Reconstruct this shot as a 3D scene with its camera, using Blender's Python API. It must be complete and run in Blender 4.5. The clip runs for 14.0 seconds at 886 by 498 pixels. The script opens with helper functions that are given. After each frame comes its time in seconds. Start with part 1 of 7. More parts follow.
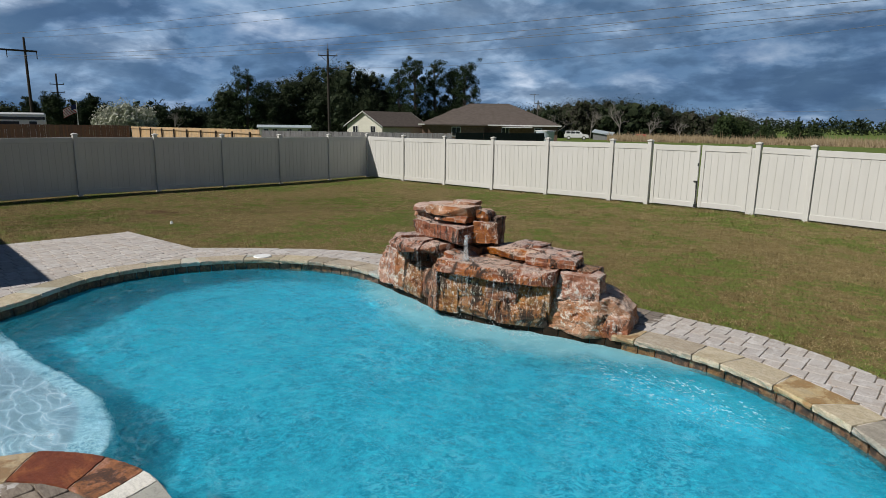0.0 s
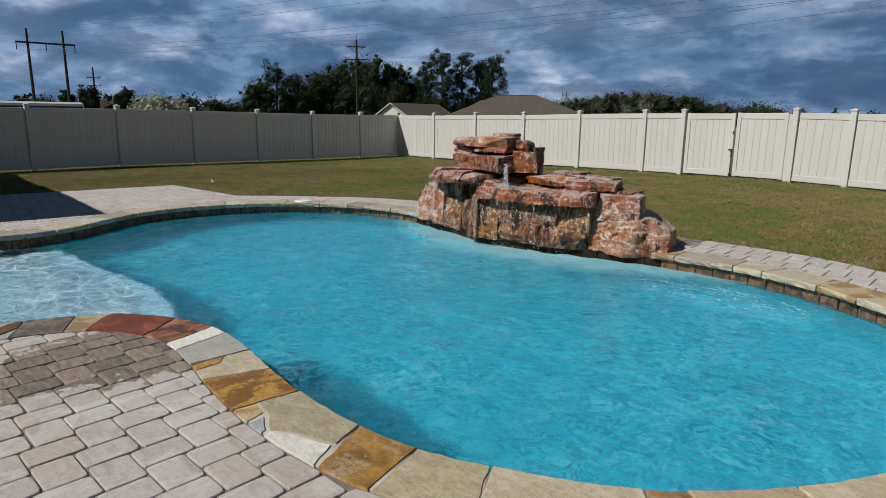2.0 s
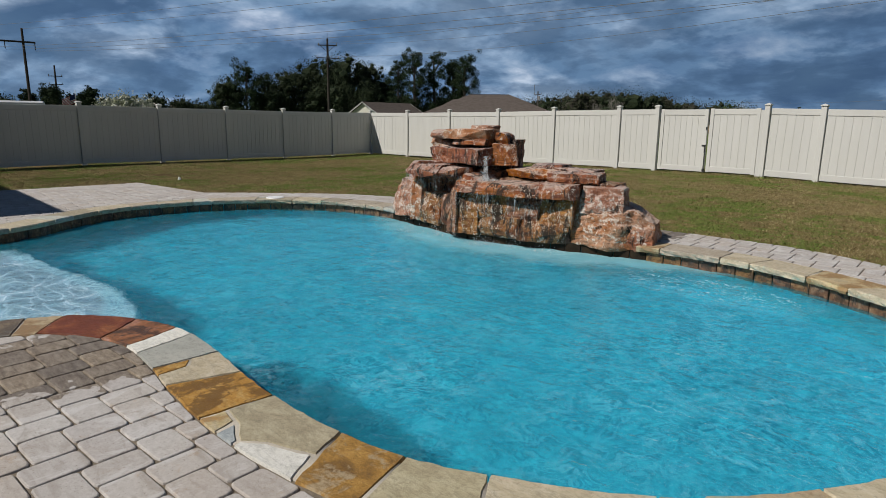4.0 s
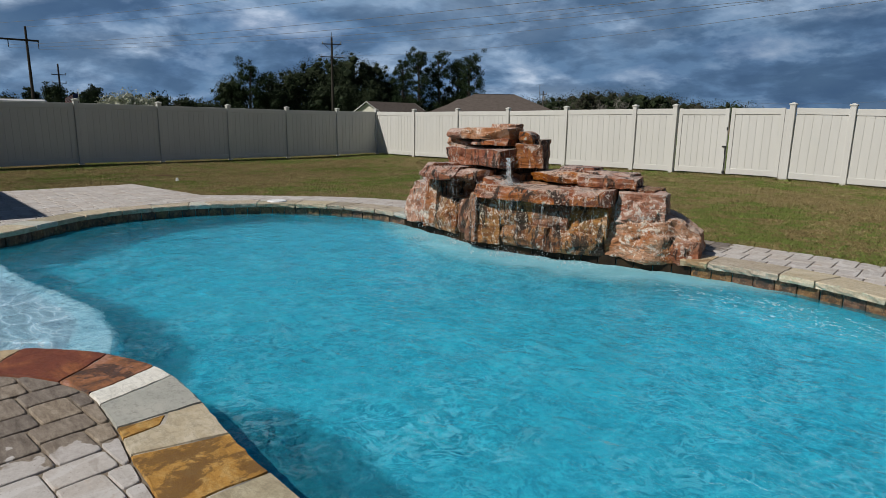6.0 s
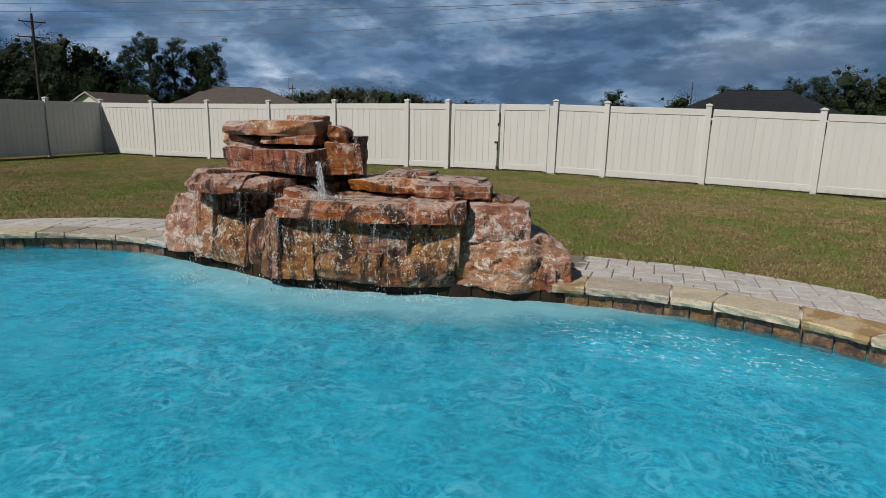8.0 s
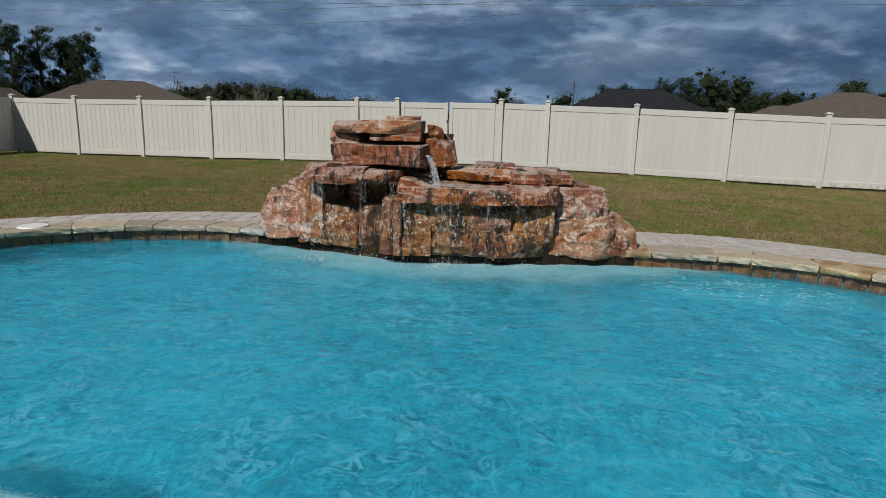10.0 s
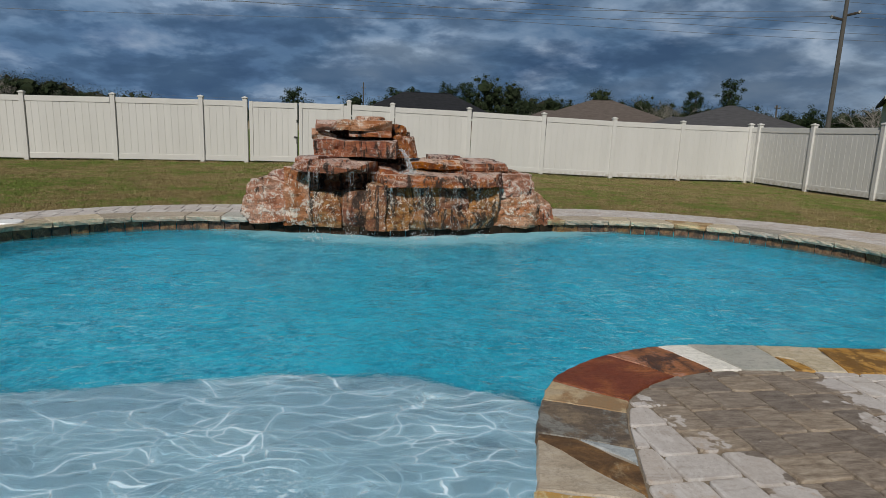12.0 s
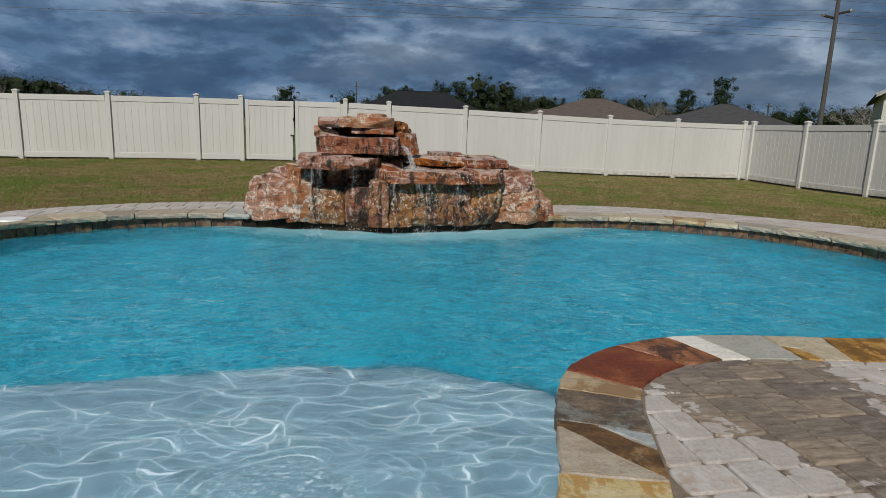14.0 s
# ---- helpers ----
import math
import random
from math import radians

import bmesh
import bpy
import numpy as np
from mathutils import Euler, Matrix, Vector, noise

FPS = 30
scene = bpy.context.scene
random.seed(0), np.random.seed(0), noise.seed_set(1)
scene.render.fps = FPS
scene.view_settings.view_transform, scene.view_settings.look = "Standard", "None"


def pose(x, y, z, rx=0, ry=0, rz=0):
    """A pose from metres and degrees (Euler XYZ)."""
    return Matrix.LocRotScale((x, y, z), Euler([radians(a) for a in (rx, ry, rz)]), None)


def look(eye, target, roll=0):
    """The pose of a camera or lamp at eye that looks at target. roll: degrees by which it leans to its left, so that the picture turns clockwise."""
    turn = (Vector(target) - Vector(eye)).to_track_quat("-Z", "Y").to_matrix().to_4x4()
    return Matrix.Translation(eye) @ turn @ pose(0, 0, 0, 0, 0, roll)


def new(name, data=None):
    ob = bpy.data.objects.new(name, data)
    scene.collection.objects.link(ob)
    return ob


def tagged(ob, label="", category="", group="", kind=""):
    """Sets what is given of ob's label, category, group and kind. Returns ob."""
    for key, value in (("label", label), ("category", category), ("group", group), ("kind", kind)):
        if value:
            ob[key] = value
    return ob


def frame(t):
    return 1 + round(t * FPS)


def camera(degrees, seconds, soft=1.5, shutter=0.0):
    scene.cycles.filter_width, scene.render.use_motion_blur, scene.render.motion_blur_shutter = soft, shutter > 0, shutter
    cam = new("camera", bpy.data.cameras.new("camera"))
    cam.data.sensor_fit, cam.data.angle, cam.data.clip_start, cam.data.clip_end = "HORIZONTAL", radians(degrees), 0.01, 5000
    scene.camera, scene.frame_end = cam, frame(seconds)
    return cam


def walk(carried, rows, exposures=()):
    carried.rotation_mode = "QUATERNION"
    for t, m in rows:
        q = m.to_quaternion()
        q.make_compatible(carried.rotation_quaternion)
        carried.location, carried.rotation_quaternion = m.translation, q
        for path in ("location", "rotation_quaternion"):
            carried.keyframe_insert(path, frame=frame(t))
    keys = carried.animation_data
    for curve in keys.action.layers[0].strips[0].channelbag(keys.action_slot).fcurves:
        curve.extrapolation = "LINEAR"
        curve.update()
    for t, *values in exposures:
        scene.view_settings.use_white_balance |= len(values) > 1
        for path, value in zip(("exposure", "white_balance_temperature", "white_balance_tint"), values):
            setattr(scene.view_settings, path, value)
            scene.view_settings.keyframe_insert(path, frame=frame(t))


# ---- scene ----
# ---- the camera ----
cam = camera(71.2, 14.0, soft=0.6)
PATH = [
    (0, (0.095, -0.144, 2.365), (-1.326, 1.205, 1.965), 0.8),
    (0.5, (0.092, -0.142, 2.379), (-1.322, 1.213, 1.976), 0.8),
    (1, (0.243, -0.326, 2.27), (-1.174, 1.029, 1.872), 0.9),
    (1.5, (0.271, -0.424, 1.914), (-1.193, 0.877, 1.51), 0.7),
    (2, (0.215, -0.468, 1.621), (-1.26, 0.819, 1.209), 0.7),
    (2.5, (0.146, -0.486, 1.562), (-1.333, 0.795, 1.149), 0.7),
    (3, (0.131, -0.456, 1.547), (-1.356, 0.816, 1.136), 0.6),
    (3.5, (0.082, -0.414, 1.532), (-1.388, 0.879, 1.123), 0.7),
    (3.7, (0.057, -0.391, 1.529), (-1.363, 0.956, 1.119), 0.6),
    (5.8, (-0.481, -0.156, 1.516), (-1.892, 1.199, 1.102), 0.7),
    (6, (-0.562, -0.032, 1.502), (-1.986, 1.311, 1.09), 0.8),
    (6.5, (-0.874, 0.295, 1.483), (-2.157, 1.772, 1.068), 0.9),
    (7, (-1.268, 0.695, 1.456), (-2.144, 2.446, 1.048), 1.3),
    (7.5, (-1.644, 0.962, 1.454), (-2.448, 2.747, 1.044), 1.2),
    (8, (-1.957, 0.931, 1.453), (-2.756, 2.718, 1.042), 1.3),
    (8.5, (-2.344, 0.538, 1.456), (-3.145, 2.324, 1.046), 1.3),
    (8.7, (-2.485, 0.383, 1.463), (-3.29, 2.166, 1.049), 1.2),
    (10.8, (-4.099, -1.322, 1.407), (-4.207, 0.635, 1.007), 1.8),
    (11, (-4.385, -1.57, 1.389), (-4.422, 0.39, 0.993), 1.9),
    (11.5, (-4.768, -1.922, 1.395), (-4.755, 0.038, 0.995), 2.1),
    (12, (-4.895, -1.988, 1.394), (-4.7, -0.037, 1.001), 2.1),
    (12.5, (-4.984, -2.002, 1.397), (-4.765, -0.054, 1.004), 2.0),
    (13, (-4.998, -1.983, 1.368), (-4.781, -0.033, 0.978), 2.1),
    (13.5, (-4.979, -1.978, 1.347), (-4.767, -0.027, 0.961), 2.0),
    (14, (-4.995, -2.025, 1.37), (-4.779, -0.077, 0.974), 2.0),
]
walk(cam, [(t, look(eye, target, roll)) for t, eye, target, roll in PATH], ((0, 0.14), (3, 0.0), (6.5, 0.0), (8.5, -0.08), (11, -0.2), (14, -0.22)))

# ---- light ----
SUN_WAY = Vector((-0.37, -0.92, 1.0)).normalized()
sun_data = bpy.data.lights.new("sun", "SUN")
sun_data.energy, sun_data.angle, sun_data.color = 4.3, radians(0.55), (1.0, 0.955, 0.885)
sun = new("sun", sun_data)
sun.rotation_euler = SUN_WAY.to_track_quat("Z", "Y").to_euler()
sun.location = (-10, -30, 33)

world = bpy.data.worlds.new("sky")
scene.world = world
world.use_nodes = True


def wire(tree, a, out, b, inp):
    tree.links.new(a.outputs[out], b.inputs[inp])


def build_sky(tree):
    """A broken, heavy winter cloud deck over a clear Nishita sky."""
    n = tree.nodes
    n.clear()
    out, back = n.new("ShaderNodeOutputWorld"), n.new("ShaderNodeBackground")
    sky = n.new("ShaderNodeTexSky")
    sky.sky_type, sky.sun_disc = "NISHITA", False
    sky.sun_elevation, sky.sun_rotation = math.asin(SUN_WAY.z), math.atan2(SUN_WAY.x, SUN_WAY.y)
    coord, sep = n.new("ShaderNodeTexCoord"), n.new("ShaderNodeSeparateXYZ")
    wire(tree, coord, "Generated", sep, 0)
    lift = n.new("ShaderNodeMath")
    lift.operation, lift.inputs[1].default_value = "MAXIMUM", 0.0
    wire(tree, sep, "Z", lift, 0)
    add = n.new("ShaderNodeMath")
    add.inputs[1].default_value = 0.42
    wire(tree, lift, 0, add, 0)
    flat = n.new("ShaderNodeVectorMath")
    flat.operation = "DIVIDE"
    three = n.new("ShaderNodeCombineXYZ")
    for k in range(2):
        wire(tree, add, 0, three, k)
    three.inputs[2].default_value = 0.30
    wire(tree, coord, "Generated", flat, 0)
    wire(tree, three, 0, flat, 1)

    def clouds(scale, detail, rough, distort, shift):
        move = n.new("ShaderNodeVectorMath")
        move.inputs[1].default_value = shift
        wire(tree, flat, 0, move, 0)
        tex = n.new("ShaderNodeTexNoise")
        for key, value in (("Scale", scale), ("Detail", detail), ("Roughness", rough), ("Distortion", distort)):
            tex.inputs[key].default_value = value
        wire(tree, move, 0, tex, "Vector")
        return tex

    def ramp(source, stops):
        r = n.new("ShaderNodeValToRGB")
        r.color_ramp.elements.remove(r.color_ramp.elements[1])
        for k, (p, c) in enumerate(stops):
            e = r.color_ramp.elements[0] if k == 0 else r.color_ramp.elements.new(p)
            e.position, e.color = p, (*c, 1)
        wire(tree, source, 0, r, 0)
        return r

    big = clouds(1.9, 10, 0.52, 0.0, (3.1, 0.4, 0.0))
    puff = clouds(3.7, 10, 0.545, 0.15, (0.7, 5.2, 1.0))
    over = clouds(3.7, 10, 0.545, 0.15, (0.7, 5.2, 1.09))
    tone = ramp(big, ((0.36, (0.060, 0.115, 0.212)), (0.47, (0.076, 0.140, 0.240)), (0.57, (0.120, 0.190, 0.295)), (0.68, (0.18, 0.250, 0.345))))
    glow = ramp(puff, ((0.50, (0, 0, 0)), (0.57, (0.040, 0.044, 0.050)), (0.64, (0.115, 0.12, 0.125)), (0.72, (0.26, 0.26, 0.26))))
    # the tops of the heaps catch the sun, their bellies stay dark
    slope = n.new("ShaderNodeMath")
    slope.operation = "SUBTRACT"
    wire(tree, puff, 0, slope, 0)
    wire(tree, over, 0, slope, 1)
    shift = n.new("ShaderNodeMath")
    shift.inputs[1].default_value = 0.5
    wire(tree, slope, 0, shift, 0)
    relief = ramp(shift, ((0.42, (0.76, 0.79, 0.82)), (0.50, (0.96, 0.97, 0.98)), (0.58, (1.30, 1.28, 1.25))))
    moulded = n.new("ShaderNodeMix")
    moulded.data_type, moulded.blend_type = "RGBA", "MULTIPLY"
    moulded.inputs["Factor"].default_value = 1.0
    lit = n.new("ShaderNodeMix")
    lit.data_type, lit.blend_type = "RGBA", "ADD"
    lit.inputs["Factor"].default_value = 0.9
    wire(tree, tone, 0, lit, "A")
    wire(tree, glow, 0, lit, "B")
    clear = n.new("ShaderNodeVectorMath")
    clear.operation = "SCALE"
    clear.inputs["Scale"].default_value = 0.065
    wire(tree, sky, 0, clear, 0)
    gap = ramp(clouds(1.35, 4, 0.5, 0.2, (7.7, 2.1, 4.0)), ((0.24, (0.3, 0.3, 0.3)), (0.33, (1, 1, 1))))
    mix = n.new("ShaderNodeMix")
    mix.data_type = "RGBA"
    wire(tree, gap, 0, mix, "Factor")
    wire(tree, clear, 0, mix, "A")
    wire(tree, lit, 2, moulded, "A")
    wire(tree, relief, 0, moulded, "B")
    wire(tree, moulded, 2, mix, "B")
    # the cloud thins towards the zenith, where the air is clear and deep
    high = ramp(sep, ((0.20, (1, 1, 1)), (0.46, (0.18, 0.215, 0.28))))
    tree.links.new(sep.outputs["Z"], high.inputs[0])
    thin = n.new("ShaderNodeMix")
    thin.data_type, thin.blend_type = "RGBA", "MULTIPLY"
    thin.inputs["Factor"].default_value = 1.0
    wire(tree, mix, 2, thin, "A")
    wire(tree, high, 0, thin, "B")
    wire(tree, thin, 2, back, 0)
    # the cloud is thinner and brighter towards the west
    west = n.new("ShaderNodeMath")
    west.operation = "MULTIPLY_ADD"
    west.inputs[1].default_value, west.inputs[2].default_value = -0.20, 1.12
    wire(tree, sep, "X", west, 0)
    wire(tree, west, 0, back, 1)
    wire(tree, back, 0, out, 0)


build_sky(world.node_tree)

# ---- materials ----
class Nodes:
    """A short way to write a node material."""

    def __init__(self, name):
        self.mat = bpy.data.materials.new(name)
        self.mat.use_nodes = True
        self.t = self.mat.node_tree
        self.t.nodes.clear()
        self.out = self.t.nodes.new("ShaderNodeOutputMaterial")
        self.pos = self.t.nodes.new("ShaderNodeNewGeometry").outputs["Position"]

    def node(self, kind, **links):
        node = self.t.nodes.new("ShaderNode" + kind)
        for key, value in links.items():
            socket = node.inputs[int(key[1:])] if key[0] == "i" and key[1:].isdigit() else node.inputs[key.replace("_", " ")]
            if isinstance(value, bpy.types.NodeSocket):
                self.t.links.new(value, socket)
            else:
                socket.default_value = value
        return node

    def noise(self, scale, detail=4.0, rough=0.55, stretch=None, distort=0.0, vector=None):
        v = vector or self.pos
        if stretch:
            m = self.node("Mapping", Vector=v)
            m.inputs["Scale"].default_value = stretch
            v = m.outputs[0]
        return self.node("TexNoise", Vector=v, Scale=scale, Detail=detail, Roughness=rough, Distortion=distort).outputs[0]

    def ramp(self, fac, *stops):
        r = self.node("ValToRGB", Fac=fac)
        r.color_ramp.elements.remove(r.color_ramp.elements[1])
        for k, (p, c) in enumerate(stops):
            c = (c, c, c) if isinstance(c, (int, float)) else c
            e = r.color_ramp.elements[0] if k == 0 else r.color_ramp.elements.new(p)
            e.position, e.color = p, (*c, 1)
        return r.outputs[0]

    def mix(self, fac, a, b, blend="MIX"):
        m = self.t.nodes.new("ShaderNodeMix")
        m.data_type, m.blend_type = "RGBA", blend
        for key, value in (("Factor", fac), ("A", a), ("B", b)):
            socket = next(s for s in m.inputs if s.name == key and s.enabled)
            if isinstance(value, bpy.types.NodeSocket):
                self.t.links.new(value, socket)
            else:
                socket.default_value = (*value, 1) if isinstance(value, tuple) else value
        return m.outputs[2]

    def math(self, op, a, b=0.0, clamp=False):
        m = self.t.nodes.new("ShaderNodeMath")
        m.operation, m.use_clamp = op, clamp
        for k, value in enumerate((a, b)):
            if isinstance(value, bpy.types.NodeSocket):
                self.t.links.new(value, m.inputs[k])
            else:
                m.inputs[k].default_value = value
        return m.outputs[0]

    def random(self, island=False):
        return self.t.nodes.new("ShaderNodeNewGeometry").outputs["Random Per Island"] if island else self.t.nodes.new("ShaderNodeObjectInfo").outputs["Random"]

    def vary(self, colour, fac, hue=0.0, sat=0.0, val=0.2):
        h = self.node("HueSaturation", Color=colour)
        for key, amount in (("Hue", hue), ("Saturation", sat), ("Value", val)):
            if amount:
                base = 0.5 if key == "Hue" else 1.0
                self.t.links.new(self.node("MapRange", Value=fac, To_Min=base - amount, To_Max=base + amount).outputs[0], h.inputs[key])
        return h.outputs[0]

    def bump(self, height, strength=0.3, distance=0.01, normal=None):
        b = self.node("Bump", Height=height, Strength=strength, Distance=distance)
        if normal:
            self.t.links.new(normal, b.inputs["Normal"])
        return b.outputs[0]

    def finish(self, colour, rough=0.7, normal=None, metal=0.0, spec=0.5, **more):
        p = self.node("BsdfPrincipled")
        for key, value in (("Base Color", colour), ("Roughness", rough), ("Metallic", metal), ("Specular IOR Level", spec), *((k.replace("_", " "), v) for k, v in more.items())):
            if isinstance(value, bpy.types.NodeSocket):
                self.t.links.new(value, p.inputs[key])
            else:
                p.inputs[key].default_value = (*value, 1) if isinstance(value, tuple) and len(value) == 3 else value
        if normal:
            self.t.links.new(normal, p.inputs["Normal"])
        self.t.links.new(p.outputs[0], self.out.inputs[0])
        return self.mat


def surf(name, a, b, scale=4.0, fine=70.0, rough=0.7, bump=0.25, depth=0.004, spread=0.0, island=False, metal=0.0, stretch=None, spec=0.5, dirt=0.25):
    """A weathered surface: two colours in patches, fine grain, and a value that varies from piece to piece."""
    m = Nodes(name)
    patches = m.ramp(m.noise(scale, 5, 0.6, stretch), (0.32, a), (0.68, b))
    grain = m.noise(fine, 4, 0.6, stretch)
    colour = m.mix(dirt, patches, m.ramp(grain, (0.3, tuple(v * 0.55 for v in a)), (0.7, tuple(min(1, v * 1.25) for v in b))))
    if spread:
        colour = m.vary(colour, m.random(island), 0.0, 0.1, spread)
    return m.finish(colour, m.node("MapRange", Value=grain, To_Min=rough - 0.08, To_Max=min(1, rough + 0.1)).outputs[0], m.bump(grain, bump, depth), metal, spec)


def vinyl():
    m = Nodes("cream_vinyl")
    streak = m.noise(1.2, 5, 0.6, (3.0, 3.0, 0.5))
    grain = m.noise(160, 2)
    colour = m.mix(0.5, m.ramp(streak, (0.35, (0.55, 0.545, 0.51)), (0.7, (0.61, 0.605, 0.575))), m.ramp(m.noise(0.35, 3), (0.3, (0.55, 0.545, 0.515)), (0.7, (0.61, 0.605, 0.58))))
    # splashed soil along the foot
    foot = m.math("MULTIPLY", m.ramp(m.node("SeparateXYZ", Vector=m.pos).outputs[2], (0.0, 1.0), (0.16, 0.0)), m.ramp(m.noise(9, 5), (0.42, 0.0), (0.62, 0.7)))
    colour = m.mix(foot, colour, (0.30, 0.25, 0.17))
    return m.finish(m.vary(colour, m.random(), 0, 0.03, 0.02), 0.42, m.bump(grain, 0.05, 0.001), 0, 0.4)


def paver_mat(island):
    m = Nodes("tumbled_paver_far" if island else "tumbled_paver")
    big, mid, fine = m.noise(2.3, 4), m.noise(17, 6, 0.65), m.noise(110, 5, 0.75)
    who = m.random(island)
    base = m.ramp(m.noise(42, 9, 0.80), (0.28, (0.215, 0.185, 0.16)), (0.45, (0.37, 0.34, 0.315)), (0.62, (0.51, 0.48, 0.46)))
    tint = m.ramp(who, (0.0, (0.38, 0.34, 0.31)), (0.22, (0.49, 0.465, 0.45)), (0.5, (0.41, 0.38, 0.37)), (0.72, (0.53, 0.51, 0.495)), (0.9, (0.43, 0.375, 0.33)), (1.0, (0.35, 0.33, 0.32)))
    colour = m.mix(0.5, base, tint)
    # drifts of darker casting skin, tan stains, and pits
    streak = m.noise(9, 6, 0.66, (0.55, 1.7, 1.0), 0.8)
    colour = m.mix(m.ramp(streak, (0.52, 0.0), (0.64, 0.55)), colour, (0.29, 0.255, 0.225))
    colour = m.mix(m.ramp(m.noise(5.5, 7, 0.7, (1.6, 0.7, 1.0), 0.6), (0.53, 0.0), (0.60, 0.55)), colour, (0.56, 0.545, 0.535))
    colour = m.mix(m.math("MULTIPLY", m.ramp(m.noise(11, 6, 0.7), (0.58, 0.0), (0.70, 0.6)), m.ramp(who, (0.35, 0.15), (0.6, 1.0))), colour, (0.37, 0.26, 0.165))
    colour = m.mix(m.math("MULTIPLY", m.ramp(big, (0.48, 0.0), (0.7, 1.0)), 0.22), colour, (0.36, 0.28, 0.21))
    colour = m.mix(m.ramp(fine, (0.33, 0.75), (0.41, 0.0)), colour, (0.17, 0.14, 0.115))
    # water splashed over the tip of the deck, drying from the middle of each paver
    xyz = m.node("SeparateXYZ", Vector=m.pos)
    px, py = xyz.outputs[0], xyz.outputs[1]
    west = m.math("ADD", m.math("ADD", px, 3.75), m.math("MULTIPLY", py, 0.43))
    east = m.math("SUBTRACT", m.math("ADD", -2.95, m.math("MULTIPLY", m.math("MINIMUM", py, 0.1), 0.45)), px)
    south = m.math("MULTIPLY", m.math("ADD", py, 0.62), 0.8)
    far = m.math("MINIMUM", m.math("MINIMUM", west, east), south)
    blot = m.math("MULTIPLY", m.math("SUBTRACT", m.noise(14, 4, 0.55), 0.5), 0.42)
    edge = m.math("ADD", far, blot)
    if not island:
        own = m.node("VectorMath", i0=m.node("TexCoord").outputs["Object"], i1=(1, 1, 0))
        own.operation = "MULTIPLY"
        size = m.node("VectorMath", i0=own.outputs[0])
        size.operation = "LENGTH"
        core = m.math("SUBTRACT", 0.075, size.outputs["Value"], )
        edge = m.math("SUBTRACT", edge, m.math("MULTIPLY", m.math("MAXIMUM", core, -0.09), 1.3))
        edge = m.math("ADD", edge, m.math("MULTIPLY", m.math("SUBTRACT", who, 0.5), 0.12))
    damp = m.ramp(edge, (0.0, 0.0), (0.012, 1.0))
    wet = m.ramp(m.noise(18, 10, 0.80, (0.6, 1.9, 1.0), 0.3), (0.34, (0.085, 0.062, 0.044)), (0.47, (0.180, 0.142, 0.108)), (0.62, (0.30, 0.255, 0.205)))
    wet = m.vary(wet, who, 0.004, 0.10, 0.26)
    colour = m.mix(m.math("MULTIPLY", damp, 0.95), colour, wet)
    rough = m.mix(damp, (0.85, 0.85, 0.85), (0.5, 0.5, 0.5))
    return m.finish(colour, rough, m.bump(fine, 0.6, 0.004, m.bump(mid, 0.35, 0.004)), 0, 0.3)


def stone_mat(name, a, b, c, veins=7.0, rough=0.6, accent=None, dark=0.5):
    """Split flagstone: three colours in drifting layers, specks, and thin darker seams."""
    m = Nodes(name)
    drift = m.noise(veins, 9, 0.74, (1.0, 1.6, 1.0), 0.5)
    spots = m.noise(46, 8, 0.76)
    grain = m.noise(170, 3, 0.7)
    colour = m.ramp(drift, (0.32, a), (0.49, b), (0.64, c))
    if accent:
        blotch = m.noise(veins * 0.55, 10, 0.72, (1.4, 0.9, 1.0), 0.35)
        colour = m.mix(m.ramp(blotch, (0.50, 0.0), (0.545, 0.88)), colour, m.mix(spots, accent, tuple(v * 0.7 for v in accent)))
    seam = m.ramp(m.noise(veins * 0.7, 9, 0.74, (0.6, 2.2, 1.0), 0.4), (0.47, 0.0), (0.495, dark), (0.52, 0.0))
    colour = m.mix(seam, colour, tuple(v * 0.52 for v in b))
    colour = m.mix(m.ramp(spots, (0.50, 0.0), (0.64, 0.65)), colour, tuple(v * 0.55 for v in b))
    colour = m.mix(m.ramp(spots, (0.30, 0.55), (0.40, 0.0)), colour, tuple(min(0.8, v * 1.12 + 0.02) for v in c))
    return m.finish(m.vary(colour, m.random(), 0.008, 0.1, 0.14), m.node("MapRange", Value=spots, To_Min=rough - 0.15, To_Max=rough + 0.2).outputs[0],
                    m.bump(drift, 0.4, 0.012, m.bump(m.math("ADD", grain, spots), 0.35, 0.003)), 0, 0.45)


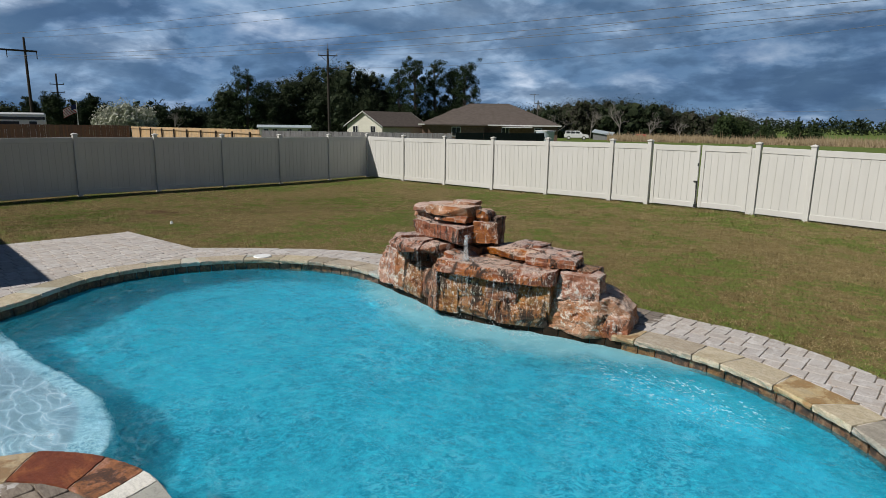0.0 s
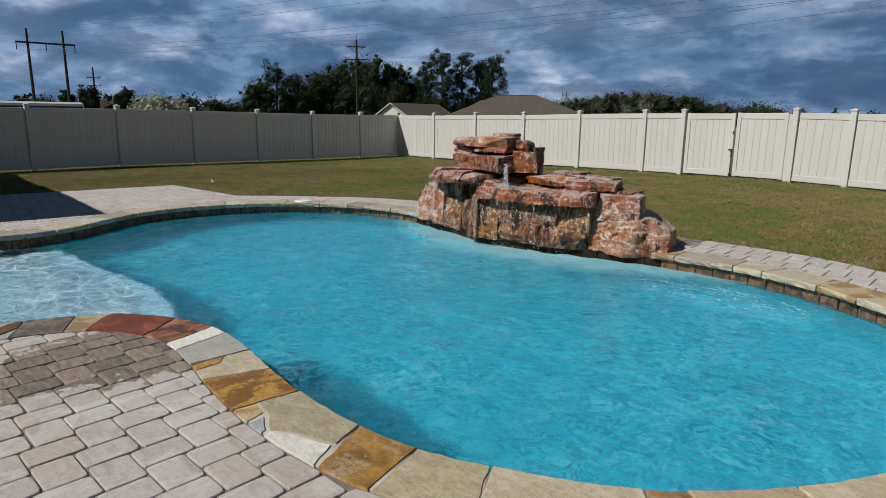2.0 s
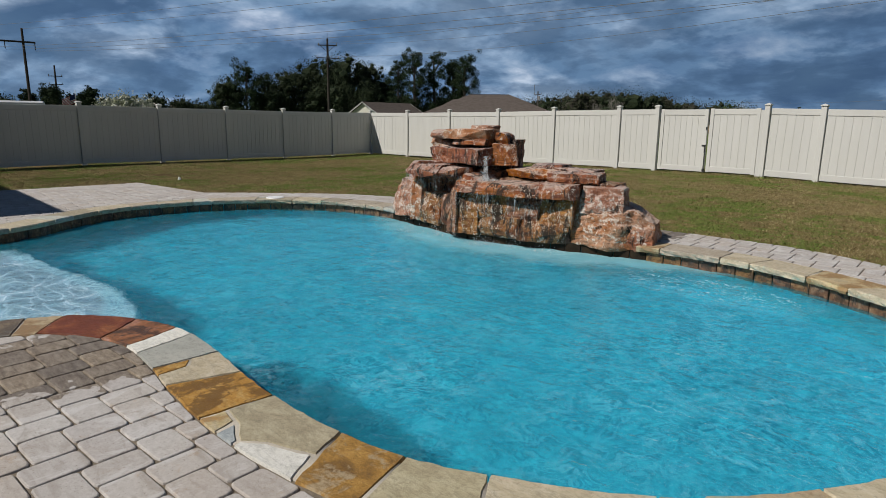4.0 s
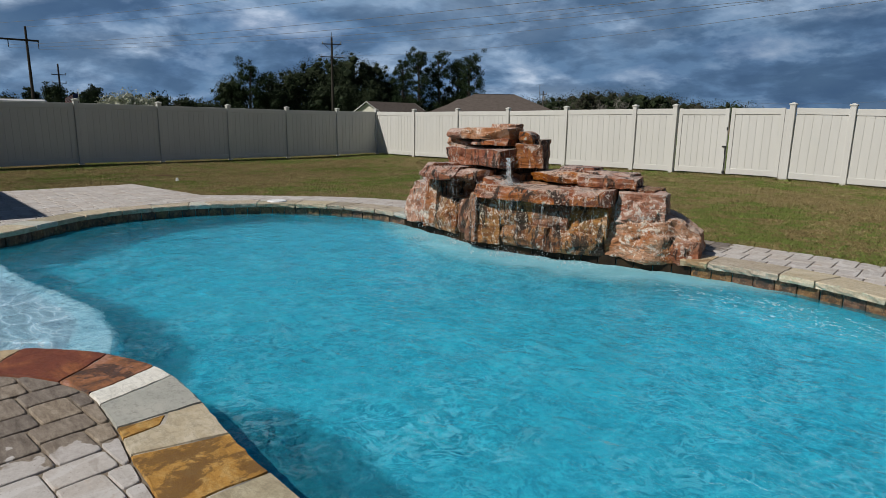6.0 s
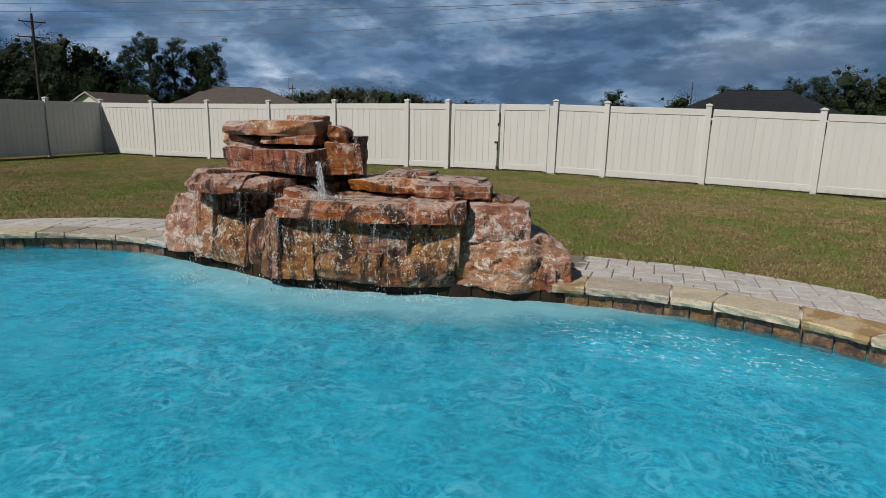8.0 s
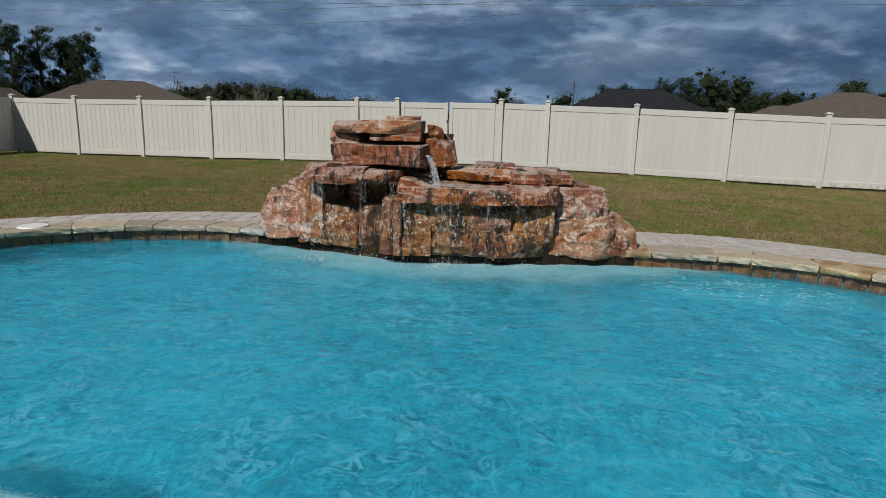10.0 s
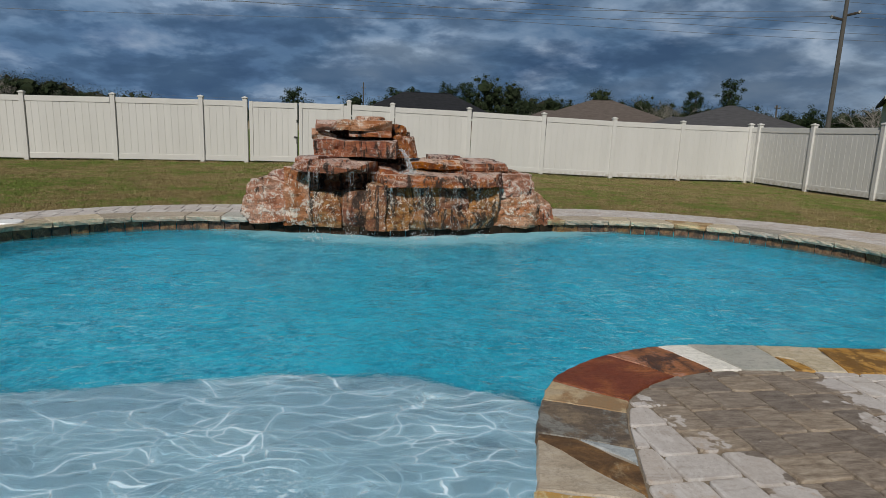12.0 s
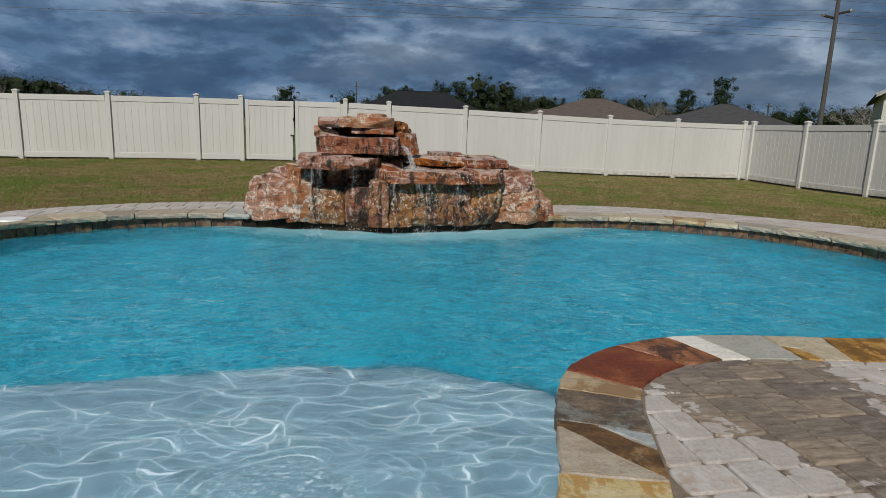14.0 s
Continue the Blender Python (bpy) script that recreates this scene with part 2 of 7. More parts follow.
def rock_mat(name, kind):
    """Moulded sandstone: rust and ochre with lime crusts and dark runs. kind: rust (ledges), wall (streaked by water) or pale (dry, limed)."""
    m = Nodes(name)
    pale, wall = kind == "pale", kind == "wall"
    n1, n2, n3 = m.noise(2.6, 6, 0.60, None, 0.7), m.noise(8.0, 8, 0.70, (1, 1, 1.5), 0.5), m.noise(60, 5, 0.7)
    if pale:
        colour = m.ramp(n1, (0.36, (0.27, 0.080, 0.033)), (0.46, (0.43, 0.180, 0.098)), (0.55, (0.50, 0.280, 0.195)), (0.66, (0.36, 0.150, 0.080)), (0.76, (0.52, 0.335, 0.25)))
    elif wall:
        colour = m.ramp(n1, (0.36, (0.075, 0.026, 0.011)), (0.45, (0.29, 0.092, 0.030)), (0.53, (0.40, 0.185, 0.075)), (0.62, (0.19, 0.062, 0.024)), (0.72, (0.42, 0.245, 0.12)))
    else:
        colour = m.ramp(n1, (0.36, (0.10, 0.026, 0.010)), (0.45, (0.32, 0.080, 0.017)), (0.53, (0.46, 0.150, 0.032)), (0.61, (0.22, 0.055, 0.020)), (0.72, (0.40, 0.165, 0.065)))
    # thin layers, finer than the shapes
    layer = m.noise(5.0, 7, 0.66, (0.8, 0.8, 4.5), 0.6)
    colour = m.mix(m.ramp(layer, (0.40, 0.45), (0.52, 0.0)), colour, (0.085, 0.032, 0.016) if not pale else (0.24, 0.10, 0.055))
    colour = m.mix(m.ramp(n2, (0.54, 0.0), (0.66, 0.5)), colour, m.ramp(n3, (0.3, (0.20, 0.085, 0.040)), (0.7, (0.42, 0.25, 0.15))))
    # lime: crisp flaking crusts with ragged edges
    flake = m.noise(6.5, 10, 0.74, (1.0, 1.0, 1.2), 0.35)
    edge = 0.545 if pale else 0.590
    lime = m.math("MULTIPLY", m.ramp(flake, (edge, 0.0), (edge + 0.018, 0.9)), m.ramp(m.noise(30, 6, 0.75), (0.40, 0.25), (0.52, 1.0)))
    colour = m.mix(lime, colour, (0.70, 0.62, 0.55))
    drawn = m.math("MULTIPLY", m.ramp(m.noise(7.0, 9, 0.72, (2.4, 2.4, 0.5), 0.3), (0.575, 0.0), (0.60, 0.8)), m.ramp(m.noise(22, 6, 0.75), (0.42, 0.1), (0.54, 1.0)))
    colour = m.mix(drawn, colour, (0.64, 0.56, 0.48))
    # paler in patches where the surface faces up
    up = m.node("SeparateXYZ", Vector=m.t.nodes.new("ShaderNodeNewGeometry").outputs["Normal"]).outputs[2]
    pale_top = m.math("MULTIPLY", m.ramp(up, (0.45, 0.0), (0.85, 0.9)), m.ramp(m.noise(5.5, 8, 0.7), (0.40, 0.1), (0.50, 1.0)))
    colour = m.mix(pale_top, colour, (0.60, 0.465, 0.40) if not wall else (0.36, 0.22, 0.12))
    # dark runs of damp and algae
    run = m.noise(4.2, 8, 0.72, (2.2, 2.2, 0.42), 0.6)
    lo = 0.36 if pale else 0.445 if wall else 0.415
    colour = m.mix(m.ramp(run, (lo, 0.9), (lo + 0.05, 0.0)), colour, (0.016, 0.012, 0.009))
    # chips knocked to the pale core
    chips = m.math("MULTIPLY", m.ramp(m.noise(26, 8, 0.80, (1.2, 1.2, 0.8), 0.6), (0.560, 0.0), (0.576, 0.95)), m.ramp(m.noise(2.4, 4), (0.42, 0.0), (0.56, 1.0)))
    colour = m.mix(chips, colour, (0.72, 0.63, 0.54))
    pits = m.ramp(m.noise(33, 6, 0.75, (1, 1, 0.8), 0.6), (0.35, 0.8), (0.40, 0.0))
    colour = m.mix(pits, colour, (0.04, 0.024, 0.016))
    crack = m.ramp(m.noise(4.2, 7, 0.62, (1, 1, 1.3), 0.4), (0.493, 0.0), (0.50, 0.85), (0.507, 0.0))
    colour = m.mix(m.math("MULTIPLY", crack, 0.85), colour, (0.035, 0.018, 0.011))
    colour = m.vary(colour, m.random(), 0.008, 0.10, 0.12)
    relief = m.math("ADD", n2, m.math("MULTIPLY", layer, 0.6))
    return m.finish(colour, m.node("MapRange", Value=n2, To_Min=0.55 if pale else 0.32, To_Max=0.85 if pale else 0.75).outputs[0], m.bump(relief, 1.0, 0.05, m.bump(n3, 0.9, 0.012)), 0, 0.35)


def water_mat():
    """The body of the water: it only bends and tints the light."""
    m = Nodes("pool_water")
    normal = m.bump(m.noise(34, 3, 0.6, (1.0, 1.5, 1.0)), 0.30, 0.010, m.bump(m.noise(12, 3, 0.55, (1.0, 1.4, 1.0)), 0.30, 0.02))
    refr = m.node("BsdfRefraction", Color=(0.80, 0.985, 1.0, 1), Roughness=0.0, IOR=1.33, Normal=normal)
    m.t.links.new(refr.outputs[0], m.out.inputs[0])
    return m.mat


def water_top_mat():
    """The skin of the water: sky glints on fine ripples, painted ripple light, and foam and bubbles under the falls."""
    m = Nodes("water_skin")
    normal = m.bump(m.noise(34, 3, 0.6, (1.0, 1.5, 1.0)), 0.40, 0.008, m.bump(m.noise(9, 4, 0.55, (1.0, 1.5, 1.0), 0.5), 0.60, 0.030))
    # bright net of ripple-gathered light, painted into the skin's clear colour
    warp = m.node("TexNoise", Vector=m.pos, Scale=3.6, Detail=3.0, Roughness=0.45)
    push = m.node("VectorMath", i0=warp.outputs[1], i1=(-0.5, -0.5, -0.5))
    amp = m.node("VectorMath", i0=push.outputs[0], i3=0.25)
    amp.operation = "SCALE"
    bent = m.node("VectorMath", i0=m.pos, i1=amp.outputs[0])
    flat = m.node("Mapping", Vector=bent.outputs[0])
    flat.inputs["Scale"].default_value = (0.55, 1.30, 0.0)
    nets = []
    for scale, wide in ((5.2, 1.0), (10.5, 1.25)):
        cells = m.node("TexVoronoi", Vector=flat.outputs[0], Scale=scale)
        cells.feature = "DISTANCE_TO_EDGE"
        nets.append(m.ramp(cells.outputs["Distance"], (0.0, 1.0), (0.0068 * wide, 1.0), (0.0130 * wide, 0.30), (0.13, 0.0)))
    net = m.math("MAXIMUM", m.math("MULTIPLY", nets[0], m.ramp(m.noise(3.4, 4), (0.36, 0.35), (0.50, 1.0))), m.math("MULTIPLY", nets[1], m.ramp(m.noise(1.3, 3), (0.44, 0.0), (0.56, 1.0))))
    # rings and foam where a return jet wells up on the ledge, painted bright
    slight = m.node("VectorMath", i0=push.outputs[0], i3=0.13)
    slight.operation = "SCALE"
    spot = m.node("SeparateXYZ", Vector=m.node("VectorMath", i0=m.pos, i1=slight.outputs[0]).outputs[0])
    jx, jy = m.math("ADD", spot.outputs[0], 5.30), m.math("ADD", spot.outputs[1], 0.27)
    reach = m.math("SQRT", m.math("ADD", m.math("MULTIPLY", jx, jx), m.math("MULTIPLY", jy, jy)))
    ring = m.math("SINE", m.math("MULTIPLY", m.math("ADD", reach, m.math("MULTIPLY", m.noise(4, 3), 0.05)), 105.0))
    ring = m.math("MULTIPLY", m.ramp(ring, (0.78, 0.0), (0.99, 1.0)), m.math("MULTIPLY", m.ramp(reach, (0.20, 0.0), (0.30, 1.0), (0.46, 0.8), (0.60, 0.0)), m.ramp(m.noise(4.2, 4), (0.44, 0.0), (0.58, 0.9))))
    frizz = m.math("MULTIPLY", m.ramp(m.noise(62, 4, 0.68, (0.8, 1.0, 1.0), 0.6), (0.52, 0.0), (0.62, 0.85)), m.ramp(reach, (0.27, 1.0), (0.36, 0.0)))
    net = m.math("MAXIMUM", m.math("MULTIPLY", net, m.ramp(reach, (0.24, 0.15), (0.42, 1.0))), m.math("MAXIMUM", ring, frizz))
    drift = m.ramp(m.noise(1.1, 4, 0.6, None, 0.6), (0.36, 0.30), (0.56, 1.0))
    # over the deep the painted light blurs into soft flecks
    where = m.node("SeparateXYZ", Vector=m.pos)
    off = m.math("ADD", where.outputs[0], 5.2)
    bow = m.math("MAXIMUM", m.math("MULTIPLY", off, -0.155), m.math("MULTIPLY", m.math("MULTIPLY", m.math("MAXIMUM", off, 0.0), off), 0.352))
    lip = m.math("SUBTRACT", m.math("SUBTRACT", 0.90, bow), where.outputs[1])
    shoal = m.math("MULTIPLY", m.ramp(lip, (0.0, 0.0), (0.04, 1.0)), m.math("LESS_THAN", where.outputs[0], -3.9))
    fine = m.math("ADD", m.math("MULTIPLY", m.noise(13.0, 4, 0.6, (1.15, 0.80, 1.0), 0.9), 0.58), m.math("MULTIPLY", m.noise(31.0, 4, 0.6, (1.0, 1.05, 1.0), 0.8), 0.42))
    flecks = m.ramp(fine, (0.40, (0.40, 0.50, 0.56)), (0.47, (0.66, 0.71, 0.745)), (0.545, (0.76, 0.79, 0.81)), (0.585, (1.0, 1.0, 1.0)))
    # crests: short painted glints, and the shade of troughs painted dark beside them
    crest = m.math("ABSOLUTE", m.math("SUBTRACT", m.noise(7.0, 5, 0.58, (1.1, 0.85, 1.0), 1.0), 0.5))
    glint_dash = m.math("MULTIPLY", m.ramp(crest, (0.012, 1.0), (0.030, 0.0)), m.ramp(m.noise(3.6, 3, 0.6), (0.42, 0.0), (0.55, 1.0)))
    trough_shade = m.math("MULTIPLY", m.ramp(crest, (0.030, 0.0), (0.050, 1.0), (0.10, 0.0)), m.ramp(m.noise(4.0, 3, 0.6), (0.42, 0.0), (0.56, 0.95)))
    flecks = m.mix(glint_dash, m.mix(trough_shade, flecks, (0.16, 0.38, 0.50)), (1.0, 1.0, 1.0))
    ripple_light = m.mix(shoal, m.mix(m.math("MULTIPLY", net, m.math("MULTIPLY", drift, 0.85)), m.mix(m.math("ADD", m.math("MULTIPLY", drift, 0.7), 0.3), (0.80, 0.83, 0.85), flecks), (1.0, 1.0, 1.0)), m.mix(net, (0.455, 0.50, 0.545), (1.0, 1.0, 1.0)))
    # foam and light sparkle painted together in a patch beside the falls
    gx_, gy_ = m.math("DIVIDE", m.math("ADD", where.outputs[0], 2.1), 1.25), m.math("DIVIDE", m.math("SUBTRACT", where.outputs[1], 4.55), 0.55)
    stir_and_sparkle = m.ramp(m.math("ADD", m.math("ADD", m.math("MULTIPLY", gx_, gx_), m.math("MULTIPLY", gy_, gy_)), m.math("MULTIPLY", m.noise(3.0, 4), 0.8)), (0.7, 1.0), (1.7, 0.0))
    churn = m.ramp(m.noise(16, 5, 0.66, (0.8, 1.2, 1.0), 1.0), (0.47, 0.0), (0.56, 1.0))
    ripple_light = m.mix(m.math("MULTIPLY", stir_and_sparkle, m.math("ADD", m.math("MULTIPLY", churn, 0.75), 0.2)), ripple_light, (1.0, 1.0, 1.0))
    clear = m.node("BsdfTransparent", Color=ripple_light)
    # a turquoise film stands for light scattered in the deep, on small choppy waves in drifts
    chop = m.math("ADD", m.math("MULTIPLY", m.noise(8.5, 3, 0.5, (1.1, 1.0, 1.0), 0.7), 1.3), m.math("MULTIPLY", m.noise(26, 3, 0.55, (1.1, 1.0, 1.0), 0.6), 0.42))
    steep = m.node("Bump", Height=m.math("MULTIPLY", m.math("SUBTRACT", chop, 0.86), drift), Strength=1.0, Distance=0.06).outputs[0]
    deep = m.node("BsdfDiffuse", Color=(0.045, 0.47, 0.62, 1), Normal=steep)
    turbid = m.math("MULTIPLY", m.math("SUBTRACT", 1.0, shoal), 0.20)
    bulk = m.node("MixShader", Fac=turbid, i1=clear.outputs[0], i2=deep.outputs[0])
    gloss = m.node("BsdfGlossy", Color=(0.85, 0.95, 1, 1), Roughness=0.04, Normal=normal)
    fres = m.node("Fresnel", IOR=1.20, Normal=normal)
    skin = m.node("MixShader", Fac=fres.outputs[0], i1=bulk.outputs[0], i2=gloss.outputs[0])
    xyz = m.node("SeparateXYZ", Vector=m.pos)
    run = m.math("ADD", m.math("MULTIPLY", m.math("SUBTRACT", xyz.outputs[0], -4.7), 0.22), m.math("SUBTRACT", 4.70, xyz.outputs[1]))
    side = m.math("DIVIDE", m.math("ABSOLUTE", m.math("SUBTRACT", xyz.outputs[0], -4.05)), 2.2)
    wave = m.math("MULTIPLY", m.math("SUBTRACT", m.noise(2.1, 5, 0.6, None, 0.5), 0.5), 0.7)
    reach = m.math("ADD", m.math("ADD", m.math("DIVIDE", run, 0.85), m.math("MULTIPLY", side, side)), wave)
    milk = m.math("MULTIPLY", m.ramp(reach, (0.05, 1.0), (0.5, 0.8), (1.0, 0.0)), 0.55)
    froth_and_glint = m.math("MAXIMUM", m.math("MULTIPLY", m.ramp(reach, (0.0, 1.0), (0.32, 0.0)), m.ramp(m.noise(40, 5, 0.7), (0.52, 0.0), (0.62, 0.7))), m.math("MULTIPLY", m.math("MULTIPLY", stir_and_sparkle, churn), m.ramp(m.noise(34, 4, 0.7), (0.50, 0.0), (0.62, 0.45))))
    foam = m.node("BsdfDiffuse", Color=(0.30, 0.60, 0.68, 1))
    white = m.node("BsdfDiffuse", Color=(0.70, 0.84, 0.93, 1))
    body = m.node("MixShader", Fac=milk, i1=skin.outputs[0], i2=foam.outputs[0])
    # white glints painted along the net and the dashes
    froth_and_glint = m.math("MAXIMUM", froth_and_glint, m.math("MULTIPLY", m.math("MULTIPLY", shoal, 0.75), m.ramp(net, (0.52, 0.0), (0.90, 1.0))))
    froth_and_glint = m.math("MAXIMUM", froth_and_glint, m.math("MULTIPLY", m.math("MULTIPLY", m.math("SUBTRACT", 1.0, shoal), 0.09), m.math("MULTIPLY", glint_dash, drift)))
    whole = m.node("MixShader", Fac=froth_and_glint, i1=body.outputs[0], i2=white.outputs[0])
    m.t.links.new(whole.outputs[0], m.out.inputs[0])
    return m.mat


def depth_mat():
    """Half-clear turquoise whose colour stands for light scattered in the deep water."""
    m = Nodes("scattering_water")
    clear = m.node("BsdfTransparent", Color=(1, 1, 1, 1))
    tone = m.ramp(m.noise(0.9, 4, 0.6), (0.35, (0.052, 0.55, 0.74)), (0.65, (0.062, 0.62, 0.82)))
    cloud = m.node("BsdfDiffuse", Color=tone)
    body = m.node("MixShader", Fac=0.72, i1=clear.outputs[0], i2=cloud.outputs[0])
    m.t.links.new(body.outputs[0], m.out.inputs[0])
    return m.mat


def lawn_mat():
    m = Nodes("dormant_lawn")
    big, mid, fine = m.noise(0.42, 5, 0.6), m.noise(2.4, 6, 0.65), m.noise(60, 4, 0.7)
    colour = m.ramp(mid, (0.30, (0.17, 0.122, 0.052)), (0.5, (0.22, 0.168, 0.075)), (0.7, (0.285, 0.225, 0.108)))
    green = m.ramp(m.math("ADD", m.math("ADD", m.math("MULTIPLY", big, 0.36), m.math("MULTIPLY", mid, 0.34)), m.math("MULTIPLY", m.noise(11, 5, 0.7), 0.30)), (0.495, 0.0), (0.55, 0.75))
    colour = m.mix(green, colour, (0.105, 0.165, 0.030))
    colour = m.mix(m.ramp(fine, (0.34, 0.7), (0.54, 0.0)), colour, (0.070, 0.052, 0.020))
    colour = m.mix(m.ramp(m.noise(5.5, 6, 0.68), (0.38, 0.45), (0.55, 0.0)), colour, (0.10, 0.078, 0.030))
    # a patch of bare soil
    xy = m.node("SeparateXYZ", Vector=m.pos)
    bx = m.math("DIVIDE", m.math("ADD", xy.outputs[0], 15.5), 1.5)
    by = m.math("DIVIDE", m.math("SUBTRACT", xy.outputs[1], 5.1), 0.9)
    bare = m.math("ADD", m.math("ADD", m.math("MULTIPLY", bx, bx), m.math("MULTIPLY", by, by)), m.math("MULTIPLY", m.noise(2.6, 7, 0.70, (0.45, 1.9, 1.0)), 3.4))
    colour = m.mix(m.ramp(m.math("DIVIDE", bare, 4.0), (0.42, 0.85), (0.56, 0.0)), colour, (0.070, 0.036, 0.020))
    # the neighbour's winter rye beyond the fence
    xyz = m.node("SeparateXYZ", Vector=m.pos)
    out = m.ramp(m.math("DIVIDE", m.math("SUBTRACT", xyz.outputs[1], 17.5), 40.0), (0.0, 0.0), (0.1, 1.0))
    field = m.mix(m.noise(0.09, 5), (0.075, 0.13, 0.025), (0.13, 0.15, 0.045))
    colour = m.mix(out, colour, field)
    return m.finish(colour, 0.95, m.bump(fine, 0.8, 0.02), 0, 0.1)


def grass_mat():
    m = Nodes("grass_blades")
    r = m.random(True)
    dry = m.ramp(r, (0.0, (0.085, 0.060, 0.022)), (0.30, (0.225, 0.170, 0.075)), (0.66, (0.335, 0.270, 0.130)), (0.88, (0.43, 0.36, 0.200)), (1.0, (0.18, 0.165, 0.050)))
    patch = m.math("ADD", m.math("ADD", m.math("MULTIPLY", m.noise(0.42, 5, 0.6), 0.36), m.math("MULTIPLY", m.noise(2.4, 6, 0.65), 0.34)), m.math("MULTIPLY", m.noise(11, 5, 0.7), 0.30))
    mottle = m.ramp(m.noise(4.5, 6, 0.68), (0.36, 0.70), (0.62, 1.18))
    dry = m.mix(1.0, dry, mottle, "MULTIPLY")
    strip = m.ramp(m.math("ADD", m.node("SeparateXYZ", Vector=m.pos).outputs[0], 22.0), (0.45, 0.6), (0.9, 0.0))
    green = m.math("MULTIPLY", m.math("MAXIMUM", m.ramp(patch, (0.495, 0.0), (0.54, 0.95)), strip), m.ramp(r, (0.10, 0.0), (0.25, 0.9)))
    colour = m.mix(green, dry, m.mix(r, (0.060, 0.135, 0.012), (0.165, 0.260, 0.042)))
    return m.finish(colour, 0.8, None, 0, 0.2)


def leaf_mat(name, a, b, rough=0.7):
    m = Nodes(name)
    colour = m.mix(m.random(True), a, b)
    return m.finish(m.vary(colour, m.noise(0.5, 3), 0.01, 0.1, 0.35), rough, None, 0, 0.1)


VINYL = vinyl()
PAVER, PAVER_FAR = paver_mat(False), paver_mat(True)
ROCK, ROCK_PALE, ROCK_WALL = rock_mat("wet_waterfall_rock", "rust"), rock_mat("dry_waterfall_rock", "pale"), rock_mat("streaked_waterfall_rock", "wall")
WATER, WATER_TOP, WATER_DEEP = water_mat(), water_top_mat(), depth_mat()
LAWN, GRASS = lawn_mat(), grass_mat()
MORTAR = surf("grey_mortar", (0.33, 0.295, 0.245), (0.45, 0.41, 0.35), 9, 120, 0.9, 0.5)
SAND = surf("joint_sand", (0.13, 0.105, 0.075), (0.22, 0.18, 0.135), 20, 160, 0.95, 0.6)
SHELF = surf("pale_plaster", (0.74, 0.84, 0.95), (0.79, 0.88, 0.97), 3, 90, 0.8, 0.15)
# turquoise stands for light lost in deep water; the plaster itself is pale
BASIN = surf("depth_tinted_plaster", (0.015, 0.36, 0.47), (0.020, 0.41, 0.53), 0.8, 30, 0.8, 0.1, 0.004, 0, False, 0, None, 0.3, 0.1)
# the bench's colour is tinted likewise for the water over it
BENCH = surf("bench_plaster", (0.05, 0.44, 0.57), (0.07, 0.49, 0.62), 3, 90, 0.8, 0.15)
# near black: wet slate, with the shade under the boulders in its colour
TILE_WET_SHADE = surf("wet_shaded_tile", (0.010, 0.008, 0.005), (0.040, 0.024, 0.013), 14, 90, 0.7, 0.5, 0.006, 0.4, False, 0, None, 0.15)
STONES = {
    "cream": stone_mat("cream_flagstone", (0.35, 0.285, 0.195), (0.44, 0.375, 0.275), (0.51, 0.45, 0.355)),
    "grey": stone_mat("grey_flagstone", (0.25, 0.225, 0.185), (0.33, 0.30, 0.25), (0.41, 0.37, 0.31)),
    "tan": stone_mat("tan_flagstone", (0.38, 0.27, 0.14), (0.47, 0.36, 0.21), (0.40, 0.33, 0.22), 7, 0.6, (0.30, 0.17, 0.07)),
    "olive": stone_mat("olive_tan_flagstone", (0.27, 0.225, 0.155), (0.36, 0.31, 0.215), (0.43, 0.38, 0.275), 8, 0.6),
    "sage": stone_mat("sage_grey_flagstone", (0.34, 0.345, 0.30), (0.42, 0.42, 0.37), (0.47, 0.46, 0.40), 3, 0.55, None, 0.2),
    "blue": stone_mat("blue_grey_flagstone", (0.25, 0.27, 0.28), (0.33, 0.36, 0.37), (0.40, 0.42, 0.42), 6, 0.6),
    "umber": stone_mat("umber_flagstone", (0.050, 0.030, 0.016), (0.13, 0.072, 0.032), (0.27, 0.15, 0.060), 7, 0.55, (0.34, 0.25, 0.15)),
    "rust": stone_mat("rust_flagstone", (0.24, 0.12, 0.04), (0.37, 0.195, 0.065), (0.45, 0.30, 0.14), 9, 0.6, (0.13, 0.065, 0.025)),
    "red": stone_mat("red_brown_flagstone", (0.125, 0.029, 0.010), (0.185, 0.046, 0.013), (0.33, 0.115, 0.028), 4, 0.5),
    "dark": stone_mat("dark_flagstone", (0.055, 0.045, 0.037), (0.11, 0.085, 0.065), (0.21, 0.16, 0.11), 8, 0.5, (0.24, 0.24, 0.22)),
    "white": stone_mat("white_flagstone", (0.62, 0.60, 0.54), (0.70, 0.68, 0.62), (0.74, 0.72, 0.67)),
    "gold": stone_mat("gold_flagstone", (0.50, 0.38, 0.13), (0.55, 0.45, 0.24), (0.58, 0.51, 0.35), 9, 0.6, (0.50, 0.27, 0.05)),
    "ember": stone_mat("orange_brown_flagstone", (0.10, 0.055, 0.022), (0.30, 0.16, 0.04), (0.46, 0.27, 0.08), 7, 0.6, (0.42, 0.33, 0.21)),
    "purple": stone_mat("purple_rust_flagstone", (0.050, 0.035, 0.030), (0.30, 0.12, 0.05), (0.40, 0.22, 0.17), 6, 0.6, (0.030, 0.022, 0.020)),
}
TILE = stone_mat("slate_tile", (0.060, 0.032, 0.016), (0.17, 0.083, 0.036), (0.29, 0.19, 0.105), 17, 0.5, (0.030, 0.022, 0.016), 0.8)
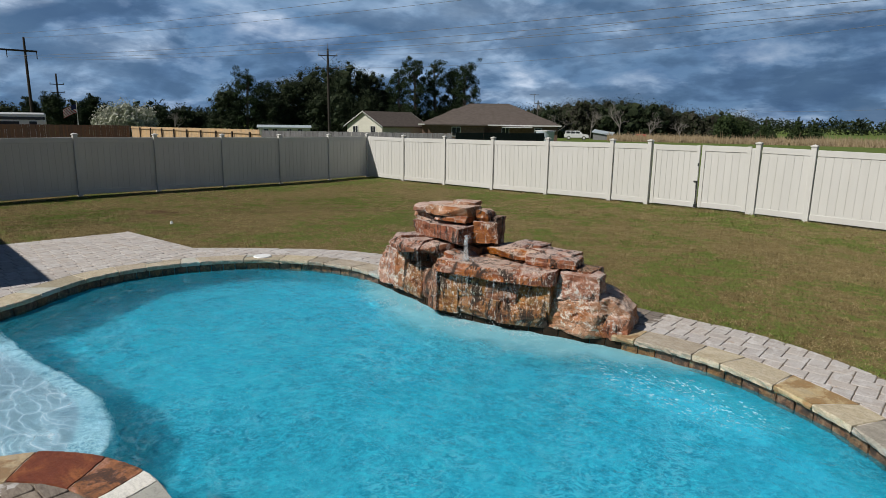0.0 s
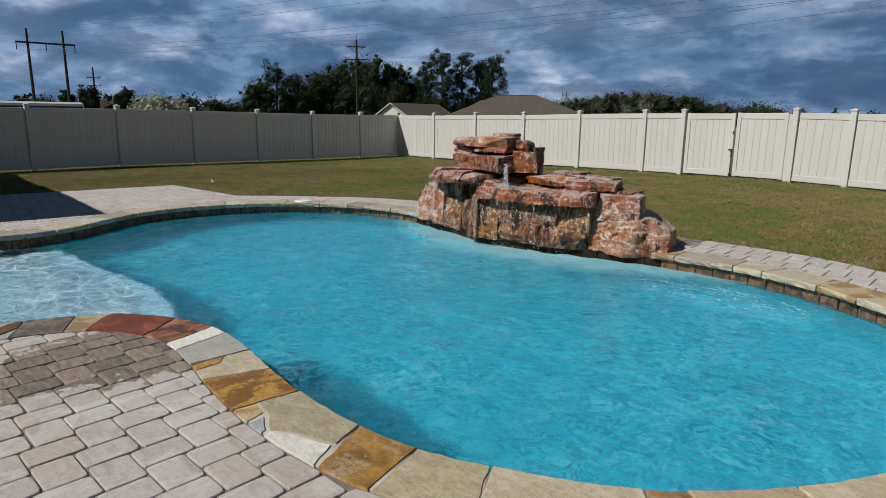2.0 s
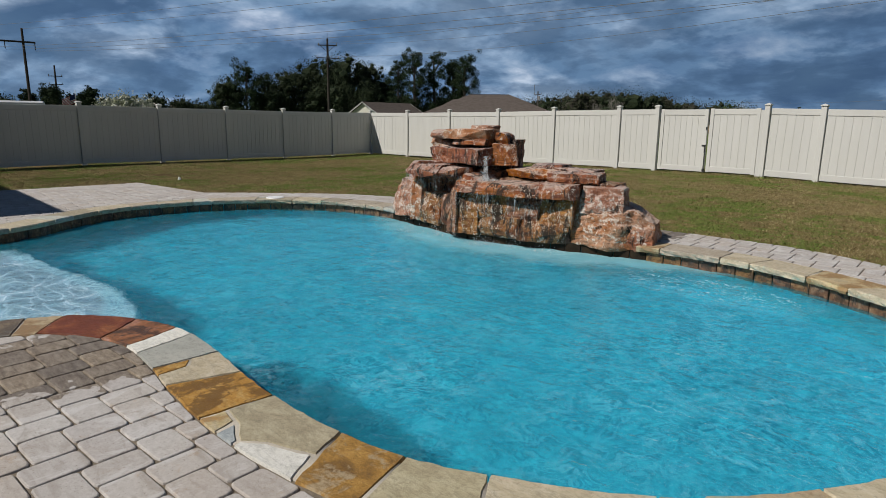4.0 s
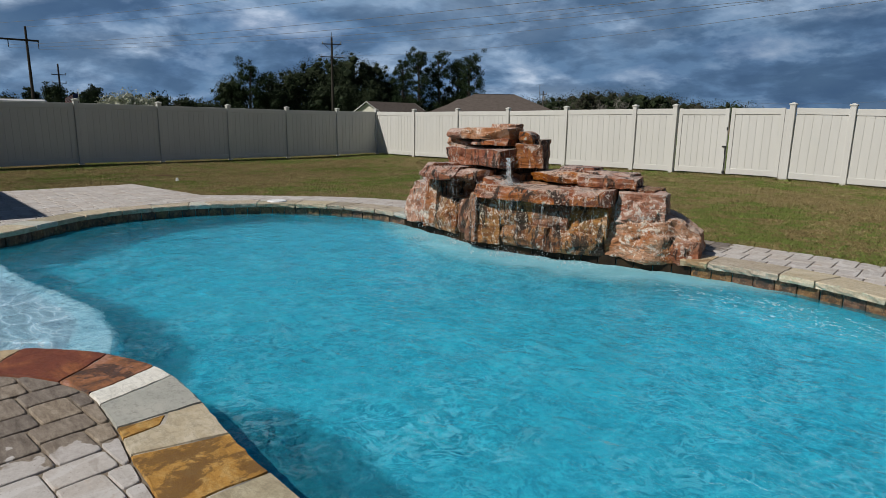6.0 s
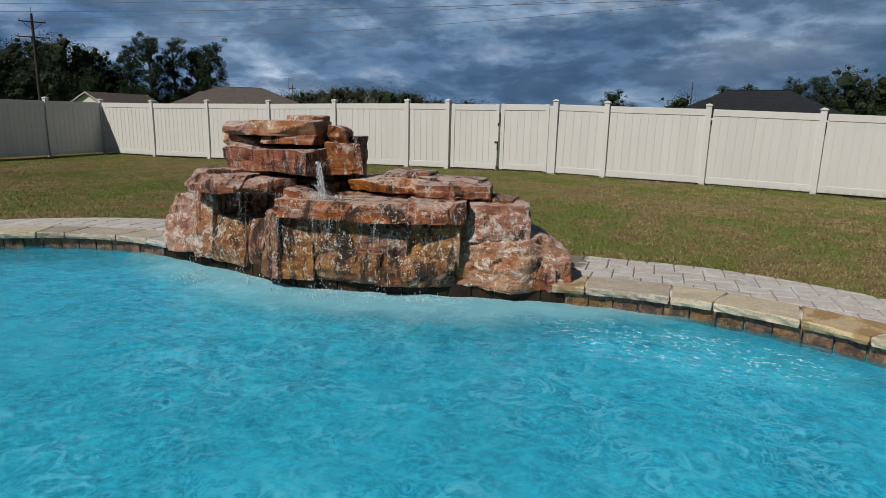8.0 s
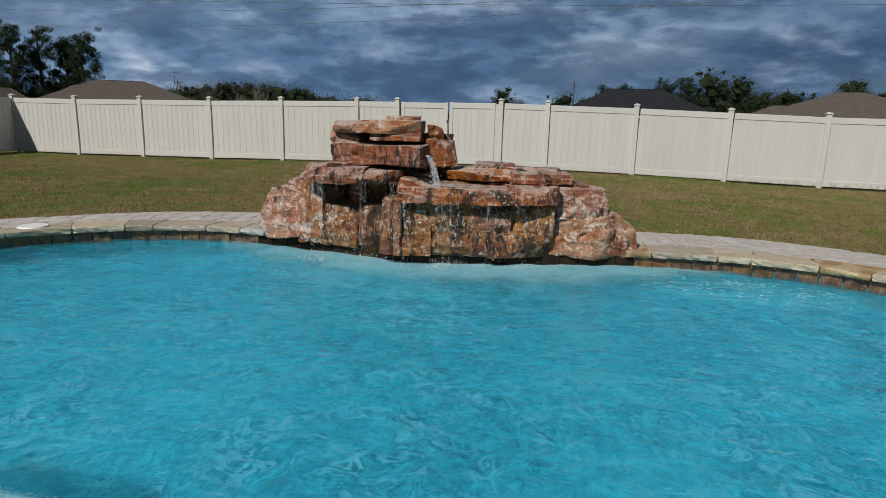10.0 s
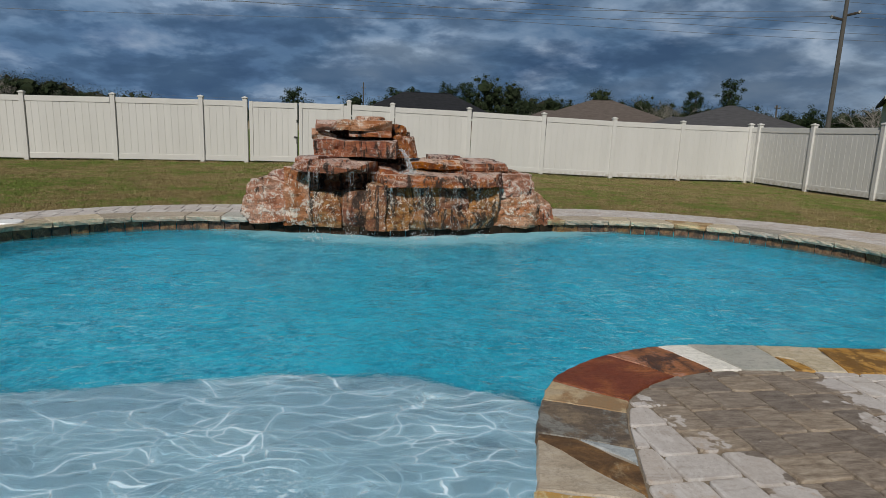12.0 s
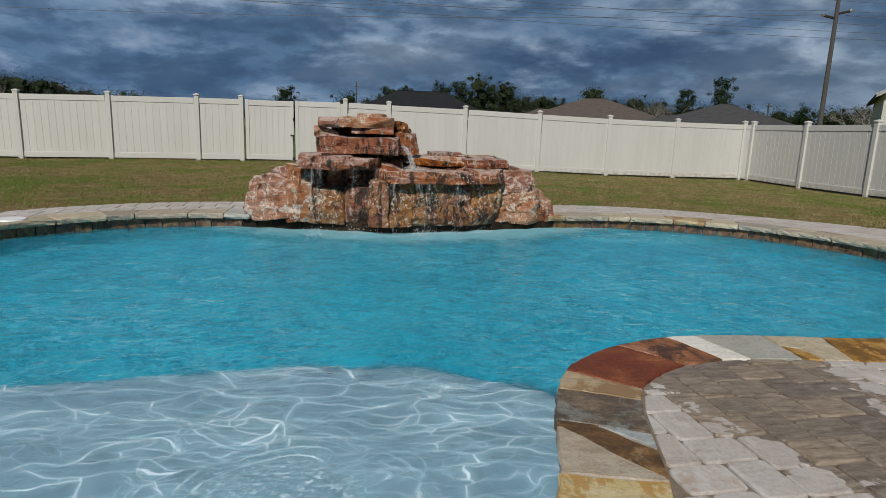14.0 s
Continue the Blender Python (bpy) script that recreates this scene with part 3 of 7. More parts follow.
WHITE_PVC = surf("white_plastic", (0.72, 0.73, 0.72), (0.80, 0.80, 0.79), 8, 200, 0.4, 0.05)
BLACK_IRON = surf("black_hardware", (0.012, 0.012, 0.013), (0.03, 0.03, 0.03), 30, 200, 0.45, 0.1)
WOOD_POLE = surf("creosote_pole", (0.020, 0.016, 0.013), (0.045, 0.036, 0.028), 3, 40, 0.9, 0.4, 0.01, 0, False, 0, (4, 4, 0.5))
GREY_POLE = surf("weathered_pole", (0.06, 0.056, 0.05), (0.10, 0.092, 0.082), 3, 40, 0.9, 0.4, 0.01, 0, False, 0, (4, 4, 0.5))
WIRE = surf("aluminium_wire", (0.10, 0.105, 0.11), (0.14, 0.145, 0.15), 3, 40, 0.6, 0.1)
PORCELAIN = surf("porcelain", (0.20, 0.20, 0.20), (0.28, 0.28, 0.28), 3, 40, 0.3, 0.0)
BARK = surf("bark", (0.035, 0.027, 0.021), (0.075, 0.062, 0.05), 2, 14, 0.95, 0.6, 0.03)
BARE = surf("bare_twigs", (0.15, 0.135, 0.12), (0.24, 0.22, 0.20), 2, 14, 0.95, 0.3, 0.02)
PINE = leaf_mat("pine_needles", (0.014, 0.027, 0.013), (0.036, 0.053, 0.024))
OAK = leaf_mat("evergreen_oak_leaves", (0.014, 0.024, 0.012), (0.036, 0.047, 0.023))
WOODS = leaf_mat("winter_woods", (0.048, 0.044, 0.036), (0.030, 0.040, 0.019))
CEDAR = leaf_mat("cedar_foliage", (0.022, 0.040, 0.016), (0.050, 0.070, 0.026))
BLOSSOM = leaf_mat("pear_blossom", (0.20, 0.22, 0.14), (0.50, 0.50, 0.44))
REED = leaf_mat("dry_reeds", (0.19, 0.14, 0.08), (0.33, 0.26, 0.17))

# ---- helpers of this scene ----
def mesh_of(bm, material, smooth=False):
    me = bpy.data.meshes.new("mesh")
    bm.to_mesh(me)
    bm.free()
    for m in material if isinstance(material, (list, tuple)) else (material,):
        me.materials.append(m)
    if smooth:
        me.polygons.foreach_set("use_smooth", [True] * len(me.polygons))
    return me


def raw_mesh(verts, faces, material, smooth=False):
    me = bpy.data.meshes.new("mesh")
    me.from_pydata(verts, [], faces)
    me.materials.append(material)
    if smooth:
        me.polygons.foreach_set("use_smooth", [True] * len(me.polygons))
    me.update()
    return me


def tri_mesh(points, material):
    """One mesh of loose triangles from an array of shape (n, 3, 3)."""
    n = len(points)
    me = bpy.data.meshes.new("mesh")
    me.vertices.add(3 * n)
    me.vertices.foreach_set("co", np.ascontiguousarray(points, dtype=np.float32).reshape(-1))
    me.loops.add(3 * n)
    me.loops.foreach_set("vertex_index", np.arange(3 * n, dtype=np.int32))
    me.polygons.add(n)
    me.polygons.foreach_set("loop_start", np.arange(0, 3 * n, 3, dtype=np.int32))
    me.materials.append(material)
    me.update(calc_edges=True)
    return me


def part(name, bm, material, parent=None, label="", smooth=False):
    me = bm if isinstance(bm, bpy.types.Mesh) else mesh_of(bm, material, smooth)
    ob = new(name, me)
    if parent:
        ob.parent = parent
    if label:
        ob["label"] = label
    return ob


def base(name, m=None, label="", category="", group="", kind=""):
    ob = new(name)
    ob.empty_display_size = 0.1
    ob.matrix_basis = m or Matrix()
    return tagged(ob, label, category, group, kind)


def box(x0, x1, y0, y1, z0, z1, bevel=0.0, bm=None):
    bm = bm or bmesh.new()
    m = Matrix.LocRotScale(((x0 + x1) / 2, (y0 + y1) / 2, (z0 + z1) / 2), None, (abs(x1 - x0), abs(y1 - y0), abs(z1 - z0)))
    made = bmesh.ops.create_cube(bm, size=1, matrix=m)["verts"]
    if bevel:
        edges = list({e for v in made for e in v.link_edges})
        bmesh.ops.bevel(bm, geom=edges, offset=bevel, segments=1, affect="EDGES")
    return bm


def tube(points, radii, sides=8, bm=None, cap=True):
    """A tapered tube along a line of points."""
    bm = bm or bmesh.new()
    rings = []
    pts = [Vector(p) for p in points]
    for k, p in enumerate(pts):
        way = (pts[min(k + 1, len(pts) - 1)] - pts[max(k - 1, 0)]).normalized()
        across = way.orthogonal().normalized()
        other = way.cross(across)
        r = radii[k] if isinstance(radii, (list, tuple)) else radii
        rings.append([bm.verts.new(p + r * (math.cos(a) * across + math.sin(a) * other)) for a in (2 * math.pi * j / sides for j in range(sides))])
    for a, b in zip(rings, rings[1:]):
        # line up neighbouring rings
        turn = min(range(sides), key=lambda s: sum((a[j].co - b[(j + s) % sides].co).length for j in range(sides)))
        for j in range(sides):
            bm.faces.new((a[j], a[(j + 1) % sides], b[(j + 1 + turn) % sides], b[(j + turn) % sides]))
        b[:] = b[turn:] + b[:turn]
    if cap:
        bm.faces.new(rings[0][::-1])
        bm.faces.new(rings[-1])
    return bm


def spline(ctrl, step=0.02, closed=True):
    """A dense even line through control points (Catmull-Rom)."""
    c = np.array(ctrl, float)
    n = len(c)
    out = []
    for k in range(n if closed else n - 1):
        p = [c[(k + j) % n] if closed else c[min(max(k + j, 0), n - 1)] for j in (-1, 0, 1, 2)]
        t = np.linspace(0, 1, 24, endpoint=False)[:, None]
        out.append(0.5 * (2 * p[1] + (p[2] - p[0]) * t + (2 * p[0] - 5 * p[1] + 4 * p[2] - p[3]) * t ** 2 + (3 * p[1] - p[0] - 3 * p[2] + p[3]) * t ** 3))
    out = np.vstack(out + ([out[0][:1]] if closed else [c[-1:]]))
    s = np.concatenate([[0], np.cumsum(np.linalg.norm(np.diff(out, axis=0), axis=1))])
    m = max(8, int(s[-1] / step))
    at = np.linspace(0, s[-1], m, endpoint=not closed)
    return np.stack([np.interp(at, s, out[:, 0]), np.interp(at, s, out[:, 1])], 1), s[-1]


def inside(poly, pts):
    """Which points lie in a polygon."""
    pts = np.atleast_2d(pts)
    x, y = pts[:, 0], pts[:, 1]
    hit = np.zeros(len(pts), bool)
    for (x0, y0), (x1, y1) in zip(poly, np.roll(poly, -1, axis=0)):
        if y0 != y1:
            hit ^= ((y0 > y) != (y1 > y)) & (x < (x1 - x0) * (y - y0) / (y1 - y0) + x0)
    return hit


# ---- the plan ----
DECK, WATER_Z, SHELF_Z, FLOOR_Z = 0.335, 0.185, -0.02, -1.15
MIDDLE = np.array((-5.0, 2.8))
POOL, POOL_LENGTH = spline([
    (-4.60, -0.74), (-4.41, -0.43), (-4.33, -0.15), (-4.27, 0.085), (-4.215, 0.245), (-4.13, 0.42), (-4.035, 0.53), (-3.89, 0.65), (-3.70, 0.755), (-3.42, 0.84),
    (-3.0, 0.842), (-2.66, 0.811), (-2.325, 0.797), (-2.08, 0.804), (-1.83, 0.83), (-1.55, 0.893), (-1.25, 1.035), (-0.91, 1.25), (-0.625, 1.50), (-0.385, 1.84),
    (-0.20, 2.22), (-0.05, 2.72), (0.04, 3.25), (-0.06, 3.80), (-0.38, 4.32), (-0.74, 4.68), (-1.26, 4.98), (-1.88, 5.18), (-2.45, 5.20), (-2.96, 5.12), (-3.5, 4.99),
    (-4.1, 4.79), (-4.6, 4.66), (-4.95, 4.625), (-5.4, 4.73), (-5.9, 4.79), (-6.35, 4.86), (-6.75, 4.89), (-7.2, 4.83), (-7.65, 4.65), (-8.02, 4.39), (-8.35, 4.06), (-8.6, 3.66), (-8.80, 3.1),
    (-8.86, 2.58), (-8.82, 2.18), (-8.67, 1.79), (-8.39, 1.40), (-8.07, 1.02), (-7.88, 0.68), (-7.81, 0.38), (-7.82, 0.08), (-7.60, -0.40), (-7.0, -0.80), (-6.1, -1.0), (-5.3, -1.02)], 0.02)
N_POOL = len(POOL)
_way = np.roll(POOL, -3, axis=0) - np.roll(POOL, 3, axis=0)
_way /= np.linalg.norm(_way, axis=1)[:, None]
OUTWARD = np.stack([_way[:, 1], -_way[:, 0]], 1)
COPING = 0.29


def rim(s, w):
    """The place s metres along the pool's edge and w metres outward from it."""
    f = (s / POOL_LENGTH * N_POOL) % N_POOL
    k, r = int(f), f - int(f)
    a, b = k % N_POOL, (k + 1) % N_POOL
    p = POOL[a] * (1 - r) + POOL[b] * r
    o = OUTWARD[a] * (1 - r) + OUTWARD[b] * r
    return p + o / np.linalg.norm(o) * w


def along(x, y):
    """How far along the pool's edge the nearest point lies."""
    return int(np.argmin(((POOL - (x, y)) ** 2).sum(1))) / N_POOL * POOL_LENGTH


DECK_EDGE, _ = spline([(-9.76, 3.66), (-9.08, 4.45), (-8.25, 5.25), (-7.46, 5.68), (-6.4, 5.93), (-4.8, 6.10), (-3.5, 6.12), (-2.6, 6.18), (-1.85, 6.19),
                       (-0.9, 5.86), (0.27, 5.17), (1.0, 4.5), (1.55, 3.5), (1.9, 2.0), (2.4, 0.5)], 0.05, False)
DECK_PLAN = np.vstack([[(-12.0, -3.45), (-11.92, 3.36)], DECK_EDGE, [(2.6, -2.0), (2.6, -3.45)]])


def smooth(t):
    t = np.clip(t, 0, 1)
    return t * t * (3 - 2 * t)


def ground_z(x, y):
    """The lawn falls gently from the deck to the fence, and on to the fields."""
    rho = np.hypot(np.asarray(x) + 4.5, np.asarray(y) - 3.0)
    z = 0.29 * (1 - smooth((rho - 6.3) / 8.5))
    z = z + 0.05 * smooth((-17.0 - np.asarray(x)) / 3.0) * smooth((10.5 - np.asarray(y)) / 4.0)
    z = z + 0.125 * np.exp(-((np.asarray(x) + 7.5) / np.where(np.asarray(x) < -7.5, 7.2, 5.6)) ** 2 - ((np.asarray(y) - 16.6) / 3.5) ** 2)
    z = z - 0.07 * smooth((np.asarray(x) + 1.5) / 5.0) * smooth((np.asarray(y) - 9.0) / 6.0)
    z = z + 0.012 * np.sin(1.3 * np.asarray(x) + 0.7) * np.sin(1.1 * np.asarray(y)) * smooth((rho - 7) / 3)
    return z - np.clip((rho - 26) * 0.0062, 0, 0.75)


def build_ground():
    """One sheet from under the deck to the horizon, open where the pool is."""
    ring = POOL[::12] + OUTWARD[::12] * 0.15
    n = len(ring)
    centre = ring.mean(0)
    away = ring - centre
    length = np.linalg.norm(away, axis=1)[:, None]
    steps = np.concatenate([np.linspace(0, 4, 9), np.geomspace(5, 60, 40), np.geomspace(70, 2600, 22)])
    verts, faces = [], []
    for k, d in enumerate(steps):
        blend = smooth(d / 12)
        circle = centre + away / length * (4.6 + d)
        p = (ring + away / length * d) * (1 - blend) + circle * blend
        z = ground_z(p[:, 0], p[:, 1])
        z = np.where(inside(DECK_PLAN, p), np.minimum(z, DECK - 0.075), z)
        verts += [(*q, h) for q, h in zip(p.tolist(), z.tolist())]
        if k:
            faces += [((k - 1) * n + j, (k - 1) * n + (j + 1) % n, k * n + (j + 1) % n, k * n + j) for j in range(n)]
    ob = new("ground", raw_mesh(verts, faces, LAWN, True))
    return tagged(ob, "dormant brown and green lawn running out to fields", "lawn", kind="structure")


build_ground()


def build_shell():
    """The basin: plastered walls and floor with a cove between them."""
    n = N_POOL // 4
    idx = (np.arange(n) * N_POOL / n).astype(int)
    edge, out = POOL[idx], OUTWARD[idx]
    prof = [(0.015, 0.27), (0.015, 0.0), (0.015, -0.6), (0.0, -0.85), (-0.10, -1.02), (-0.30, -1.12)]
    verts, faces = [], []
    rows = [[(*(e + o * w), z) for e, o in zip(edge, out)] for w, z in prof]
    rim_in = edge - out * 0.30
    for f in (0.75, 0.5, 0.25, 0.05):
        p = MIDDLE + (rim_in - MIDDLE) * f
        rows.append([(*q, FLOOR_Z - 0.25 * (1 - f)) for q in p])
    for k, row in enumerate(rows):
        verts += [tuple(float(v) for v in p) for p in row]
        if k:
            faces += [((k - 1) * n + j, k * n + j, k * n + (j + 1) % n, (k - 1) * n + (j + 1) % n) for j in range(n)]
    faces.append(tuple((len(rows) - 1) * n + j for j in range(n))[::-1])
    ob = tagged(new("pool_basin"), "freeform swimming pool basin, plaster tinted turquoise for the water's depth", "swimming pool", kind="structure")
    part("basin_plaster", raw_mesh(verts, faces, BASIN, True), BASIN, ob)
    return ob


basin = build_shell()
SHELF_EDGE, _ = spline([(-8.3, 0.70), (-7.9, 0.74), (-7.3, 0.80), (-6.5, 0.89), (-5.8, 1.03), (-5.3, 1.09), (-4.8, 1.05), (-4.45, 0.93), (-4.2, 0.75), (-3.95, 0.5)], 0.05, False)


def build_shelf():
    """The shallow tanning ledge beside the deck's tip, with a rounded nosing."""
    s0, s1 = along(-4.12, 0.44), along(-7.91, 0.74)
    back = [rim(s, 0.010) for s in np.linspace(s1, s0 + POOL_LENGTH, 150)]
    keep = SHELF_EDGE[inside(POOL - OUTWARD * 0.01, SHELF_EDGE)]
    front = keep[::-1]
    bm = bmesh.new()
    loops = []
    for inset, z in ((0.0, FLOOR_Z - 0.1), (0.0, SHELF_Z - 0.03), (0.012, SHELF_Z - 0.008), (0.035, SHELF_Z)):
        loops.append([bm.verts.new((p[0], p[1], z)) for p in back] + [bm.verts.new((p[0], p[1] - inset, z)) for p in front])
    for a, b in zip(loops, loops[1:]):
        for j in range(len(a)):
            bm.faces.new((a[j], a[(j + 1) % len(a)], b[(j + 1) % len(a)], b[j]))
    top = bm.faces.new(loops[-1])
    bmesh.ops.triangulate(bm, faces=[top])
    bmesh.ops.recalc_face_normals(bm, faces=bm.faces)
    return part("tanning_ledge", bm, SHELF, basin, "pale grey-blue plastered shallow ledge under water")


build_shelf()


def build_bench():
    """A submerged bench along the wall under the falls."""
    front, _ = spline([(-6.75, 4.86), (-5.75, 4.42), (-4.92, 4.20), (-4.15, 4.36), (-3.6, 4.60), (-3.0, 5.05)], 0.06, False)
    s0, s1 = along(-3.0, 5.08), along(-6.75, 4.89)
    back = [rim(s, 0.010) for s in np.linspace(s0, s1, 90)]
    bm = bmesh.new()
    loops = []
    for inset, z in ((0.0, FLOOR_Z), (0.0, BENCH_Z - 0.03), (0.03, BENCH_Z)):
        loops.append([bm.verts.new((p[0], p[1] + inset, z)) for p in front] + [bm.verts.new((p[0], p[1], z)) for p in back])
    for a, b in zip(loops, loops[1:]):
        for j in range(len(a)):
            bm.faces.new((a[j], a[(j + 1) % len(a)], b[(j + 1) % len(a)], b[j]))
    bmesh.ops.triangulate(bm, faces=[bm.faces.new(loops[-1])])
    bmesh.ops.recalc_face_normals(bm, faces=bm.faces)
    part("bench", bm, BENCH, basin, "plastered bench under water, tinted turquoise for its depth")


BENCH_Z = -0.40
build_bench()


def swell(x, y, seed, low, high, bend, count, heading, spread):
    """A sum of small waves from low to high metres long whose surface bends by bend (1/m)."""
    rng = np.random.RandomState(seed)
    h = np.zeros_like(x)
    for k in range(count):
        length = low * (high / low) ** (k / (count - 1)) * rng.uniform(0.93, 1.07)
        a = rng.normal(heading, spread)
        kk = 2 * np.pi / length
        h += bend * math.sqrt(2.0 / count) / kk ** 2 * np.sin(kk * (x * math.cos(a) + y * math.sin(a)) + rng.rand() * 6.283)
    return h


def ripple(x, y):
    """The height of the water: slow waves over the deep, small ones and rings over the ledge."""
    h = swell(x, y, 5, 0.10, 0.42, DEEP_BEND, 60, 1.2, 1.1)
    ledge = smooth((np.interp(x, SHELF_EDGE[:, 0], SHELF_EDGE[:, 1]) + 0.10 - y) / 0.25) * (x < -3.9)
    h = h * (1 - 0.7 * ledge) + ledge * swell(x, y, 6, 0.15, 0.5, LEDGE_BEND, 46, 1.2, 1.2)
    r = np.hypot(x + 5.28, y + 0.42)
    return h + ledge * 0.0004 * np.sin(2 * np.pi / 0.11 * r) * np.exp(-((r - 0.35) / 0.28) ** 2)


DEEP_BEND, LEDGE_BEND = 1.5, 1.5


def water_sheet(name, step, lift, material, extra):
    xs, ys = np.arange(-8.9, 0.35, step), np.arange(-1.25, 5.45, step)
    gx, gy = np.meshgrid(xs, ys, indexing="ij")
    pts = np.stack([gx.ravel(), gy.ravel()], 1)
    ok = inside(POOL[::3] + OUTWARD[::3] * 0.045, pts).reshape(gx.shape)
    z = WATER_Z + lift + ripple(gx, gy) + extra(gx, gy)
    number = -np.ones(gx.shape, int)
    number[ok] = np.arange(ok.sum())
    verts = np.stack([gx[ok], gy[ok], z[ok]], 1).tolist()
    a, b, c, d = number[:-1, :-1], number[1:, :-1], number[1:, 1:], number[:-1, 1:]
    full = (a >= 0) & (b >= 0) & (c >= 0) & (d >= 0)
    faces = np.stack([a[full], b[full], c[full], d[full]], 1).tolist()
    return new(name, raw_mesh(verts, faces, material, True))


water = water_sheet("water", 0.020, 0.0, WATER, lambda x, y: 0.0 * x)
water.visible_shadow = False
tagged(water, "clear turquoise pool water", "water", kind="structure")
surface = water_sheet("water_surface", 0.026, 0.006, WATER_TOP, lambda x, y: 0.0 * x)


def build_depth():
    """An added sheet that stands for the light scattered in deep water."""
    step = 0.05
    xs, ys = np.arange(-8.9, 0.35, step), np.arange(-1.25, 5.45, step)
    gx, gy = np.meshgrid(xs, ys, indexing="ij")
    ok = inside(POOL[::3] + OUTWARD[::3] * 0.03, np.stack([gx.ravel(), gy.ravel()], 1)).reshape(gx.shape)
    number = -np.ones(gx.shape, int)
    number[ok] = np.arange(ok.sum())
    verts = np.stack([gx[ok], gy[ok], np.full(ok.sum(), -0.48)], 1).tolist()
    a, b, c, d = number[:-1, :-1], number[1:, :-1], number[1:, 1:], number[:-1, 1:]
    full = (a >= 0) & (b >= 0) & (c >= 0) & (d >= 0)
    ob = new("water_depth", raw_mesh(verts, np.stack([a[full], b[full], c[full], d[full]], 1).tolist(), WATER_DEEP))
    return tagged(ob, "added turquoise sheet for light scattered in the pool's depth", "water", kind="structure")


build_depth()
tagged(surface, "glinting rippled water surface with painted light lines, milky below the falls", "water", kind="structure")


def build_wall_tiles():
    """A band of slate tiles on the wall between the coping and the water."""
    count = 150
    wide = POOL_LENGTH / count
    shapes = []
    for k in range(5):
        bm = box(-wide / 2 + 0.004, wide / 2 - 0.004, -0.006 - 0.003 * k, 0.012, 0, 0.162, 0.003)
        shapes.append((mesh_of(bm.copy(), TILE), mesh_of(bm, TILE_WET_SHADE)))
    for k in range(count):
        p, q = rim((k + 0.5) * wide, 0.0), rim((k + 0.5) * wide, 1.0)
        o = q - p
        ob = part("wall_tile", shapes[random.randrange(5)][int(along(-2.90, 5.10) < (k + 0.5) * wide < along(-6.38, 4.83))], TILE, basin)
        ob.matrix_basis = pose(p[0], p[1], 0.122, 0, 0, math.degrees(math.atan2(o[1], o[0])) - 90)


build_wall_tiles()


# ---- the coping ----
coping = tagged(new("pool_coping"), "irregular flagstone coping round the pool", "coping", kind="structure")


def strip(w0, w1, z0, z1, material, name, parent, label="", span=None):
    """A band along the pool's edge, all round it or over a span of metres."""
    n = N_POOL // 5
    idx = (np.arange(n) * N_POOL / n).astype(int)
    if span:
        idx = np.arange(int(span[0] / POOL_LENGTH * N_POOL), int(span[1] / POOL_LENGTH * N_POOL), 5)
        n = len(idx) - 1
    bm = bmesh.new()
    loops = [[bm.verts.new((*(POOL[i % N_POOL] + OUTWARD[i % N_POOL] * w), z)) for i in idx] for w, z in ((w0, z0), (w0, z1), (w1, z1), (w1, z0))]
    for a, b in zip(loops, loops[1:] + loops[:1]):
        for j in range(n):
            k = j + 1 if span else (j + 1) % n
            bm.faces.new((a[j], a[k], b[k], b[j]))
    bmesh.ops.recalc_face_normals(bm, faces=bm.faces)
    return part(name, bm, material, parent, label, True)


FALLS_SPAN = along(-2.98, 5.085), along(-6.36, 4.83)
strip(0.004, COPING - 0.012, DECK - 0.085, DECK - 0.0035, MORTAR, "mortar_bed", coping, "pale grey mortar bed", (FALLS_SPAN[1] - 0.02, FALLS_SPAN[0] + 0.02 + POOL_LENGTH))
# added strip, coloured for the wet and the shade below the boulders
strip(0.002, COPING - 0.012, DECK - 0.085, DECK - 0.0035, TILE_WET_SHADE, "footing", coping, "added footing, dark with wet and painted shade under the boulders", FALLS_SPAN)


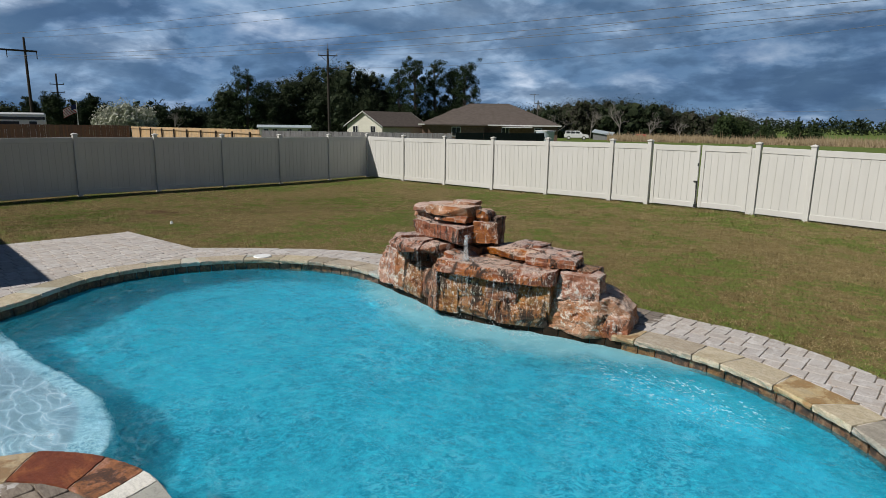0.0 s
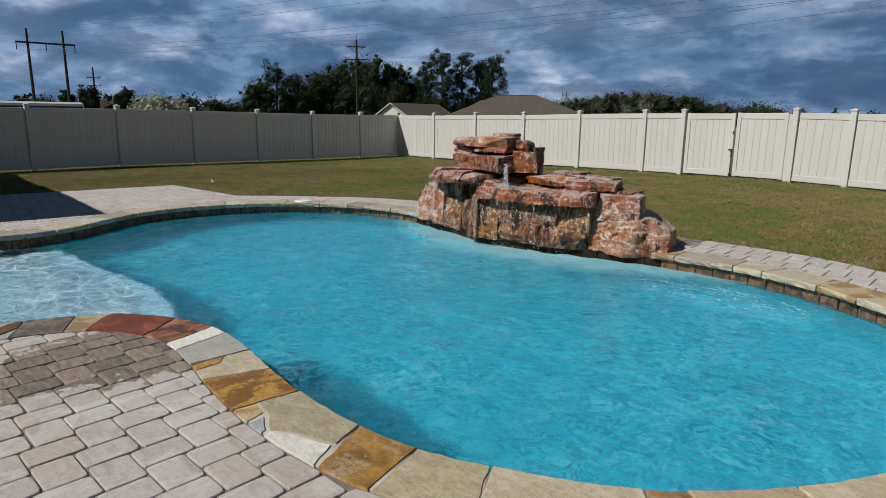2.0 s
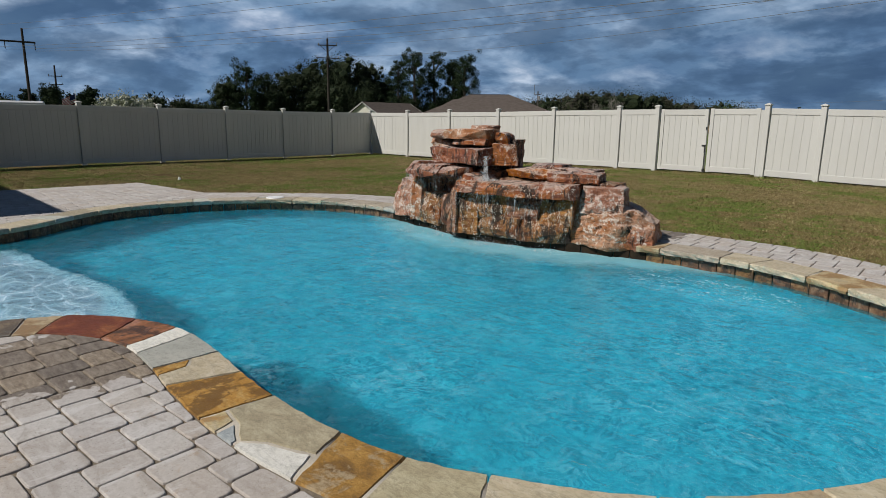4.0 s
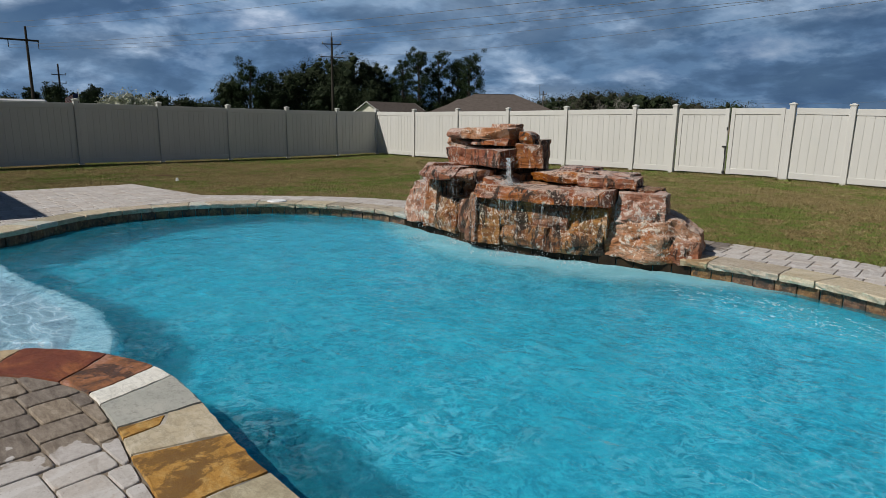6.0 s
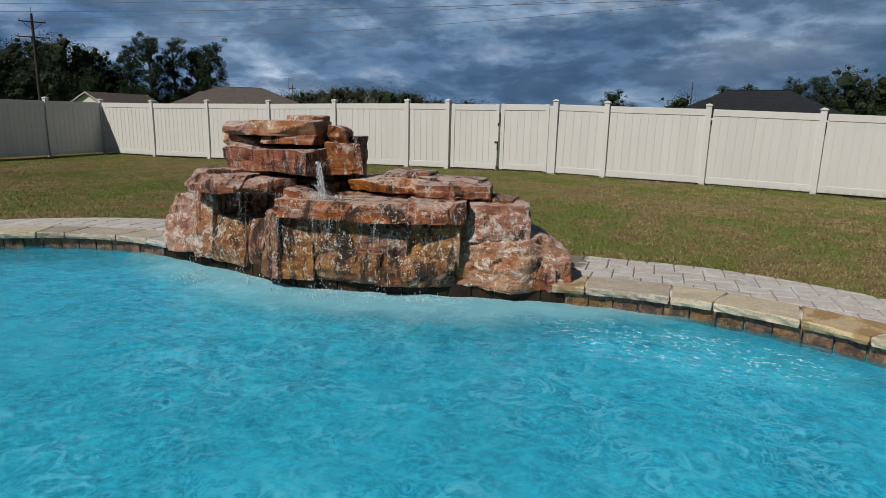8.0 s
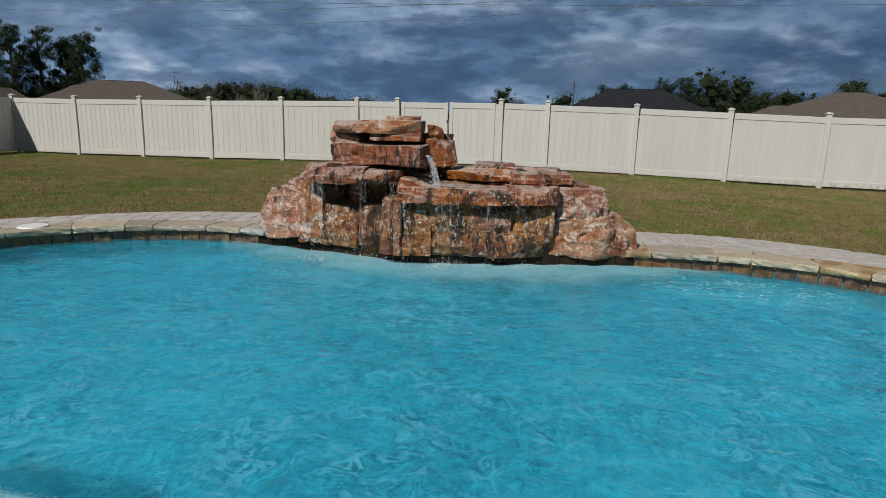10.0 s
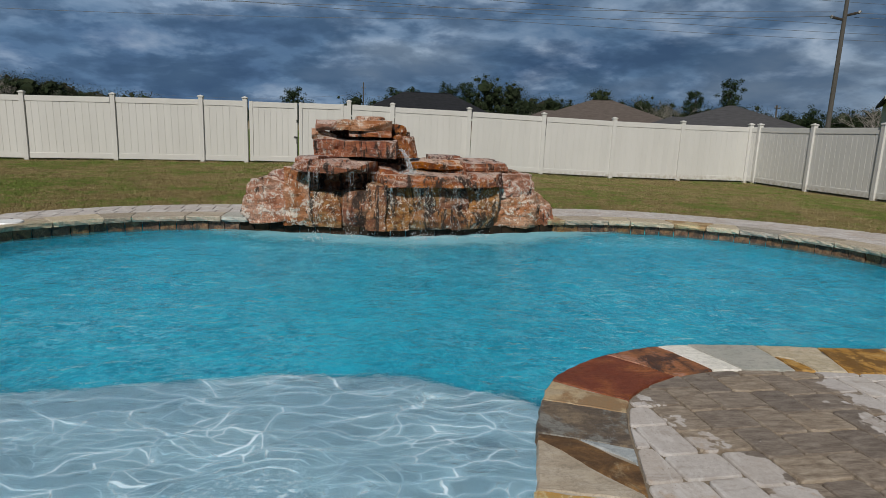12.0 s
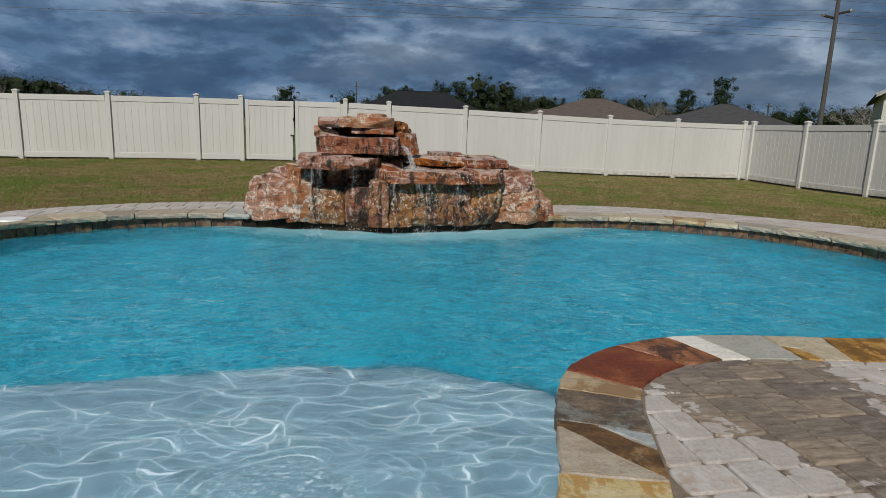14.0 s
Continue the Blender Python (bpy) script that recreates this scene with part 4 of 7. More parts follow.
def flagstone(outline, material, thick=0.052, top=DECK, name="flagstone"):
    """One stone with a rough, rounded edge, from an outline in (along, outward) metres."""
    rng = random.Random(int(outline[0][0] * 1000) + int(outline[1][1] * 977))
    ring = []
    m = len(outline)
    for k in range(m):
        a, b = outline[k], outline[(k + 1) % m]
        steps = max(1, int(math.hypot(b[0] - a[0], b[1] - a[1]) / 0.045))
        for j in range(steps):
            f = j / steps
            edge = 0.004 if 0 < j < steps else 0.0
            ring.append((a[0] + (b[0] - a[0]) * f + rng.uniform(-edge, edge), a[1] + (b[1] - a[1]) * f + rng.uniform(-edge, edge)))
    cs, cw = sum(p[0] for p in ring) / len(ring), sum(p[1] for p in ring) / len(ring)
    bm = bmesh.new()
    rough_way = rim(cs, 1.0) - rim(cs, 0.0)
    lift = rng.uniform(0.0005, 0.0035)
    loops = []
    for shrink, z in ((0.010, top - thick), (0.0, top - thick * 0.6), (0.0005, top - 0.007), (0.005, top + lift)):
        loop = []
        for s, w in ring:
            d = math.hypot(s - cs, w - cw) + 1e-6
            g = max(0.0, 1 - shrink / d)
            x, y = rim(cs + (s - cs) * g, cw + (w - cw) * g)
            if w < 0.02 and z < top:
                chip = rng.uniform(-0.008, 0.007)
                x, y = x + chip * rough_way[0], y + chip * rough_way[1]
            loop.append(bm.verts.new((x, y, z + (rng.uniform(-0.001, 0.001) if z > top - 0.012 else 0))))
        loops.append(loop)
    for a, b in zip(loops, loops[1:]):
        for j in range(len(a)):
            bm.faces.new((a[j], a[(j + 1) % len(a)], b[(j + 1) % len(a)], b[j]))
    bmesh.ops.triangulate(bm, faces=[bm.faces.new(loops[-1])])
    bmesh.ops.recalc_face_normals(bm, faces=bm.faces)
    return part(name, bm, material, coping)


def lay_coping():
    """Stones in order round the edge. Those at the deck's tip are laid one by one, the rest in a mixed run."""
    tip = [  # where a stone ends at the water, its kind, and the slant of its far joint
        (-4.44, -0.50, "cream", 0.02), (-4.40, -0.37, "gold", 0.03), (-4.30, -0.02, "ember", -0.04), (-4.215, 0.245, "dark", 0.0),
        (-4.13, 0.43, "tan", -0.05), (-3.80, 0.72, "red", 0.10), (-3.50, 0.825, "purple", 0.09), (-3.34, 0.845, "white", 0.11),
        (-2.97, 0.842, "sage", 0.02), (-2.66, 0.811, "cream", -0.05), (-2.325, 0.797, "rust", 0.0), (-1.84, 0.83, "grey", 0.11),
        (-1.53, 0.90, "ember", 0.0), (-1.24, 1.04, "olive", 0.03), (-0.78, 1.36, "cream", 0.02), (-0.66, 1.47, "ember", 0.05)]
    s = along(-4.60, -0.74)
    slant = 0.0
    gap = 0.004
    for x, y, kind, lean in tip:
        e = along(x, y)
        a, b, c, d = (s + gap, -0.042), (e - gap, -0.042), (e + lean - gap, COPING - 0.003), (s + slant + gap, COPING - 0.003)
        if kind == "ember" and x < -4.2:
            # a dark split piece with a pale margin to the water and a blue-grey corner to the deck
            flagstone([a, (e - 0.05, -0.042), (e - 0.045, -0.005), (s + 0.11, 0.17), (s + 0.035, COPING - 0.003), (s + slant + gap, COPING - 0.003)], STONES["cream"])
            flagstone([(e - 0.035, -0.042), (e - gap, -0.042), (e - 0.012, 0.085), (s + 0.20, COPING - 0.003), (s + 0.05, COPING - 0.003), (s + 0.125, 0.175)], STONES["umber"])
            flagstone([(e - 0.012, 0.105), (e + lean - gap, COPING - 0.003), (s + 0.225, COPING - 0.003)], STONES["blue"])
        elif kind == "grey" and e - s > 0.4:
            flagstone([a, b, (e + lean * 0.45 - gap, 0.125), (s + 0.33, 0.185), (s + 0.25, 0.25), (s + 0.13, 0.185), (s + gap, 0.165)], STONES["olive"])
            flagstone([(s + gap, 0.18), (s + 0.10, 0.193), (s + 0.13, COPING - 0.003), d], STONES["gold"])
            flagstone([(s + 0.13, 0.206), (s + 0.245, 0.265), (s + 0.25, COPING - 0.003), (s + 0.145, COPING - 0.003)], STONES["blue"])
            flagstone([(s + 0.265, 0.262), (s + 0.34, 0.20), (e + lean * 0.45 - 0.012, 0.145), (e + lean - 0.012, COPING - 0.003), (s + 0.27, COPING - 0.003)], STONES["white"])
        elif kind == "cream" and x < -2.6 and x > -2.7:
            flagstone([a, b, c, (s + 0.14, COPING - 0.003), (s + 0.10, 0.135), (s + 0.01, 0.10)], STONES["cream"])
            flagstone([(s + slant * 0.5 + 0.008, 0.112), (s + 0.092, 0.148), (s + 0.130, COPING - 0.003), d], STONES["rust"])
        else:
            flagstone([a, b, c, d], STONES[kind])
        s, slant = e, lean
    rng = random.Random(11)
    gap = 0.005
    mix = ["cream"] * 6 + ["olive"] * 2 + ["grey"] * 2 + ["sage"] * 4 + ["tan"]
    end = along(-4.60, -0.74) + POOL_LENGTH
    while s < end - 0.12:
        e = min(end, s + rng.uniform(0.26, 0.62))
        if s < FALLS_SPAN[0] < e + 0.14:
            e = FALLS_SPAN[0]
        elif s >= FALLS_SPAN[0] - 1e-6 and s < FALLS_SPAN[1] - 1e-6:
            e = FALLS_SPAN[1]
        if end - e < 0.25:
            e = end
        lean = 0.0 if e == end else rng.uniform(-0.09, 0.09)
        kind = rng.choice(mix)
        if FALLS_SPAN[0] < (s + e) / 2 < FALLS_SPAN[1]:
            s, slant = e, 0.0
            continue
        if rng.random() < 0.35 and e - s > 0.45:
            mid, cut = rng.uniform(0.35, 0.65), rng.uniform(0.13, 0.19)
            f = s + (e - s) * mid
            flagstone([(s + gap, -0.058), (e - gap, -0.058), (e + lean * 0.5 - gap, cut - 0.01), (f, cut + 0.03), (s + slant * 0.5 + gap, cut - 0.01)], STONES[kind])
            flagstone([(s + slant * 0.5 + gap, cut + 0.012), (f - 0.01, cut + 0.052), (f - 0.01, COPING - 0.003), (s + slant + gap, COPING - 0.003)], STONES[rng.choice(mix)])
            flagstone([(f + 0.012, cut + 0.050), (e + lean * 0.5 - gap, cut + 0.012), (e + lean - gap, COPING - 0.003), (f + 0.012, COPING - 0.003)], STONES[rng.choice(mix)])
        else:
            flagstone([(s + gap, -0.058), (e - gap, -0.058), (e + lean - gap, COPING - 0.003), (s + slant + gap, COPING - 0.003)], STONES[kind])
        s, slant = e, lean


lay_coping()

# the sand bed that shows between the pavers
_bed = bmesh.new()
_outer = [_bed.verts.new((x, y, DECK - 0.009)) for x, y in DECK_PLAN]
_inner = [_bed.verts.new((*(POOL[k] + OUTWARD[k] * (COPING - 0.016)), DECK - 0.009)) for k in range(0, N_POOL, 6)]
_edges = [_bed.edges.new((l[k], l[(k + 1) % len(l)])) for l in (_outer, _inner) for k in range(len(l))]
bmesh.ops.triangle_fill(_bed, use_beauty=True, edges=_edges)
_rim = [e for e in _bed.edges if len(e.link_faces) == 1]
_down = bmesh.ops.extrude_edge_only(_bed, edges=_rim)["geom"]
for v in _down:
    if isinstance(v, bmesh.types.BMVert):
        v.co.z -= 0.07
deck = tagged(new("deck"), "tumbled tan and grey paver deck round the pool", "patio", kind="structure")
part("sand_bed", _bed, SAND, deck, "dark sandy joints")

# ---- the vinyl fence ----
FENCE_H = 1.80


def fence_post(fence, x, y, turn, high=FENCE_H + 0.02):
    z = float(ground_z(x, y))
    ob = part("post", box(-0.062, 0.062, -0.062, 0.062, -0.25, high, 0.006), VINYL, fence)
    ob.matrix_basis = pose(x, y, z, 0, 0, turn)
    cap = box(-0.078, 0.078, -0.078, 0.078, high - 0.012, high + 0.018, 0.004)
    top = [cap.verts.new((sx * 0.072, sy * 0.072, high + 0.018)) for sx, sy in ((-1, -1), (1, -1), (1, 1), (-1, 1))]
    peak = cap.verts.new((0, 0, high + 0.05))
    for k in range(4):
        cap.faces.new((top[k], top[(k + 1) % 4], peak))
    part("cap", cap, VINYL, ob)
    return ob


def fence_panel(fence, p, q, lift=0.05):
    """Boards between a top and a bottom rail, hung level with the slope between two posts."""
    (x0, y0), (x1, y1) = p, q
    length = math.hypot(x1 - x0, y1 - y0)
    z0, z1 = float(ground_z(x0, y0)), float(ground_z(x1, y1))
    turn = math.degrees(math.atan2(y1 - y0, x1 - x0))
    m = pose((x0 + x1) / 2, (y0 + y1) / 2, (z0 + z1) / 2, 0, -math.degrees(math.atan2(z1 - z0, length)), turn)
    half = length / 2 - 0.055
    high = FENCE_H - 0.06
    rails = box(-half, half, -0.024, 0.024, high - 0.15, high, 0.005)
    box(-half, half, -0.024, 0.024, lift, lift + 0.15, 0.005, rails)
    box(-half, half, -0.004, 0.004, lift + 0.13, high - 0.13, 0.0, rails)
    ob = part("panel", rails, VINYL, fence)
    ob.matrix_basis = m
    count = max(3, round((2 * half) / 0.178))
    wide = 2 * half / count
    board = mesh_of(box(-wide / 2 + 0.004, wide / 2 - 0.004, -0.011, 0.011, lift + 0.14, high - 0.14, 0.004), VINYL)
    for k in range(count):
        part("board", board, VINYL, ob).matrix_basis = pose(-half + wide * (k + 0.5), 0, 0)
    return ob


def fence_run(points, turn, label, skip=(), ends=(True, True)):
    fence = base("privacy_fence", None, label, "fence", "runs of the privacy fence")
    for k, (x, y) in enumerate(points):
        if (k or ends[0]) and (k < len(points) - 1 or ends[1]):
            fence_post(fence, x, y, turn)
    for k, (p, q) in enumerate(zip(points, points[1:])):
        if k not in skip:
            fence_panel(fence, p, q)


def back_y(x):
    return 16.03 + 0.0305 * (x + 21.9)


BACK = [(x, back_y(x)) for x in (-21.78, -19.42, -17.07, -14.69, -12.36, -10.03, -8.83, -5.92, -4.67, -2.40, -0.12, 2.11, 4.33, 6.60)]
fence_run(BACK, 0.6, "cream vinyl privacy fence in full sun behind the lawn", skip=(6,))
LEFT = [(-21.78, 16.034)] + [(-21.58 + 0.0955 * 2.33 * k, 13.97 - 2.33 * k) for k in range(10)]
fence_run(LEFT, 95.4, "cream vinyl privacy fence standing in its own shade", ends=(False, True))
RIGHT = [(6.60, back_y(6.60)), (6.74, 16.62)] + [(6.74 + 0.10 * (k + 1), 16.62 - 2.34 * (k + 1)) for k in range(6)]
fence_run(RIGHT, 90, "cream vinyl privacy fence in raking light", ends=(False, True))


def gate(x0, x1, y, name, label, hinge_left):
    """A leaf of the gate, with stiles and boards of its own."""
    z = float(ground_z((x0 + x1) / 2, y)) + 0.05
    ob = base(name, pose((x0 + x1) / 2, y, z, 0, 0, 0.6), label, "gate")
    half, high = (x1 - x0) / 2, 1.68
    for name_, a, b in (("stile", -half, -half + 0.10), ("stile", half - 0.10, half)):
        part(name_, box(a, b, -0.03, 0.03, 0.0, high, 0.006), VINYL, ob)
    part("top_rail", box(-half + 0.095, half - 0.095, -0.026, 0.026, high - 0.16, high - 0.01, 0.005), VINYL, ob)
    part("bottom_rail", box(-half + 0.095, half - 0.095, -0.026, 0.026, 0.01, 0.15, 0.005), VINYL, ob)
    count = max(4, round((2 * half - 0.2) / 0.165))
    wide = (2 * half - 0.19) / count
    board = mesh_of(box(-wide / 2 + 0.004, wide / 2 - 0.004, -0.011, 0.011, 0.14, high - 0.15, 0.004), VINYL)
    for k in range(count):
        part("board", board, VINYL, ob).matrix_basis = pose(-half + 0.095 + wide * (k + 0.5), 0, 0)
    part("groove_backing", box(-half + 0.09, half - 0.09, -0.004, 0.004, 0.13, high - 0.14), VINYL, ob)
    return ob


GATE_SPLIT = -7.36
gate_leaf = gate(-8.72, GATE_SPLIT - 0.02, back_y(-8.0) - 0.01, "fence_gate", "closed cream vinyl walk-through gate with black hardware", True)
gate_wide = gate(GATE_SPLIT + 0.02, -6.07, back_y(-6.8) - 0.01, "fence_gate", "closed cream vinyl gate leaf beside the walk-through gate", False)
edge = (GATE_SPLIT + 8.72) / 2 - 0.02
latch = box(edge - 0.085, edge + 0.02, -0.062, -0.03, 0.70, 0.735, 0.006)
box(edge - 0.02, edge + 0.012, -0.055, -0.03, 0.52, 0.72, 0.005, latch)
part("latch", latch, BLACK_IRON, gate_leaf, "black gate latch")
part("drop_rod", tube([(edge - 0.0, -0.045, 0.60), (edge - 0.0, -0.045, 0.02)], 0.012, 6), BLACK_IRON, gate_leaf, "black drop rod")
part("striker", box(edge - 0.015, edge + 0.02, -0.05, -0.03, 1.13, 1.21, 0.004), BLACK_IRON, gate_leaf, "black striker plate")
part("rod_foot", box(edge - 0.03, edge + 0.03, -0.06, -0.03, 0.02, 0.10, 0.005), BLACK_IRON, gate_leaf)
fill = base("fence_filler", pose(-6.00, back_y(-6.0) - 0.004, float(ground_z(-6.0, 16.5))), "narrow cream vinyl filler board beside the gate post", "fence board")
part("board", box(-0.065, 0.035, -0.05, 0.05, 0.0, FENCE_H - 0.1, 0.006), VINYL, fill)
SKIMMER, DRAIN = (-8.45, 4.19), (-12.87, 4.45)

# ---- the rock waterfall ----
FALLS = pose(-4.66, 4.60, 0, 0, 0, 14)
waterfall = base("rock_waterfall", FALLS, "stacked ochre and red boulder waterfall spilling into the pool", "waterfall")


def boulder(left, right, depth, z0, z1, seed, rough=0.03, name="boulder", taper=0.0, droop=0.0, crisp=0.9, pale=False, lean=0.0):
    """A weathered block between two front corners: its edges are broken off in flat facets, then pitted and layered."""
    rng = random.Random(seed * 31 + 7)
    a, b = Vector((left[0], left[1], 0)), Vector((right[0], right[1], 0))
    long = (b - a).length
    bm = bmesh.new()
    bmesh.ops.create_cube(bm, size=2)
    cuts = max(12, min(40, int(long / 0.024)))
    bmesh.ops.subdivide_edges(bm, edges=bm.edges, cuts=cuts, use_grid_fill=True)
    size = Vector((long / 2, depth / 2, (z1 - z0) / 2))
    off = Vector((seed * 7.31, seed * 3.77, seed * 5.13))
    planes = []
    for _ in range(20):
        n = Vector((rng.gauss(0, 1), rng.gauss(-0.3, 1), rng.gauss(0.1, 0.8))).normalized()
        planes.append((n, rng.uniform(crisp - 0.06, crisp + 0.14) * (abs(n.x) + abs(n.y) + abs(n.z))))
    for k in range(4):  # the broad faces are split at slightly different slants
        n = Vector((rng.gauss(0, 0.25), -1, rng.gauss(0.05, 0.22))).normalized()
        planes.append((n, rng.uniform(0.90, 1.02)))
    small = min(size)
    for v in bm.verts:
        c = v.co.copy()
        p = c * 0.96 + c.normalized() * 0.045
        for n, d in planes:
            over = p.dot(n) - d
            if over > 0:
                p -= n * over
        if droop:
            side = (p.x + 1) / 2 if droop > 0 else (1 - p.x) / 2
            p.z = -1 + (p.z + 1) * (1 - abs(droop) * max(0, min(1, side)) ** 2.0)
        if taper:
            f = 1 - taper * (p.z + 1) / 2
            p.x, p.y = p.x * f, p.y * f
        if lean:
            p.y += lean * (p.z + 1) / 2
        q = Vector((p.x * size.x, p.y * size.y, p.z * size.z))
        at = q + off
        reach = rough * min(1.0, 0.35 + 5.0 * small)
        d = noise.fractal(at * 3.0, 1.0, 2.1, 5)
        step = noise.noise(Vector((at.x * 1.6, at.y * 1.6, at.z * 17.0)))
        step = math.copysign(abs(step) ** 0.6, step)
        chip = noise.noise(at * 13.0)
        chip = max(0.0, chip - 0.18) * 1.6
        pit = noise.turbulence(at * 24.0, 3, True) * 0.22
        normal = Vector((c.x / size.x, c.y / size.y, c.z / size.z)).normalized()
        q += normal * reach * (d * 0.9 + step * 0.34 - chip - pit * 0.6)
        v.co = q
        if z0 < 0.3:
            v.co.z = max(v.co.z, -size.z)
    bmesh.ops.recalc_face_normals(bm, faces=bm.faces)
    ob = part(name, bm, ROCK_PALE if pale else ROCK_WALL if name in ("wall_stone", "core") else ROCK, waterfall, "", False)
    way = (b - a) / long
    mid = (a + b) / 2 + Vector((-way.y, way.x, 0)) * depth / 2
    ob.matrix_basis = FALLS.inverted() @ pose(mid.x, mid.y, (z0 + z1) / 2, 0, 0, math.degrees(math.atan2(way.y, way.x)))
    return ob


